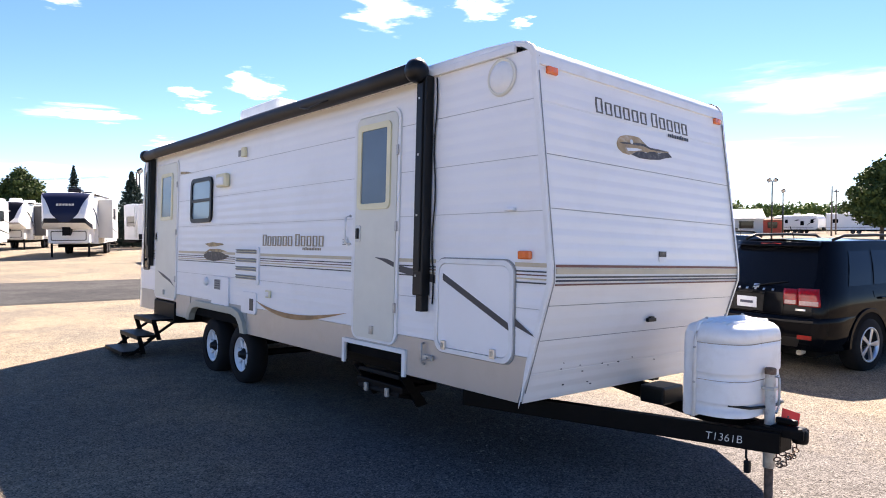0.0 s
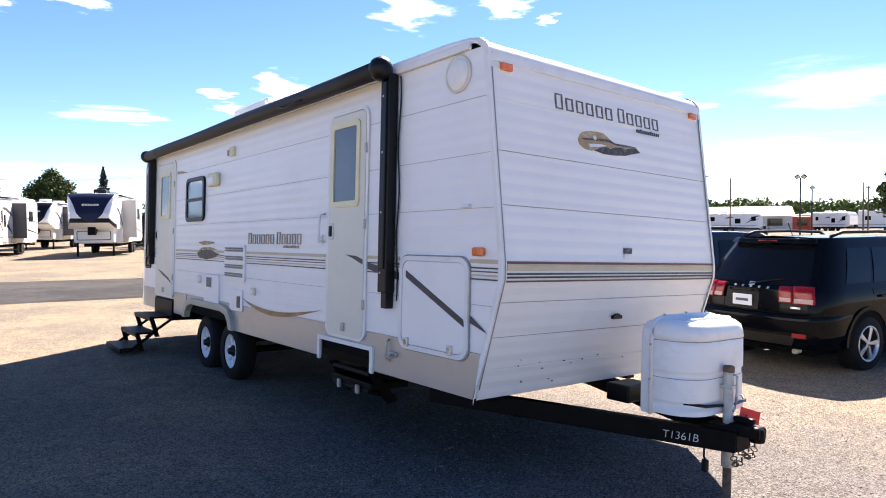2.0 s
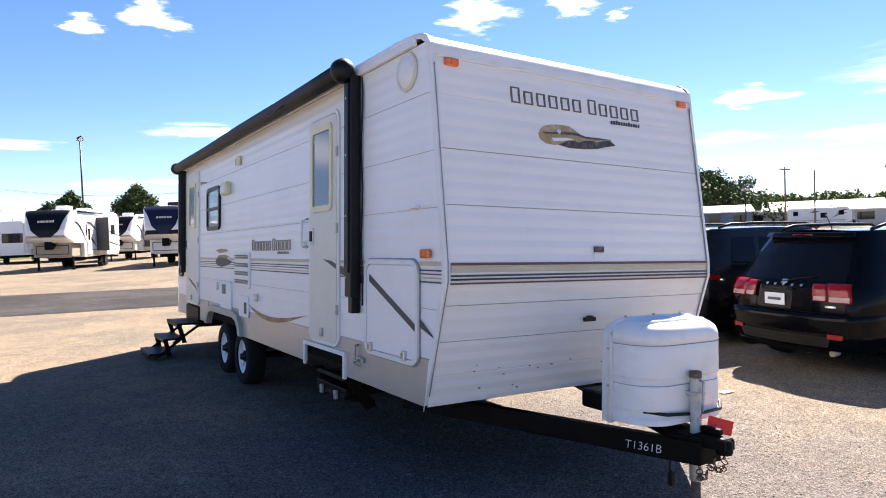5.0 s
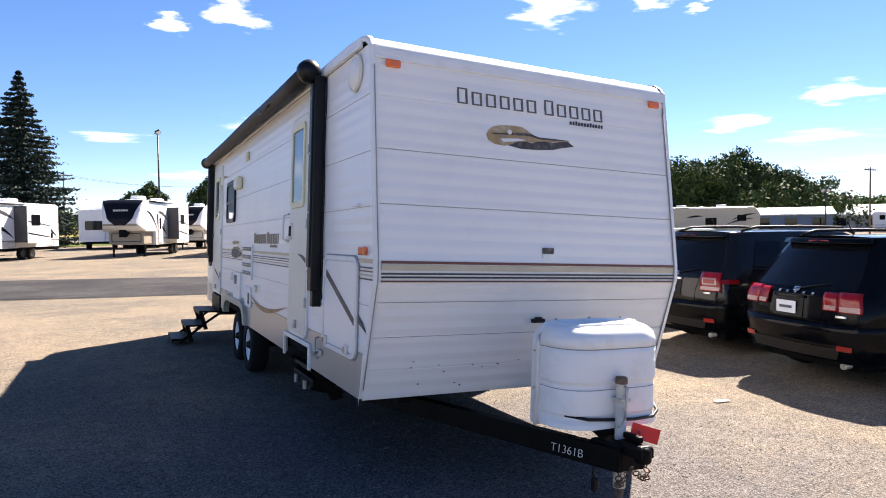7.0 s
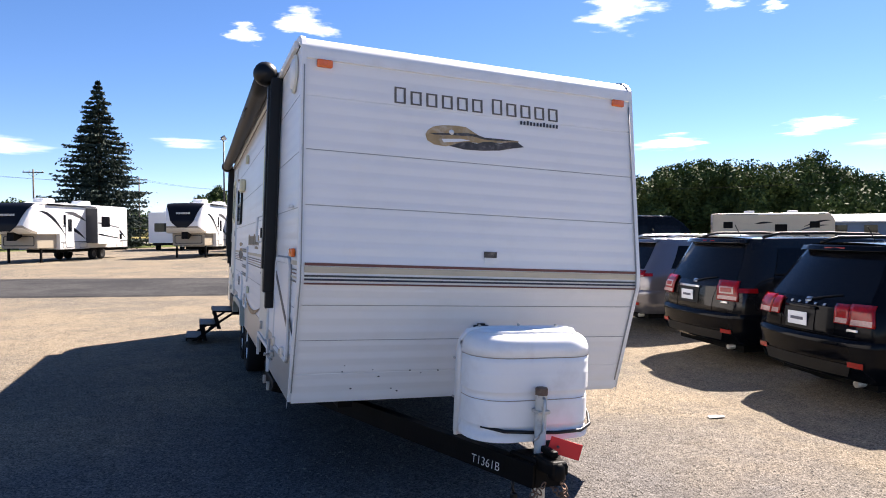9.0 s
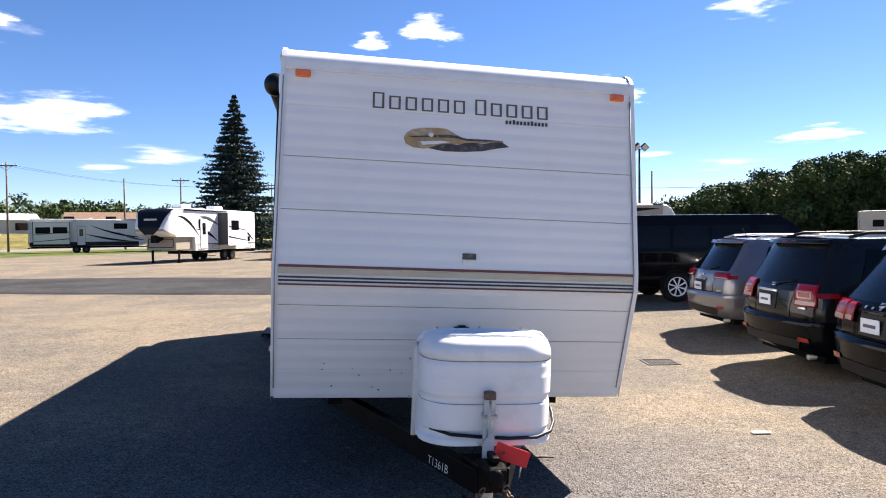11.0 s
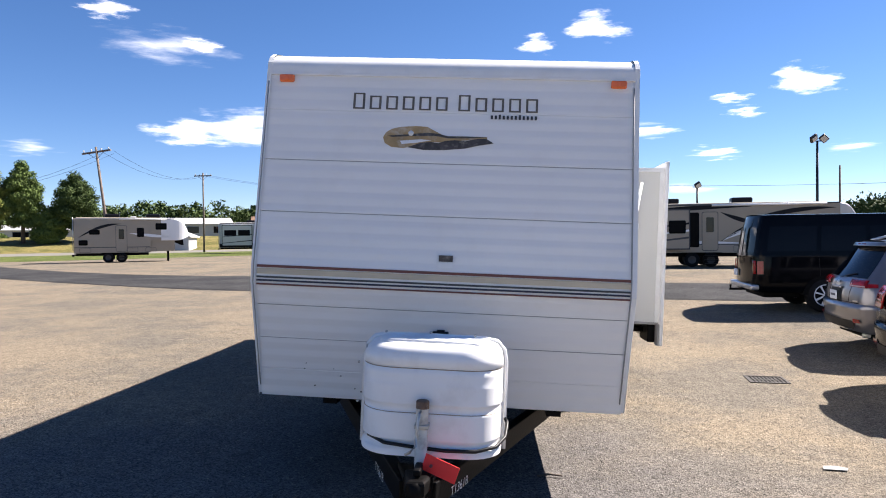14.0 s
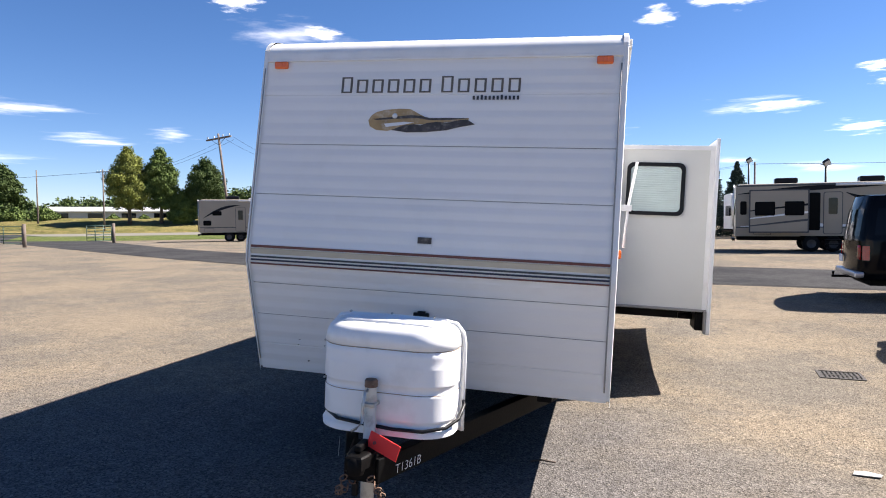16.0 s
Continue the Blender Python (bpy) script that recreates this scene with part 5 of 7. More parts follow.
        bump.append([shell.point(q, v, -1, 0.004 + g) for q, g in flank] + [shell.tail(u, z, o * (1 - 0.5 * abs(u) ** 6)) for u in (-0.97, -0.88, -0.7, -0.4, 0, 0.4, 0.7, 0.88, 0.97)] + [shell.point(q, v, 1, 0.004 + g) for q, g in flank[::-1]])
    part("rear_bumper", finish(grid(bump), True), M[style.get("bumper", paint)], car, "rear bumper")
    part("bumper_insert", shell.tail_patch(-0.75, 0.75, shell.sill + 0.0, shell.sill + 0.12, 0.066, 8), M[style.get("insert", "carplastic")], car)
    if style.get("chrome"):
        part("chrome_strip", shell.tail_patch(-0.62, 0.62, style["chrome"], style["chrome"] + 0.045, 0.03, 8, 0.012), M["metal"], car)
    pz, pu = plate
    # tailgate: its shut lines, the recess of the plate and the maker's letters as plain bars
    zlow = shell.sill + 0.37
    for side in (1, -1):
        part("tailgate_seam", tube([shell.tail(side * 0.47, zlow + 0.01, 0.0), shell.tail(side * 0.475, (zlow + zb) / 2, 0.0), shell.tail(side * 0.80, zb + 0.02, 0.0) if style.get("clear") else shell.tail(side * 0.56, zb, 0.0)], 0.004, 4), M["under"], car)
    part("tailgate_seam", tube([shell.tail(u / 10, zlow + 0.012, 0.002) for u in range(-8, 9)], 0.005, 4), M["under"], car)
    part("plate_recess", shell.tail_patch(pu - 0.26, pu + 0.26, pz - 0.105, pz + 0.115, 0.004, 6), M["carplastic"], car, "dark plate recess")
    part("plate_brow", shell.tail_patch(pu - 0.28, pu + 0.28, pz + 0.115, pz + 0.145, 0.006, 6, 0.018), M[style.get("brow", paint)], car)
    for k in range(style.get("letters", 0)):
        u = 0.30 - 0.15 * k
        part("maker_bar", shell.tail_patch(u - 0.018, u + 0.018, pz + 0.165, pz + 0.188, 0.010, 2, 0.006), M["metal"], car)
    pl = part("number_plate", moved(box(-0.006, 0.006, -0.14, 0.14, -0.070, 0.070, 0.004), Matrix.Translation((shell.tail(pu, pz).x - 0.02, pu * h, pz))), M["plate"], car, "white number plate")
    part("plate_bar", moved(box(-0.004, 0.004, -0.09, 0.09, -0.016, 0.016), Matrix.Translation((shell.tail(pu, pz).x - 0.027, pu * h, pz))), M["bars"], pl)
    part("emblem", shell.tail_patch(-0.05, 0.05, pz + 0.19, pz + 0.235, 0.012, 3, 0.008), M["metal"], car)
    part("badge_bar", shell.tail_patch(-0.80, -0.66, pz - 0.06, pz - 0.035, 0.012, 3, 0.004), M["metal"], car)
    part("wiper", tube([shell.tail(0.05, zb + 0.05, 0.02), shell.tail(-0.25, zb + 0.10, 0.02), shell.tail(-0.5, zb + 0.13, 0.018)], 0.008, 5), M["carplastic"], car)
    p = shell.point(0.08, 2.0)
    part("antenna", tube([(p.x, 0.0, p.z + 0.03), (p.x - 0.10, 0.0, p.z + 0.20)], 0.006, 5), M["carplastic"], car)
    for x0 in (0.55, L - 1.2):
        part("underbody", box(x0 - 0.3, x0 + 0.7, -h + 0.25, h - 0.25, 0.22, shell.sill + 0.05), M["under"], car)
    part("underbody", box(0.25, L - 0.3, -h + 0.22, h - 0.22, shell.sill - 0.06, shell.sill + 0.06), M["under"], car)
    part("exhaust", tube([(0.15, -h * 0.55, 0.27), (0.7, -h * 0.55, 0.30)], 0.035, 10), M["dull"], car)
    return car


TOPS = [(0, 1.0), (0.03, 1.0), (0.30, 1.0), (0.52, 0.96), (0.56, 0.90), (0.72, 0.10), (0.78, 0.06), (0.95, -0.04), (1.0, -0.10)]
dodge = Shell(4.89, 0.915, 0.37, 1.03, 1.66, [(0.0, 0.16), (0.3, 0.10), (0.75, 0.06), (1.03, 0.10), (1.30, 0.30), (1.62, 0.52), (1.8, 0.6)], [(0, 0.2), (0.5, 0.0), (1.0, 0.25), (1.7, 0.5)], TOPS, 0.96, 0.72)
suv(pose(4.40, 1.24, dip(5.0, 1.0) + 0.0, 0, 0, -10), "glossy black crossover car parked on gravel, dusty", "carblack", dodge, {"x": (0.98, 3.87), "r": 0.355},
    [(0.49, 0.69, 0.885, 1.08), (0.70, 1.0, 0.875, 1.09)], (0.875, 0.10), {"side_glass": ((0.10, 0.22), (0.235, 0.38), (0.39, 0.545)), "handles": (0.27, 0.43), "seams": (0.228, 0.385, 0.56), "clear": (0.05, 0.30), "letters": 5, "insert": "carplastic", "handle": "carblack"})
explorer = Shell(5.0, 0.99, 0.39, 1.10, 1.76, [(0.0, 0.16), (0.3, 0.10), (0.8, 0.05), (1.10, 0.09), (1.4, 0.26), (1.75, 0.42), (1.9, 0.5)], [(0, 0.2), (0.5, 0.0), (1.0, 0.25), (1.8, 0.5)], TOPS, 0.955, 0.74)
suv(pose(5.05, 3.65, dip(5.6, 3.7), 0, 0, -8), "dark grey dusty sport utility car parked on gravel", "cargrey", explorer, {"x": (1.08, 3.94), "r": 0.375},
    [(0.60, 1.0, 0.93, 1.20)], (0.95, 0.12), {"side_glass": ((0.09, 0.20), (0.225, 0.38), (0.39, 0.545)), "handles": (0.27, 0.43), "seams": (0.218, 0.385, 0.56), "wrap": (1.04, 1.10), "wrap_len": 0.045, "inner": True, "brow": "metal", "bumper": "carblack", "lip": "carblack", "rail": "carplastic"})
cherokee = Shell(4.62, 0.93, 0.38, 1.06, 1.66, [(0.0, 0.18), (0.3, 0.12), (0.8, 0.07), (1.06, 0.12), (1.3, 0.30), (1.62, 0.52), (1.8, 0.6)], [(0, 0.2), (0.5, 0.0), (1.0, 0.25), (1.7, 0.5)], TOPS, 0.95, 0.70)
suv(pose(5.80, 6.55, dip(6.6, 6.5), 0, 0, -8), "silver grey compact sport utility car parked on gravel", "carsilver", cherokee, {"x": (1.0, 3.70), "r": 0.355},
    [(0.52, 1.0, 1.00, 1.11)], (0.84, 0.10), {"side_glass": ((0.10, 0.21), (0.23, 0.38), (0.39, 0.545)), "handles": (0.27, 0.43), "seams": (0.222, 0.385, 0.56), "wrap": (1.0, 1.055), "wrap_len": 0.025, "bumper": "carsilver", "lip": "carplastic", "rail": "metal", "chrome": 0.46})


def cargo_van(m):
    """A long black van, seen along its side from behind."""
    VT = [(0, 1.0), (0.02, 1.0), (0.70, 1.0), (0.74, 0.94), (0.84, 0.12), (0.88, 0.06), (0.97, -0.06), (1.0, -0.16)]
    sh = Shell(5.9, 1.0, 0.42, 1.20, 2.08, [(0, 0.05), (0.5, 0.02), (1.2, 0.03), (1.8, 0.12), (2.1, 0.22)], [(0, 0.2), (0.6, 0.0), (1.2, 0.2), (2.1, 0.4)], VT, 0.985, 0.86)
    van = thing("cargo_van", m, "long glossy black van with a tow ball parked on gravel", "van", "parked cars")
    part("body", sh.skin(), M["carblack"], van)
    for side in (1, -1):
        for s0, s1 in ((0.03, 0.20), (0.215, 0.37), (0.385, 0.56), (0.60, 0.735)):
            part("side_window", sh.side_patch(s0, s1, 1.12, 1.72, side), M["carglass"], van)
        part("tail_lamp", sh.side_patch(0.0, 0.02, 0.50, 0.86, side, 0.012, 3), M["red"], van, "red tail lamp")
        part("tail_lamp", sh.tail_patch(*sorted((side * 0.84, side * 0.98)), 0.82, 1.10, 0.012, 3, 0.02), M["red"], van, "red tail lamp")
        for wx in (1.35, 4.85):
            arch = [(wx + 0.43 * math.cos(t), 0.37 + 0.43 * math.sin(t)) for t in [math.pi * i / 14 for i in range(15)]]
            part("wheel_arch", slab(arch, "y", side * 0.76, side * 1.004), M["under"], van)
            wheel(van, wx, side * 0.89, 0.37, 0.37, 0.24, side, M["rim"], 8)
        for s in (0.21, 0.378, 0.58, 0.745):
            part("door_seam", tube([sh.point(s, v, side, 0.001) for v in (0.08, 0.5, 0.9, 1.0)], 0.005, 4), M["carplastic"], van)
    part("rear_window", sh.tail_patch(-0.84, -0.06, 1.28, 1.82), M["carglass"], van)
    part("rear_window", sh.tail_patch(0.06, 0.84, 1.28, 1.82), M["carglass"], van)
    part("rear_bumper", box(-0.11, 0.06, -0.96, 0.96, 0.47, 0.58, 0.03, 3), M["alloy"], van, "bright step bumper")
    part("tow_bar", box(-0.34, 0.1, -0.03, 0.03, 0.40, 0.45, 0.006), M["steel"], van)
    part("tow_ball", lathe([(0.0, 0.53), (0.025, 0.52), (0.028, 0.505), (0.018, 0.48), (0.016, 0.45)], "z", 12, (-0.31, 0, 0)), M["steel"], van)
    part("underbody", box(0.2, 5.6, -0.75, 0.75, 0.30, 0.5), M["under"], van)
    part("number_plate", box(-0.10, -0.08, 0.3, 0.6, 0.72, 0.87, 0.003), M["plate"], van)
    return van


cargo_van(pose(6.17, 11.35, dip(7.5, 11) - 0.0, 0, 0, -7))


# ---- recreational vehicles across the lot ----
def rv(m, name, label, L, H, fifth, body, cap, low, slides, doors, windows, style):
    """A parked trailer: local x runs from the nose (0) to the rear (L), y across, z up."""
    t = thing(name, m, label, "recreational vehicle", "parked recreational vehicles")
    h = 1.25
    floor = 0.72

    def section(x, grow=0.0):
        if fifth:
            zb = 1.62 if x < 2.75 else floor
            k = max(0.0, (0.9 - x) / 0.9)
            zb += 0.35 * k ** 2
            top = H - 0.12 * ease(2.6, 0.5, x) - 1.15 * k ** 2.4
            hw = h * (1 - 0.22 * k ** 2)
        else:
            k = max(0.0, (0.8 - x) / 0.8)
            zb = floor + 0.35 * k ** 2
            top = H - 0.75 * k ** 2.2
            hw = h * (1 - 0.05 * k ** 2)
        if x > L - 0.15:
            top -= 0.06
        r = 0.10
        g = grow
        pts = [(-hw - g, zb), (-hw - g, top - r), (-hw - g + 0.03, top - 0.03), (-hw + r, top + g), (0, top + 0.04 + g), (hw - r, top + g), (hw + g - 0.03, top - 0.03), (hw + g, top - r), (hw + g, zb), (0, zb - g)]
        return [(x - (g if x < 0.02 else 0), y, z) for y, z in pts]

    def hull(a, b, grow=0.0):
        st = sorted(set([a, b] + [x for x in (0, 0.05, 0.15, 0.3, 0.5, 0.7, 0.9, 1.3, 2.0, 2.6, 2.74, 2.76, 3.5, L / 2, L - 1, L - 0.16, L - 0.14, L) if a < x < b]))
        rows = [section(x, grow) for x in st]
        bm = grid(rows, True)
        bm.verts.ensure_lookup_table()
        n = len(rows[0])
        bm.faces.new(bm.verts[:n])
        bm.faces.new(bm.verts[-n:])
        return finish(bm)

    part("body", hull(0, L), M[body], t)
    if cap:
        part("front_cap", hull(0.0, style.get("cap_len", 0.85), 0.012), M[cap], t, "moulded front cap")
    if style.get("mask"):
        # dark windscreen-shaped field on the cap
        rows = []
        wide, foot, drop = style.get("mask_shape", (0.78, 0.62, 0.30))
        for x in (0.0, 0.02, 0.06, 0.12, 0.2, 0.32, 0.46, 0.62, 0.8):
            sec = section(x)
            hw, top = -sec[0][1], sec[4][2]
            f0 = wide + (0.97 - wide) * min(1.0, x / 0.5)
            rows.append([(x - 0.02, f * hw * f0, top + 0.025 - 0.045 * (abs(f) * f0) ** 3) for f in (-1, -0.6, 0, 0.6, 1)])
        for d, f1 in ((0.10, 0.6), (0.45, 0.3), (1.0, 0.0)):
            rows.insert(0, [(-0.03, p[1] * (foot + (1 - foot) * f1) if d < 1 else p[1] * foot, p[2] - 0.5 * drop) for p in rows[0]])
        mk = part("cap_mask", finish(grid(rows), True), M[style["mask"]], t, "dark glossy mask on the nose")
        part("name_bars", word_bars(0.9, 0.14, "::::::", "x", rows[7][2][0] - 0.12, rows[7][2][0] - 0.04, (-0.45, rows[7][2][2] - 0.12), 0.7), M["rvgrey"], mk)
        # dark chin round the nose
        band = []
        for x, sy in [(q, -1) for q in (0.8, 0.5, 0.25, 0.1, 0.0)] + [(q, 1) for q in (0.0, 0.1, 0.25, 0.5, 0.8)]:
            sec = section(x)
            band.append((x - 0.02, sy * (0.02 - sec[0][1]), sec[0][2]))
        part("cap_chin", finish(grid([[(x, y, z + dz) for x, y, z in band] for dz in (-0.01, style.get("chin", 0.12))]), True), M[style.get("chin_mat", "rvtan")], t, "band under the nose")
    # lower band, windows, doors, slides on both sides
    for y in (-1, 1):
        part("lower_band", box(2.8 if fifth else 0.9, L - 0.02, *sorted((y * (h - 0.01), y * (h + 0.008))), floor + 0.02, floor + 0.42), M[low], t)
        for i, (x0, z0, x1, z1, mk) in enumerate(style.get("swoosh", ())):
            n = 10
            up = [(x0 + (x1 - x0) * k / n, z0 + (z1 - z0) * (k / n) ** 1.8 + 0.13 * math.sin(math.pi * k / n)) for k in range(n + 1)]
            dn = [(x, z - 0.20 * math.sin(math.pi * k / n) - 0.02) for k, (x, z) in enumerate(up)]
            part("swoosh", slab(up + dn[::-1], "y", y * (h + 0.004), y * (h + 0.012)), M[mk], t)
        part("roof_edge", box(1.0, L - 0.05, *sorted((y * (h - 0.005), y * (h + 0.015))), H - 0.13, H - 0.06), M[style.get("roof_strip", "rvgrey")], t)
        part("skirt_line", box(2.8 if fifth else 0.9, L - 0.02, *sorted((y * (h + 0.006), y * (h + 0.013))), floor + 0.40, floor + 0.45), M["char"], t)
        for q in (0.30, 0.46, 0.86):
            part("baggage_door", ring(rounded(L * q, L * q + 0.75, floor + 0.06, floor + 0.36, 0.04, 2), rounded(L * q + 0.02, L * q + 0.73, floor + 0.08, floor + 0.34, 0.03, 2), "y", y * h, y * (h + 0.016)), M["char"], t)
        part("awning_tube", tube([(1.6, y * (h + 0.06), H - 0.12), (L * 0.62, y * (h + 0.06), H - 0.12)], 0.055, 8), M["rvdark"] if y < 0 else M["rvwhite"], t)
        for x0, x1, z0, z1 in windows:
            w = part("window", slab(rounded(x0, x1, z0, z1, 0.07, 3), "y", y * (h - 0.01), y * (h + 0.016)), M["rvglass"], t, "dark tinted window")
        for x0 in doors:
            if y == style.get("door_side", -1):
                d = part("door", slab(rounded(x0, x0 + 0.72, 0.85, 2.75, 0.08, 3), "y", y * (h - 0.01), y * (h + 0.022)), M[body], t)
                part("door_frame", ring(rounded(x0 - 0.03, x0 + 0.75, 0.82, 2.78, 0.10, 3), rounded(x0, x0 + 0.72, 0.85, 2.75, 0.08, 3), "y", y * h, y * (h + 0.02)), M["char"], d)
                part("door_window", slab(rounded(x0 + 0.18, x0 + 0.54, 1.75, 2.5, 0.05, 3), "y", y * (h + 0.02), y * (h + 0.03)), M["glass"], d)
                stp = part("door_step", box(x0 + 0.02, x0 + 0.70, *sorted((y * (h + 0.35), y * (h + 0.02))), 0.54, 0.58), M["steel"], t)
                for k in range(2):
                    part("tread", box(x0 + 0.02, x0 + 0.70, *sorted((y * (h + 0.62 + 0.26 * k), y * (h + 0.34 + 0.26 * k))), 0.36 - 0.18 * k, 0.39 - 0.18 * k), M["steel"], stp)
    for y, x0, x1, z0, z1, dep in slides:
        s = part("slide_out", box(x0, x1, *sorted((y * (h - 0.02), y * (h + dep))), z0, z1, 0.02), M[style.get("slide_mat", body)], t, "extended slide-out room")
        part("slide_fascia", box(x0 - 0.05, x1 + 0.05, *sorted((y * (h + dep), y * (h + dep + 0.03))), z0 - 0.05, z1 + 0.06), M[body], s)
        for k in range(3):
            zz = z0 + 0.25 + 0.35 * k
            part("slide_swoosh", slab([(x0, zz + 0.35), (x0, zz + 0.25), (x1, zz), (x1, zz + 0.05)], "y", y * (h + dep + 0.026), y * (h + dep + 0.04)), M[style.get("slide_swoosh", ("rvdark", "rvgrey", "char"))[k]], s)
        part("slide_trim", ring(rounded(x0 - 0.05, x1 + 0.05, z0 - 0.05, z1 + 0.06, 0.02, 2), rounded(x0 + 0.01, x1 - 0.01, z0 + 0.01, z1, 0.02, 2), "y", y * (h + dep), y * (h + dep + 0.036)), M[style.get("slide_trim", "rvwhite")], s)
        part("slide_edge", box(x0 - 0.03, x0 - 0.002, *sorted((y * (h + 0.0), y * (h + dep))), z0, z1), M[style.get("slide_front", "rvgrey")], s)
        for xa, xb in style.get("slide_windows", [(x0 + 0.35 + 1.5 * k, min(x0 + 1.25 + 1.5 * k, x1 - 0.2)) for k in range(max(1, int((x1 - x0) / 1.5)))]):
            part("slide_window", slab(rounded(xa, xb, z1 - 1.15, z1 - 0.5, 0.06, 3), "y", y * (h + dep + 0.025), y * (h + dep + 0.05)), M["rvglass"], s)
    # rear wall window and ladder
    part("rear_window", slab(rounded(-0.75, 0.75, 1.75, 2.55, 0.08, 3), "x", L - 0.01, L + 0.02), M["glass"], t)
    part("rear_bumper", box(L + 0.02, L + 0.14, -1.15, 1.15, 0.50, 0.62), M["steel"], t)
    lad = part("ladder", tube([(L + 0.08, 0.85, 0.9), (L + 0.08, 0.85, H)], 0.02, 6), M["metal"], t)
    part("ladder_rail", tube([(L + 0.08, 1.15, 0.9), (L + 0.08, 1.15, H)], 0.02, 6), M["metal"], lad)
    for k in range(7):
        part("rung", tube([(L + 0.08, 0.85, 1.1 + 0.33 * k), (L + 0.08, 1.15, 1.1 + 0.33 * k)], 0.016, 5), M["metal"], lad)
    # roof
    for x in style.get("acs", (L * 0.32, L * 0.68)):
        part("air_conditioner", box(x - 0.5, x + 0.5, -0.35, 0.35, H + 0.02, H + 0.30, 0.08, 3), M[style.get("ac", "rvdark")], t)
    part("roof_vent", box(L * 0.5 - 0.2, L * 0.5 + 0.2, -0.2, 0.2, H + 0.02, H + 0.12, 0.03), M["rvwhite"], t)
    # running gear
    ax = style.get("axle", L * 0.66 if fifth else L * 0.58)
    for x in (ax - 0.45, ax + 0.45):
        for y in (-1, 1):
            w = part("wheel", lathe([(0.2, -0.1), (0.34, -0.11), (0.37, -0.06), (0.37, 0.06), (0.34, 0.11), (0.2, 0.1)], "y", 20, (x, y * 1.10, 0.37)), M["tyre"], t, "black tyre")
            part("rim", lathe([(0.21, y * 0.09), (0.19, y * 0.10), (0.12, y * 0.05), (0.0, y * 0.07)], "y", 16, (x, y * 1.10, 0.37)), M["rvrim"], w)
    part("chassis", box(2.9 if fifth else 0.9, L - 0.1, -0.9, 0.9, 0.52, floor), M["under"], t)
    for y in (-1, 1):
        part("wheel_well", box(ax - 0.95, ax + 0.95, *sorted((y * (h - 0.2), y * (h + 0.004))), floor, floor + 0.16), M["under"], t)
    if fifth:
        box_front = part("front_storage", box(1.05, 2.76, -1.05, 1.05, 0.80, 1.66, 0.04), M[style.get("storage", low)], t, "storage bay under the nose")
        part("storage_door", ring(rounded(-0.9, 0.9, 0.95, 1.5, 0.08, 3), rounded(-0.86, 0.86, 0.99, 1.46, 0.06, 3), "x", 1.05, 1.03), M["rvdark"], box_front)
        part("pin_box", slab([(0.4, 1.75), (1.2, 1.75), (1.1, 1.5), (0.55, 1.25), (0.35, 1.25)], "y", -0.2, 0.2), M["steel"], t, "black hitch pin box")
        for y in (-0.95, 0.95):
            part("landing_leg", box(1.45, 1.55, y - 0.05, y + 0.05, 0.0, 0.85), M["steel"], t, "landing leg")
        part("leg_foot", box(1.4, 1.6, -1.05, -0.85, 0.0, 0.03), M["steel"], t)
    else:
        part("tongue", slab([(-1.2, 0), (0.9, -0.75), (0.9, 0.75)], "z", 0.50, 0.60), M["steel"], t, "black tongue")
        part("tongue_jack", tube([(-0.9, 0, 0.0), (-0.9, 0, 0.95)], 0.04, 8), M["steel"], t)
        part("gas_bottles", box(-0.5, -0.1, -0.35, 0.35, 0.6, 1.15, 0.08, 3), M["rvdark"], t)
    return t


def rv_pose(x, y, az):
    """The nose at x, y on the lot; the body runs away from it along az degrees from +y towards +x."""
    return Matrix.Translation((x, y, dip(x, y))) @ Matrix.Rotation(radians(90 - az), 4, "Z")


SW_B = ((1.0, 2.9, 3.3, 1.5, "rvdark"), (1.3, 2.5, 3.2, 1.4, "rvgrey"), (2.9, 2.1, 5.2, 1.3, "rvdark"), (7.6, 2.2, 9.9, 1.25, "rvdark"), (7.7, 2.6, 9.9, 1.9, "rvgrey"), (3.2, 2.9, 5.3, 2.4, "char"))
WIN = ((3.1, 3.9, 2.15, 2.75), (8.0, 8.7, 2.1, 2.6), (8.9, 9.3, 1.25, 1.6))
rv(rv_pose(3.45, 38.6, 21), "fifth_wheel_trailer", "white toy hauler with a navy nose and an open slide-out", 11.0, 3.72, True, "rvwhite", "rvwhite", "rvgrey",
   ((-1, 2.95, 5.2, 1.05, 3.35, 0.75),), (6.0,), WIN, {"mask": "rvblue", "mask_shape": (0.70, 0.50, 0.34), "chin": 0.24, "chin_mat": "rvdark", "swoosh": ((0.9, 2.8, 3.2, 1.5, "rvblue"), (5.6, 2.4, 9.6, 1.2, "rvblue")), "storage": "rvwhite", "slide_front": "rvgrey"})
rv(rv_pose(-2.55, 41.2, 20), "fifth_wheel_trailer", "white fifth wheel trailer with a black nose and tan storage bay", 10.5, 3.66, True, "rvwhite", "rvwhite", "rvgrey",
   ((-1, 5.3, 7.6, 1.05, 3.25, 0.75),), (3.3,), WIN, {"mask": "rvdark", "swoosh": SW_B, "storage": "rvtan", "slide_front": "char", "ac": "rvwhite"})
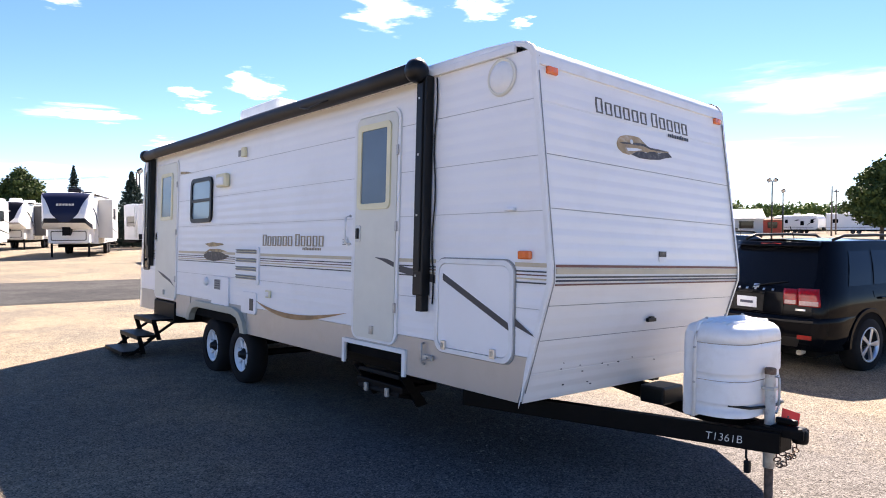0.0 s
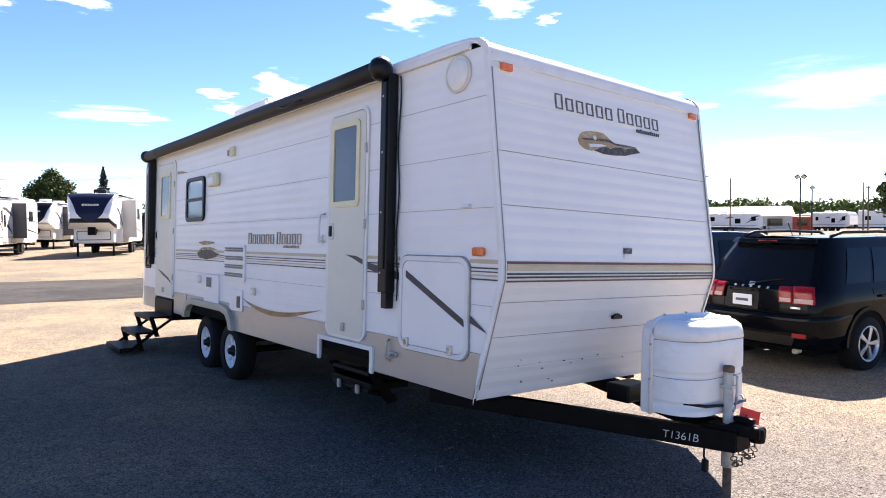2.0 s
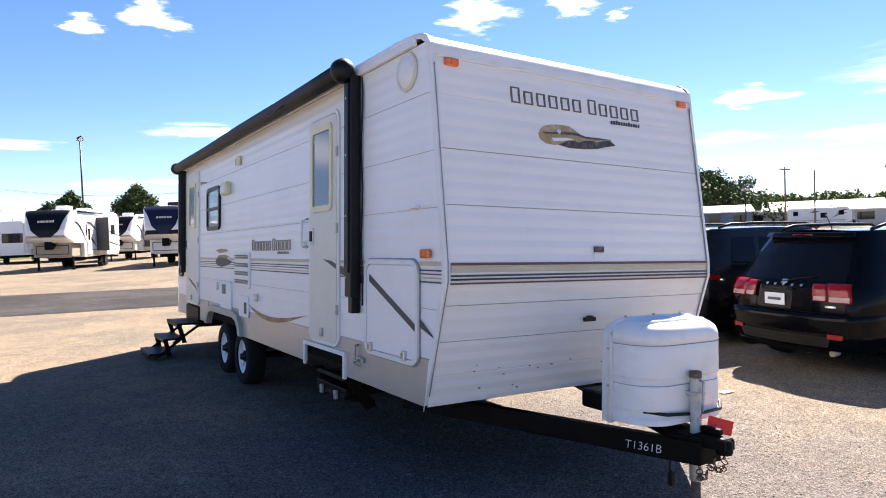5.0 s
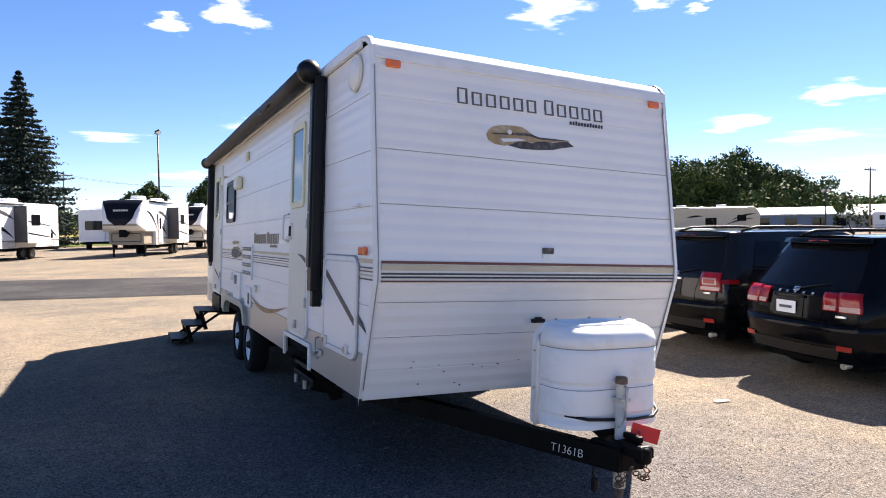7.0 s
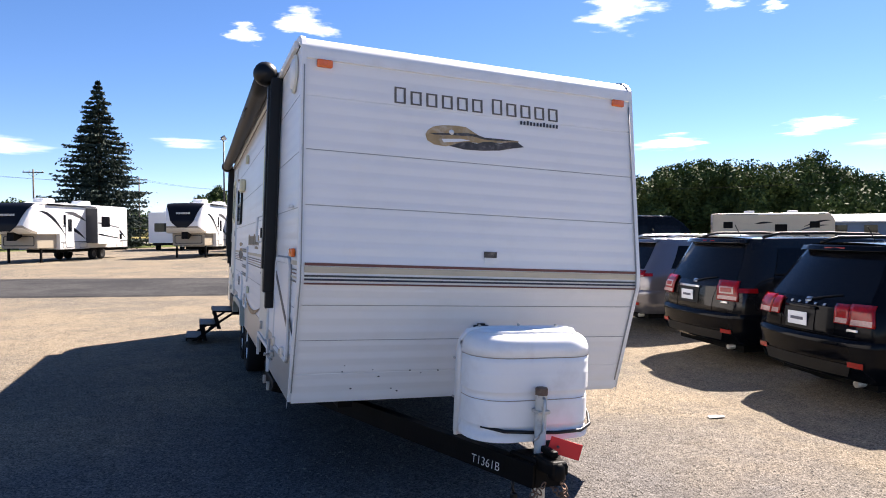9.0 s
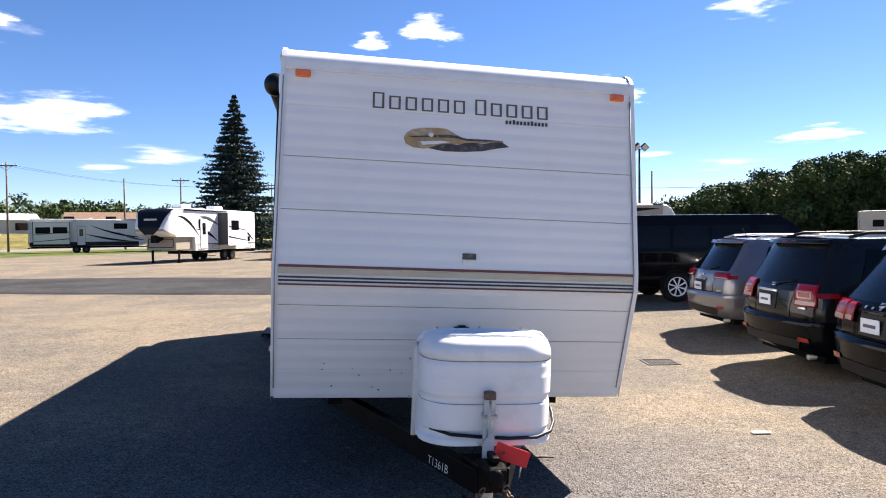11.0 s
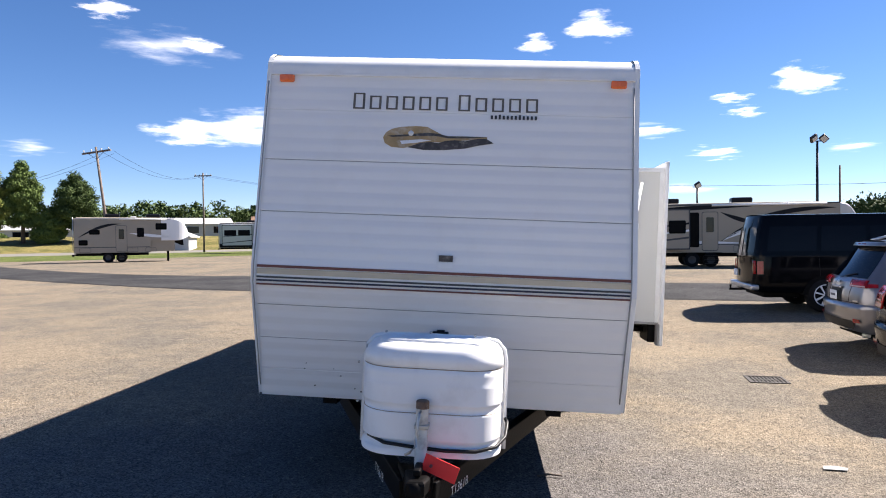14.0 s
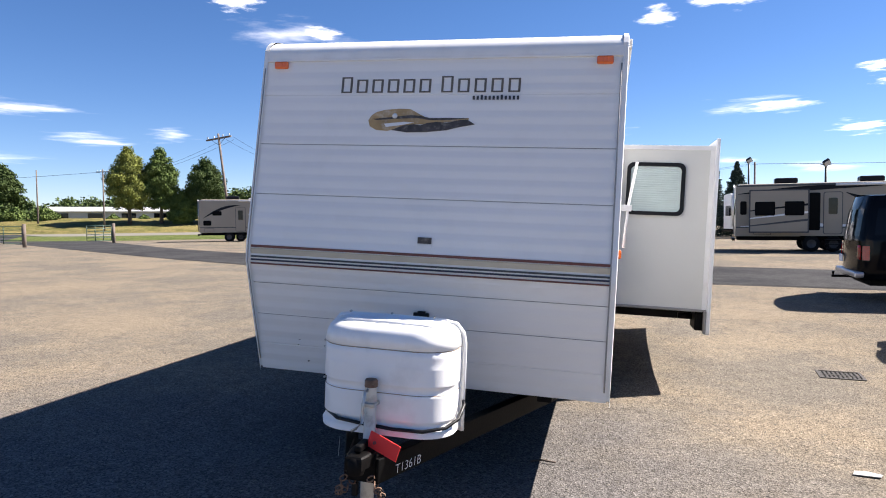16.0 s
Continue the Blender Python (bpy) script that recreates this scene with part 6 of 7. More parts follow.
rv(rv_pose(-11.4, 37.6, 24), "fifth_wheel_trailer", "white fifth wheel trailer with a black nose and tan storage bay", 10.0, 3.42, True, "rvwhite", "rvwhite", "rvgrey",
   ((-1, 5.3, 7.6, 1.05, 3.2, 0.75),), (3.3,), WIN, {"mask": "rvdark", "swoosh": SW_B, "storage": "rvtan", "slide_front": "char", "ac": "rvwhite"})
rv(rv_pose(0.5, 70.0, 190), "travel_trailer", "white travel trailer seen from behind with a spare wheel", 8.5, 3.55, False, "rvwhite", None, "rvgrey",
   ((1, 4.5, 7.2, 0.9, 2.9, 0.7),), (2.0,), ((2.9, 3.6, 1.8, 2.5),), {"swoosh": SW_B[:2], "ac": "rvwhite"})
rv(rv_pose(-3.4, 70.5, 188), "travel_trailer", "white travel trailer seen from behind with a spare wheel", 8.5, 3.55, False, "rvwhite", None, "rvgrey",
   ((1, 4.5, 7.2, 0.9, 2.9, 0.7),), (2.0,), ((2.9, 3.6, 1.8, 2.5),), {"swoosh": SW_B[:2], "ac": "rvwhite"})
rv(rv_pose(2.6, 55.5, 22), "fifth_wheel_trailer", "white fifth wheel trailer with dark slide-outs", 10.5, 3.7, True, "rvwhite", "rvwhite", "rvgrey",
   ((-1, 3.2, 5.6, 1.05, 3.4, 0.8), (-1, 7.2, 9.6, 1.05, 3.4, 0.8)), (6.1,), WIN, {"mask": "rvdark", "swoosh": SW_B, "slide_front": "char", "ac": "rvwhite"})
rv(rv_pose(-20.6, 73.0, 252), "travel_trailer", "light grey travel trailer with black rear windows and dark swooshes", 11.0, 3.55, False, "rvgrey", None, "rvdark",
   ((1, 7.4, 10.6, 0.95, 3.2, 0.7),), (6.0,), ((2.0, 3.3, 2.5, 3.1),), {"door_side": 1, "slide_trim": "rvdark", "slide_front": "rvdark", "roof_strip": "rvdark", "slide_windows": ((7.6, 8.9), (9.1, 10.4)), "swoosh": ((0.5, 1.6, 5.5, 2.9, "rvdark"), (1.5, 1.2, 6.0, 2.0, "rvdark"), (0.3, 1.3, 3.0, 2.2, "char"))})
rv(rv_pose(-23.9, 46.6, 241), "fifth_wheel_trailer", "tan fifth wheel trailer with a white nose parked by the drive", 7.9, 3.38, True, "rvtan", "rvwhite", "rvtan",
   (), (4.4,), ((3.2, 3.7, 1.9, 2.6), (1.6, 2.4, 2.45, 2.95), (6.2, 6.9, 2.1, 2.45), (7.0, 7.6, 1.3, 1.7)), {"door_side": 1, "cap_len": 2.0, "swoosh": ((1.2, 1.9, 4.2, 2.2, "rvwhite"), (4.8, 2.9, 7.6, 1.9, "rvdark")), "storage": "rvtan"})
rv(rv_pose(18.3, 29.9, 278), "fifth_wheel_trailer", "tan fifth wheel trailer with brown swooshes and open slide-outs", 11.0, 3.22, True, "rvtan", "rvgrey", "rvtan",
   ((1, 8.0, 10.4, 0.95, 2.85, 0.65),), (6.55,), ((2.4, 3.4, 2.0, 2.5), (7.42, 7.92, 1.0, 2.75), (10.52, 10.8, 1.75, 2.4), (4.2, 5.2, 1.9, 2.5)), {"axle": 7.3, "acs": (5.2, 8.75), "slide_windows": ((9.35, 10.2), (8.15, 8.95)), "door_side": 1, "cap_len": 1.0, "slide_trim": "char", "slide_front": "rvdark", "slide_swoosh": ("char", "rvwhite", "rvdark"), "roof_strip": "char", "swoosh": ((1.2, 2.9, 5.0, 2.4, "rvdark"), (2.9, 2.6, 6.4, 1.3, "rvdark"), (0.8, 1.9, 4.4, 2.1, "rvwhite"), (5.0, 3.02, 10.9, 2.75, "rvdark"), (5.2, 1.2, 10.8, 1.2, "rvwhite"), (4.6, 2.2, 6.4, 2.75, "rvdark"), (4.5, 1.9, 6.3, 1.35, "rvwhite")), "storage": "rvtan"})
rv(rv_pose(19.5, 53.5, 262), "travel_trailer", "white travel trailer with dark swooshes", 9.0, 3.5, False, "rvwhite", None, "rvdark", (), (5.0,), ((2.0, 3.2, 2.0, 2.7), (6.6, 7.8, 2.0, 2.7)), {"swoosh": SW_B[:2]})
for x, y, az, mk, sw, long_, high in ((62.2, 47.1, 308, "rvcream", "rvdark", 12.0, 3.5), (102.8, 48.2, 332, "rvwhite", "char", 8.6, 3.15), (131.2, 48.9, 25, "rvgrey", "rvdark", 7.5, 3.2), (125.9, 43.0, 12, "rvwhite", "rvblue", 7.0, 3.4), (125.4, 31.0, 343, "rvwhite", "rvblue", 10.5, 3.6)):
    rv(rv_pose(x, y, az), "travel_trailer", "cream travel trailer in the far row of the lot" if mk == "rvcream" else "pale travel trailer in the far row of the lot", long_, high, False, mk, None, mk, (), (long_ * 0.25, long_ * 0.68),
       ((long_ * 0.12, long_ * 0.20, 1.9, 2.6), (long_ * 0.38, long_ * 0.48, 1.5, 2.3), (long_ * 0.83, long_ * 0.91, 1.9, 2.6)), {"swoosh": ((0.4, 2.7, long_ * 0.25, 2.0, sw), (0.6, 2.2, long_ * 0.3, 1.5, "char"), (long_ * 0.5, 2.5, long_ * 0.65, 2.35, sw)), "ac": "rvwhite", "roof_strip": "char" if mk == "rvcream" else "rvgrey"})


# ---- trees ----
def leaves(centres, radii, count, size, rng, flat=0.75):
    """Small leaf clumps scattered through soft blobs: vertices and faces."""
    c = np.array(centres)
    r = np.array(radii)
    pick = rng.choice(len(c), count, p=(r ** 2) / (r ** 2).sum())
    d = rng.normal(size=(count, 3))
    d /= np.linalg.norm(d, axis=1)[:, None]
    rad = r[pick] * (0.35 + 0.9 * rng.random(count) ** 0.8)
    p = c[pick] + d * rad[:, None] * np.array((1, 1, flat))
    a = rng.normal(size=(count, 3))
    a /= np.linalg.norm(a, axis=1)[:, None]
    b = np.cross(a, d + 0.35 * rng.normal(size=(count, 3)))
    b /= np.linalg.norm(b, axis=1)[:, None] + 1e-9
    s = size * (0.6 + 0.8 * rng.random(count))
    a, b = a * s[:, None], b * s[:, None] * 0.75
    v = np.stack((p - a, p - b * 0.8, p + a, p + b), 1).reshape(-1, 3)
    return v


def leaf_object(name, v, material, parent=None, kind=""):
    me = bpy.data.meshes.new(name)
    n = len(v) // 4
    me.from_pydata([tuple(q) for q in v], [], [(4 * i, 4 * i + 1, 4 * i + 2, 4 * i + 3) for i in range(n)])
    me.materials.append(material)
    ob = new(name, me)
    if parent is not None:
        ob.parent = parent
    return ob


def broad_tree(x, y, z, height, radius, material, label, seed, leaf=0.24, count=8000, low=0.22):
    rng = np.random.default_rng(seed)
    t = thing("tree", Matrix.Translation((x, y, z)), label, "tree", "trees round the lot")
    tr = max(0.09, height * 0.018)
    part("trunk", tube([(0, 0, -0.2), (0.03, 0.02, height * 0.25), (0.0, 0.05, height * 0.55), (0.05, 0, height * 0.9)], [tr * 1.5, tr, tr * 0.6, tr * 0.15], 8), M["bark"], t)
    cen, rad = [], []
    for i in range(170):
        f = rng.random() ** 0.9
        zz = height * (low + (0.93 - low) * f)
        w = radius * (math.sin(math.pi * (0.20 + 0.30 * f / 0.35)) if f < 0.35 else 1 - 0.85 * ((f - 0.35) / 0.65) ** 1.9)
        ang = rng.random() * 6.283
        rr = w * rng.random() ** 0.5 * 0.85
        cen.append((rr * math.cos(ang), rr * math.sin(ang), zz))
        rad.append((0.07 * radius + 0.19 * w) * (0.7 + 0.6 * rng.random()))
        if i % 14 == 0:
            part("limb", tube([(0, 0, zz * 0.7), (rr * 0.5 * math.cos(ang), rr * 0.5 * math.sin(ang), zz * 0.88), cen[-1]], [tr * 0.45, tr * 0.3, tr * 0.1], 5), M["bark"], t)
    cen.append((0, 0, height * 0.93))
    rad.append(radius * 0.25)
    leaf_object("crown", leaves(cen, rad, count, leaf, rng), material, t)
    return t


def spruce_tree(x, y, z, height, radius, label, seed, count=9000):
    rng = np.random.default_rng(seed)
    t = thing("spruce_tree", Matrix.Translation((x, y, z)), label, "tree", "trees round the lot")
    part("trunk", tube([(0, 0, -0.2), (0, 0, height * 0.5), (0, 0, height)], [height * 0.014, height * 0.009, 0.02], 8), M["bark"], t)
    vs = []
    tiers = 34
    for i in range(tiers):
        f = (i + 0.5) / tiers
        zc = height * (0.05 + 0.95 * f)
        rr = radius * (1 - f) ** 0.9 * (0.82 + 0.3 * rng.random()) + 0.05
        n = max(5, int(15 * (1 - f) + 4))
        for k in range(n):
            ang = 6.283 * (k + rng.random()) / n
            ln = rr * (0.7 + 0.42 * rng.random())
            m = max(6, int(count / tiers / n * (1.6 - 1.2 * f)))
            q = rng.random(m) ** 0.6
            px = ln * q * math.cos(ang)
            py = ln * q * math.sin(ang)
            pz = zc - 0.32 * ln * q + 0.18 * ln * q ** 3 + rng.normal(size=m) * 0.06
            p = np.stack((px + rng.normal(size=m) * 0.10 * ln, py + rng.normal(size=m) * 0.10 * ln, pz), 1)
            a = np.stack((np.full(m, math.cos(ang)), np.full(m, math.sin(ang)), -0.35 + 0.5 * rng.normal(size=m)), 1) + 0.5 * rng.normal(size=(m, 3))
            a /= np.linalg.norm(a, axis=1)[:, None]
            b = np.cross(a, rng.normal(size=(m, 3)))
            b /= np.linalg.norm(b, axis=1)[:, None] + 1e-9
            s = (0.09 + 0.10 * rng.random(m)) * (height / 18) ** 0.5
            a, b = a * s[:, None] * 1.3, b * s[:, None] * 0.6
            vs.append(np.stack((p - a, p - b, p + a, p + b), 1).reshape(-1, 3))
    leaf_object("crown", np.concatenate(vs), M["spruce"], t)
    return t


spruce_tree(-11.6, 77.0, 0, 18.4, 6.0, "tall dark blue-green spruce at the edge of the lot", 1, 42000)
spruce_tree(17.9, 108.5, 0, 11.0, 2.2, "small dark spruce behind the lot", 2, 12000)
spruce_tree(12.0, 57.0, 0, 6.4, 2.2, "small dark spruce behind the lot", 3, 12000)
broad_tree(9.2, 95.4, 0, 9.4, 3.6, M["leafdark"], "dark rounded tree behind the parked trailers", 11, 0.17, 18000)
broad_tree(1.5, 100, 0, 8.8, 3.0, M["leafdark"], "dark rounded tree behind the parked trailers", 12, 0.17, 18000)
broad_tree(-1.0, 96, 0, 7.0, 3.0, M["leafdark"], "dark rounded tree behind the parked trailers", 13, 0.17, 18000)
broad_tree(-72.8, 85.2, 1.1, 12.9, 3.4, M["leafyellow"], "tall yellow-green tree on the grass bank", 14, 0.115, 52000)
broad_tree(-69.2, 88.2, 1.1, 12.9, 3.1, M["leaf"], "tall green tree on the grass bank", 15, 0.115, 52000)
broad_tree(-66.6, 90.0, 1.1, 5.6, 2.4, M["leaf"], "low green tree on the grass bank", 16, 0.13, 20000, 0.05)
broad_tree(-63.6, 92.2, 1.1, 11.3, 3.7, M["leafdark"], "tall dark green tree on the grass bank", 17, 0.115, 52000)
broad_tree(-97, 84.5, 1.1, 10.6, 3.4, M["leafdark"], "dark tree beyond the field", 18, 0.18, 20000)
for k, (x, y, hh) in enumerate(((-96, 80, 3.4), (-92, 82, 2.8), (-87.8, 83.8, 3.0), (-80, 90, 1.6), (-75.5, 92, 1.5), (-71, 94, 1.5))):
    broad_tree(x, y, 1.3, hh, hh * 0.75, M["leaf"], "low green shrub at the field's edge", 30 + k, 0.16, 5000, 0.05)
broad_tree(72.0, 18.6, 0, 8.4, 3.4, M["leafdark"], "dark green tree beyond the car park", 19, 0.20, 16000)


def woods(name, pts, material, label, seed, size=0.8, per=420):
    """Far woods: many crowns in one mesh. pts: x, y, height of each crown's top, radius."""
    rng = np.random.default_rng(seed)
    vs = []
    for x, y, hh, r in pts:
        cen = [(x + rng.normal() * r * 0.45, y + rng.normal() * r * 0.45, hh * (0.06 + 0.80 * rng.random())) for _ in range(9)] + [(x, y, hh - 0.35 * r)]
        vs.append(leaves(cen, [r * 0.42] * 10, per, size, rng, 0.85))
    ob = leaf_object(name, np.concatenate(vs), material)
    return tagged(ob, label, "woods", kind="stuff")


def along(az0, az1, dist, n, tops, seed, r):
    rg = random.Random(seed)
    out = []
    for i in range(n):
        f = i / (n - 1)
        az = az0 + (az1 - az0) * f + rg.uniform(-0.4, 0.4)
        d = dist * rg.uniform(0.93, 1.12)
        top = Shell.pick(tops, az) * d * rg.uniform(0.68, 1.08)
        out.append((d * math.sin(radians(az)), d * math.cos(radians(az)) - 4, 1.6 + top, r * rg.uniform(0.7, 1.3)))
    return out


woods("woods_east", along(27, 56, 135, 90, [(27, 0.030), (31, 0.055), (35, 0.078), (40, 0.098), (46, 0.092), (50, 0.102), (53, 0.072), (56, 0.040)], 3, 4.6), M["leafdark"], "dark green wooded rise behind the car park", 41, 0.29, 2600)
woods("woods_far", along(-62, -6, 210, 90, [(-62, 0.030), (-45, 0.030), (-36, 0.036), (-26, 0.058), (-18, 0.046), (-6, 0.036)], 4, 5.6), M["leafdark"], "distant dark tree line", 42, 0.45, 1100)
woods("woods_back", along(-6, 30, 190, 50, [(-6, 0.026), (10, 0.022), (22, 0.022), (30, 0.030)], 5, 4.6), M["leafdark"], "distant dark tree line", 43, 0.45, 900)
woods("woods_side", along(56, 92, 190, 60, [(56, 0.034), (66, 0.029), (80, 0.032), (92, 0.03)], 6, 4.6), M["leaf"], "distant green tree line", 44, 0.42, 1100)


# ---- poles, lamps, wires ----
def utility_pole(x, y, h, lean=0.0, arm=True):
    p = thing("utility_pole", Matrix.Translation((x, y, 0)) @ Matrix.Rotation(radians(lean), 4, "Y"), "weathered wooden utility pole with a cross arm", "utility pole", "utility poles")
    part("post", tube([(0, 0, -0.3), (0, 0, h)], [0.13, 0.085], 10), M["pole"], p)
    if arm:
        part("cross_arm", box(-1.15, 1.15, -0.06, 0.06, h - 0.45, h - 0.32), M["pole"], p)
        for u in (-1.0, -0.4, 0.4, 1.0):
            part("insulator", lathe([(0.0, h - 0.12), (0.04, h - 0.14), (0.05, h - 0.24), (0.02, h - 0.32)], "z", 8, (u, 0, 0)), M["rvgrey"], p)
        part("brace", tube([(-0.7, -0.07, h - 0.40), (0, -0.1, h - 0.95), (0.7, -0.07, h - 0.40)], 0.02, 5), M["polemetal"], p)
    return p


def flood_lamp(x, y, h, turn=0.0, heads=2):
    p = thing("lot_lamp", Matrix.Translation((x, y, 0)) @ Matrix.Rotation(radians(turn), 4, "Z"), "tall dark pole with floodlights over the lot", "lamp post", "lot lamps")
    part("post", tube([(0, 0, -0.2), (0, 0, h)], [0.11, 0.07], 10), M["polemetal"], p)
    for k in range(heads):
        u = (-0.35, 0.35)[k] if heads == 2 else 0
        hd = part("lamp_head", moved(box(-0.24, 0.24, -0.10, 0.10, -0.22, 0.22, 0.03), Matrix.Translation((u, -0.15, h + 0.12)) @ Matrix.Rotation(radians(-35 if k == 0 else 40), 4, "Y") @ Matrix.Rotation(radians(35), 4, "X")), M["polemetal"], p)
        part("lamp_glass", moved(box(-0.19, 0.19, -0.115, -0.10, -0.17, 0.17), Matrix.Translation((u, -0.15, h + 0.12)) @ Matrix.Rotation(radians(-35 if k == 0 else 40), 4, "Y") @ Matrix.Rotation(radians(35), 4, "X")), M["rvgrey"], hd)
    part("bracket", tube([(-0.35, 0, h - 0.02), (0.35, 0, h - 0.02)], 0.035, 6), M["polemetal"], p)
    return p


utility_pole(-28.75, 44.0, 8.9, -7.0)
utility_pole(-36.5, 77.3, 10.2)
utility_pole(-26.0, 84.0, 9.0, 0, False)
utility_pole(-20.5, 90.0, 9.6)
utility_pole(-9.6, 104.0, 10.0)
utility_pole(-71.6, 78.4, 9.5)
utility_pole(-84.9, 79.6, 9.8, 0, False)
utility_pole(15.9, 69.5, 7.3, 0, False)
flood_lamp(16.5, 48.8, 5.4, 0, 1)
utility_pole(36, 66, 8.6, 0, False)
utility_pole(83, 47, 8.6)
utility_pole(93.5, 48.7, 8.5, 0, False)
utility_pole(100, 32.7, 7.2, 0, False)
utility_pole(114.3, 36.9, 7.4)
flood_lamp(21.3, 39.8, 7.6, 10)
flood_lamp(1.1, 68.5, 11.4, 0, 1)
flood_lamp(13.5, 60.0, 6.6, 0, 1)
flood_lamp(75.7, 30.9, 6.8, -60)
flood_lamp(84, 33, 5.9, -60, 1)
flood_lamp(81, 51.5, 5.7, -60)
for a, b in (((-28.9, 44.0, 8.5), (-36.5, 77.3, 9.9)), ((-28.9, 44.0, 8.3), (-71.6, 78.4, 9.1)), ((-36.5, 77.3, 9.9), (-9.6, 104.0, 9.7)), ((-9.6, 104.0, 9.7), (15.9, 69.5, 7.1)), ((15.9, 69.5, 7.1), (83, 47, 8.3)), ((-71.6, 78.4, 9.1), (-150, 60, 8.4)), ((83, 47, 8.3), (114.3, 36.9, 7.1))):
    for off in (-0.5, 0.5):
        pts = [Vector(a).lerp(Vector(b), i / 10) - Vector((0, 0, 1.2 * 4 * (i / 10) * (1 - i / 10))) + Vector((off, 0, 0)) for i in range(11)]
        tagged(part("power_line", tube(pts, 0.011, 4), M["wire"]), "thin dark power line between the poles", "cable", "power lines")

# ---- far buildings ----
def gabled(x, y, w, d, h, rise, turn, wall, roof, label, openings=0, z=0.0):
    b = thing("far_building", Matrix.Translation((x, y, z)) @ Matrix.Rotation(radians(turn), 4, "Z"), label, "building", "far buildings")
    part("wall", box(-w / 2, w / 2, -d / 2, d / 2, 0, h), M[wall], b)
    part("roof", slab([(-d / 2 - 0.4, h - 0.05), (0, h + rise), (d / 2 + 0.4, h - 0.05), (d / 2 + 0.4, h - 0.22), (0, h + rise - 0.2), (-d / 2 - 0.4, h - 0.22)], "x", -w / 2 - 0.4, w / 2 + 0.4), M[roof], b)
    part("gable", slab([(-d / 2, h - 0.1), (0, h + rise - 0.15), (d / 2, h - 0.1)], "x", -w / 2 + 0.01, w / 2 - 0.01), M[wall], b)
    for k in range(openings):
        u = -w / 2 + w * (k + 0.5) / openings
        win = part("window", box(u - w * 0.22 / openings, u + w * 0.22 / openings, -d / 2 - 0.05, -d / 2 + 0.02, h * 0.35, h * 0.8), M["glass"], b)
    return b


gabled(-100, 128, 46, 10, 2.6, 1.0, 40, "shed", "shed", "long low white metal building beyond the field", 7, 1.5)
gabled(-70, 138, 22, 10, 3.2, 1.4, 30, "shed", "shed", "low white metal building beyond the field", 4, 2.0)
gabled(-38.3, 114, 10, 9, 3.0, 2.8, 14, "shed", "brick", "brown-roofed house behind the road", 3)
gabled(-49, 95, 4.6, 5, 2.2, 1.1, 100, "shed", "shed", "small white metal carport shed", 0)
gabled(-54.5, 94, 4.6, 5, 2.2, 1.1, 100, "shed", "shed", "small white metal carport shed", 0)
gabled(84.5, 63.5, 17, 12, 2.9, 1.0, -52, "bluewall", "roofmem", "low slate-blue building with a pale roof", 5)
gabled(115, 61.4, 22, 12, 2.9, 1.7, -61, "shed", "roofmem", "white-roofed building behind the car park", 4)
gabled(133, 57, 8, 8, 2.7, 0.3, -66, "redwall", "brick", "low red store building in the distance", 2)

# ---- gates, drain, litter, stones ----
def field_gate(x, y, turn, width):
    g = thing("field_gate", Matrix.Translation((x, y, 0)) @ Matrix.Rotation(radians(turn), 4, "Z"), "green tubular metal gate on a wooden post, open", "gate", "field gates")
    part("gate_post", tube([(0, 0, -0.2), (0, 0, 1.55)], 0.12, 10), M["pole"], g)
    for k in range(6):
        part("rail", tube([(-0.15, 0, 0.25 + 0.23 * k), (-width, 0, 0.25 + 0.23 * k)], 0.028, 6), M["greenpaint"], g)
    for k in range(4):
        u = -0.15 - (width - 0.15) * k / 3
        part("upright", tube([(u, 0, 0.25), (u, 0, 1.40)], 0.03, 6), M["greenpaint"], g)
    return g


field_gate(-35.6, 38.6, 60, 1.9)
field_gate(-36.4, 31.4, 8, 4.2)

dz = dip(3.9, 4.6)
dr = thing("storm_drain", Matrix.Translation((3.92, 4.60, dz)) @ Matrix.Rotation(radians(-8), 4, "Z") @ Matrix.Diagonal((0.66, 0.62, 0.6, 1)), "rusty cast iron storm drain grate in the gravel", "drain")
part("frame", ring(rounded(-0.36, 0.36, -0.34, 0.34, 0.02, 2), rounded(-0.31, 0.31, -0.29, 0.29, 0.015, 2), "z", 0.0, 0.022), M["iron"], dr)
for k in range(9):
    part("bar", box(-0.31 + 0.07 * k, -0.31 + 0.07 * k + 0.032, -0.29, 0.29, 0.002, 0.016), M["iron"], dr)
part("cross_bar", box(-0.31, 0.31, -0.02, 0.02, 0.0, 0.014), M["iron"], dr)
part("sump", box(-0.31, 0.31, -0.29, 0.29, -0.002, 0.006), M["under"], dr)

pp = slab([(-0.06, -0.02), (0.05, -0.035), (0.07, 0.0), (0.02, 0.035), (-0.04, 0.03)], "z", 0, 0.006)
for v in pp.verts:
    v.co.z += 0.008 * abs(v.co.x) / 0.13
pa = tagged(part("crumpled_paper", pp, M["paper"]), "flattened piece of white paper on the gravel", "litter")
pa.matrix_world = Matrix.Translation((2.99, 1.06, dip(2.99, 1.06) + 0.010)) @ Matrix.Diagonal((1.5, 1.5, 0.6, 1))
st = tagged(part("stick", tube([(-0.09, 0, 0), (0.0, 0.01, 0.008), (0.09, -0.005, 0.004)], 0.007, 6), M["bark"]), "short dark stick on the gravel", "stick")
st.matrix_world = Matrix.Translation((0.80, 0.62, dip(0.8, 0.62) + 0.012))


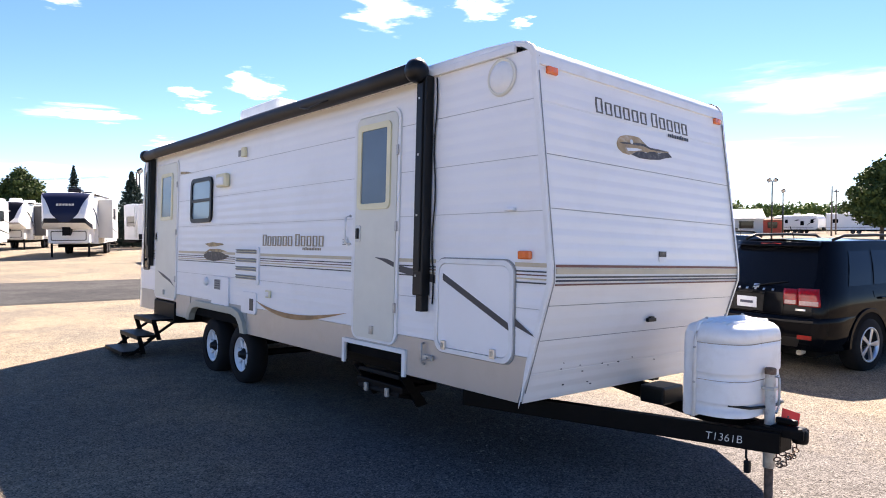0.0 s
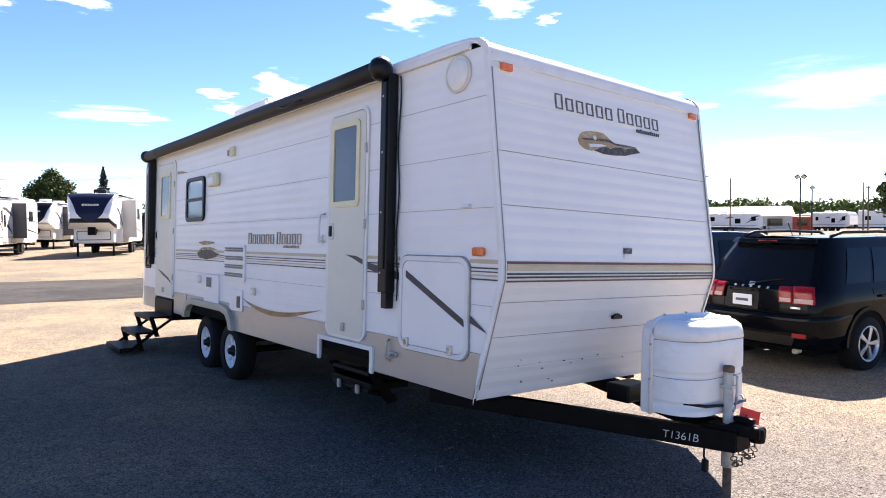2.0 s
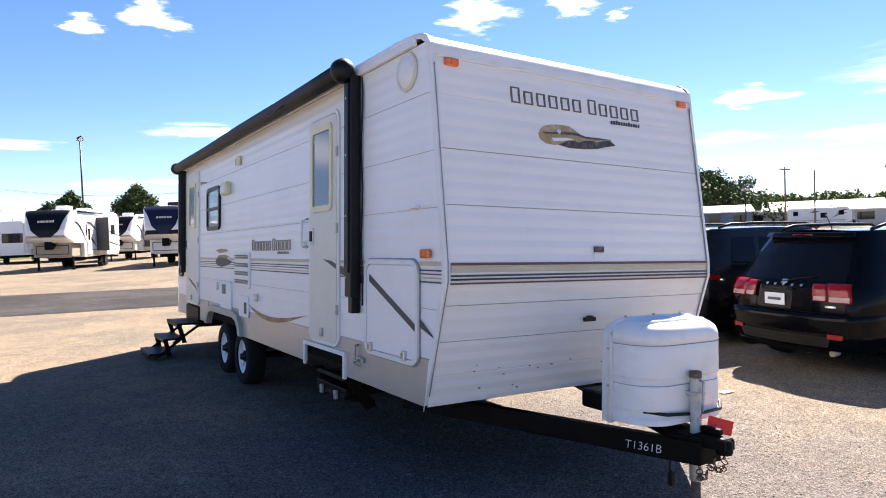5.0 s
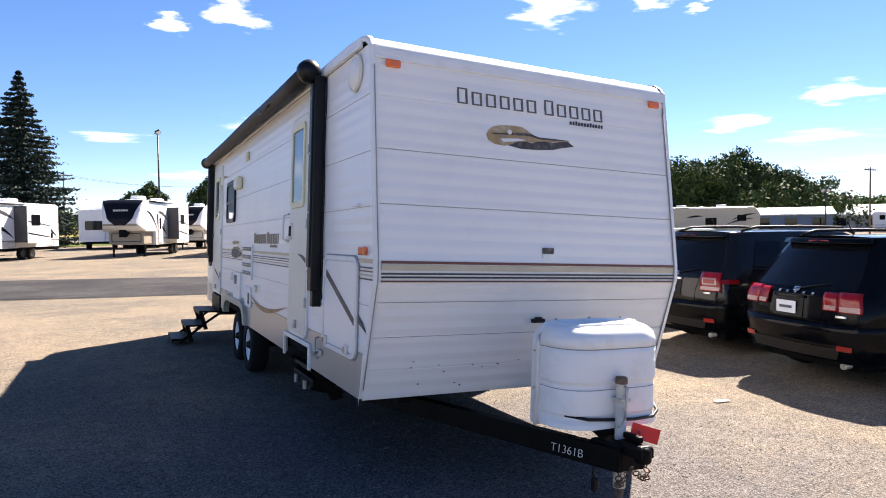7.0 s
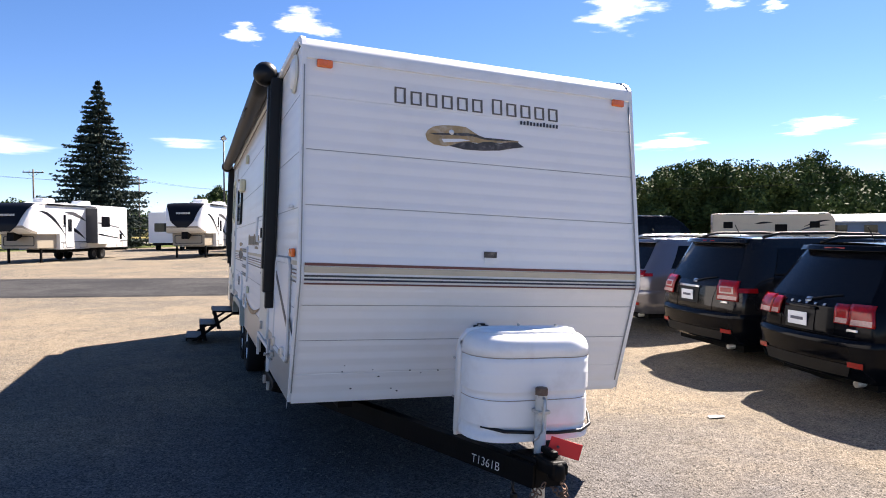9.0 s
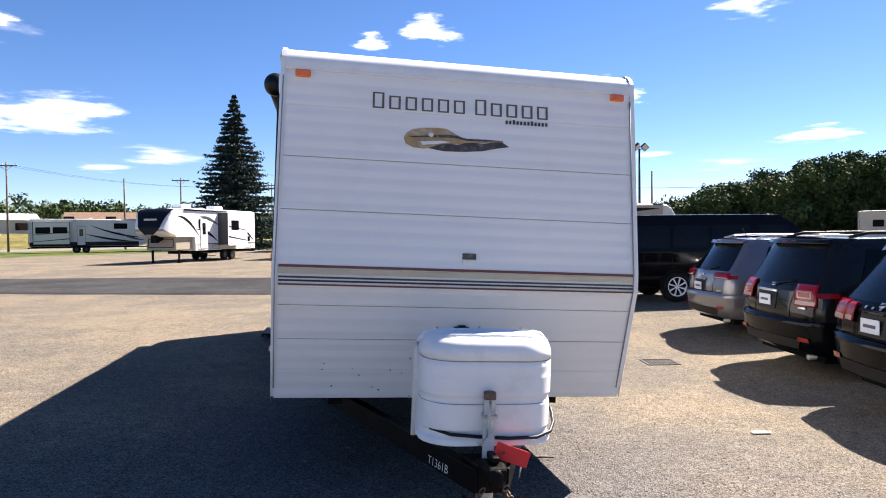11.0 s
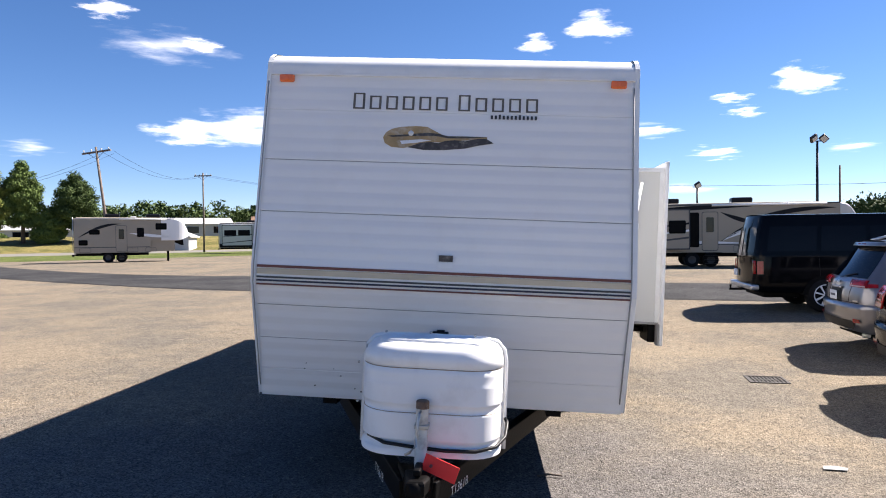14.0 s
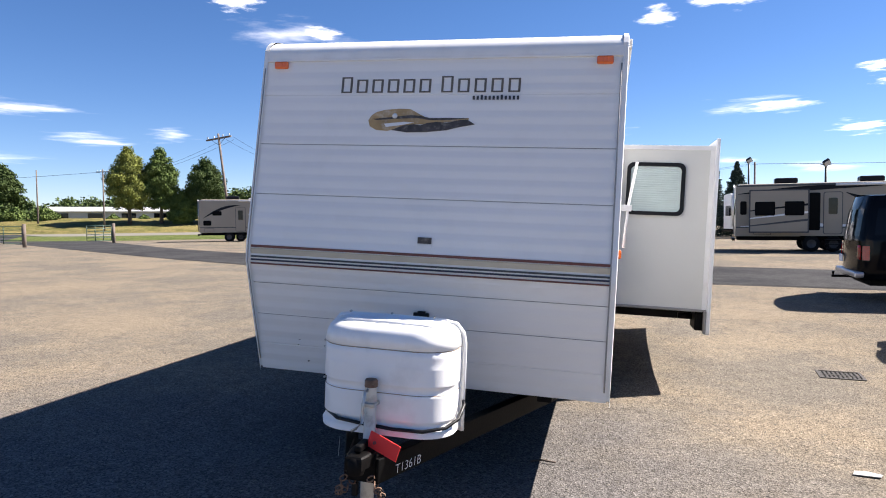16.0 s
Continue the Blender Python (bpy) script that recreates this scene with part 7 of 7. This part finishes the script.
def stones(n, seed):
    """Loose stones lying on the lot, in one mesh: most of them small, thicker in drifts."""
    rng = np.random.default_rng(seed)
    base = np.array([(1, 0, 0), (-1, 0, 0), (0, 1, 0), (0, -1, 0), (0, 0, 0.42), (0, 0, -0.4)], float)
    tri = np.array([(0, 2, 4), (2, 1, 4), (1, 3, 4), (3, 0, 4), (2, 0, 5), (1, 2, 5), (3, 1, 5), (0, 3, 5)])
    x, y = rng.uniform(-6, 9, n), -3.2 + 12 * rng.random(n) ** 1.7
    drift = np.sin(1.3 * x + 0.8 * np.sin(1.1 * y)) + np.sin(0.9 * y - 0.7 * x + 1.0)
    keep = rng.random(n) < 0.55 + 0.25 * drift
    x, y = x[keep], y[keep]
    n = len(x)
    s = 0.0045 + 0.0085 * rng.random(n) ** 2.6
    a = rng.random(n) * 6.28
    q = base[None] * (1 + 0.6 * (rng.random((n, 6, 3)) - 0.5)) * s[:, None, None]
    c, d = np.cos(a)[:, None], np.sin(a)[:, None]
    z = np.array([dip(u, v) + 0.012 * noise.noise(Vector((u * 0.9, v * 0.9, 3))) for u, v in zip(x, y)]) + s * 0.25
    v = np.stack((x[:, None] + c * q[..., 0] - d * q[..., 1], y[:, None] + d * q[..., 0] + c * q[..., 1], z[:, None] + q[..., 2]), -1)
    f = tri[None] + 6 * np.arange(n)[:, None, None]
    me = bpy.data.meshes.new("loose_stones")
    me.from_pydata(v.reshape(-1, 3).tolist(), [], f.reshape(-1, 3).tolist())
    me.materials.append(M["stone"])
    return tagged(new("loose_stones", me), "loose pale stones strewn over the gravel", "gravel", kind="stuff")


stones(75000, 8)


# ---- clouds, far beyond everything ----
def cloud_mat(name, bright, scale, lo, hi, seed):
    m = bpy.data.materials.new(name)
    m.use_nodes = True
    n, link = m.node_tree.nodes, m.node_tree.links.new
    n.remove(n["Principled BSDF"])
    tc = n.new("ShaderNodeTexCoord")
    mp = n.new("ShaderNodeMapping")
    mp.inputs["Scale"].default_value = (1.0, 1.9, 1.0)
    mp.inputs["Location"].default_value = (seed, seed * 0.7, 0)
    link(tc.outputs["UV"], mp.inputs[0])
    oi = n.new("ShaderNodeObjectInfo")
    off = n.new("ShaderNodeVectorMath")
    off.operation = "ADD"
    mul = n.new("ShaderNodeVectorMath")
    mul.operation = "SCALE"
    mul.inputs[0].default_value = (17.0, 31.0, 7.0)
    link(oi.outputs["Random"], mul.inputs["Scale"])
    link(mp.outputs[0], off.inputs[0])
    link(mul.outputs[0], off.inputs[1])
    no = n.new("ShaderNodeTexNoise")
    no.inputs["Scale"].default_value, no.inputs["Detail"].default_value, no.inputs["Roughness"].default_value = scale, 9, 0.58
    link(off.outputs[0], no.inputs["Vector"])
    sub = n.new("ShaderNodeVectorMath")
    sub.operation = "SUBTRACT"
    sub.inputs[1].default_value = (0.5, 0.5, 0)
    link(tc.outputs["UV"], sub.inputs[0])
    ln = n.new("ShaderNodeVectorMath")
    ln.operation = "LENGTH"
    link(sub.outputs[0], ln.inputs[0])
    fall = n.new("ShaderNodeMapRange")
    fall.inputs[1].default_value, fall.inputs[2].default_value = 0.5, 0.05
    fall.inputs[3].default_value, fall.inputs[4].default_value = -0.40, 0.17
    link(ln.outputs["Value"], fall.inputs[0])
    ad = n.new("ShaderNodeMath")
    link(no.outputs[0], ad.inputs[0])
    link(fall.outputs[0], ad.inputs[1])
    al = n.new("ShaderNodeMapRange")
    al.interpolation_type = "SMOOTHSTEP"
    al.inputs[1].default_value, al.inputs[2].default_value = lo, hi
    link(ad.outputs[0], al.inputs[0])
    em = n.new("ShaderNodeEmission")
    em.inputs[0].default_value = (1.0, 0.985, 0.975, 1)
    em.inputs[1].default_value = bright
    tr = n.new("ShaderNodeBsdfTransparent")
    mx = n.new("ShaderNodeMixShader")
    link(al.outputs[0], mx.inputs[0])
    link(tr.outputs[0], mx.inputs[1])
    link(em.outputs[0], mx.inputs[2])
    link(mx.outputs[0], n["Material Output"].inputs[0])
    return m


CL = cloud_mat("cumulus", 0.92, 3.2, 0.42, 0.80, 3.1)
CT = cloud_mat("thin_cloud", 0.75, 2.8, 0.40, 1.05, 9.4)


def cloud(az, el, wide, tall, material):
    """A patch of cloud, 2.5 km off."""
    d = 2500.0
    me = bpy.data.meshes.new("cloud")
    w, h = d * math.tan(radians(wide * 0.68)), d * math.tan(radians(tall * 0.72))
    me.from_pydata([(-w, -h, 0), (w, -h, 0), (w, h, 0), (-w, h, 0)], [], [(0, 1, 2, 3)])
    uv = me.uv_layers.new()
    for i, c in enumerate(((0, 0), (1, 0), (1, 1), (0, 1))):
        uv.data[i].uv = c
    me.materials.append(material)
    ob = new("cloud", me)
    a, e = radians(az), radians(el)
    p = Vector((math.sin(a) * math.cos(e), math.cos(a) * math.cos(e), math.sin(e))) * d
    ob.matrix_world = look(p, (0, 0, 0)) @ Matrix.Rotation(math.pi, 4, "Y")
    ob.visible_shadow = False
    return tagged(ob, "small white fair-weather cloud", "cloud", "clouds", "structure")


for c in ((35.5, 17.6, 10, 4.2, CL), (43.9, 18.2, 6.5, 3.4, CL), (39.5, 20.0, 5, 2.4, CL), (47.5, 17.0, 3.0, 1.4, CL), (24.0, 11.9, 4.6, 2.6, CL), (19.5, 10.8, 4.4, 1.3, CL), (11.0, 8.7, 9.5, 1.7, CT), (9.0, 17.4, 7.4, 3.6, CL), (3.9, 16.1, 4.8, 2.4, CL),
          (-0.8, 7.3, 6.5, 1.4, CT), (50.2, 7.9, 8.5, 1.8, CL), (56.0, 6.5, 10, 1.7, CT), (57.5, 9.6, 9, 2.6, CL), (62, 4.2, 16, 2.0, CT), (70.4, 10.3, 22, 5.5, CT), (66, 6.0, 16, 2.2, CT), (-20.0, 9.3, 14, 5.2, CL), (-13.5, 6.5, 9.5, 2.2, CT), (-17.0, 5.4, 6, 1.2, CT),
          (39.8, 7.2, 8.5, 1.9, CL), (33.5, 5.4, 8, 1.5, CT), (-27.0, 15.2, 12, 4.5, CT), (-31, 17.6, 5, 2.4, CL), (-24.5, 15.5, 5, 1.8, CL), (-25.4, 8.8, 8.5, 3.2, CL), (25.1, 11.3, 5.6, 3.0, CL), (20.5, 9.7, 4.4, 1.4, CL), (13.1, 8.6, 7.5, 1.8, CL), (18.3, 6.6, 6, 1.5, CL), (28.0, 6.4, 5, 1.2, CT),
          (-42, 6.3, 9, 1.5, CT), (-47, 8.5, 10, 1.8, CT), (-36.5, 7.0, 6, 1.5, CT), (-50, 4.8, 12, 1.6, CT), (5.0, 4.4, 8, 1.2, CT), (16, 3.8, 8, 1.2, CT), (9.5, 4.6, 5, 0.9, CT)):
    cloud(*c)
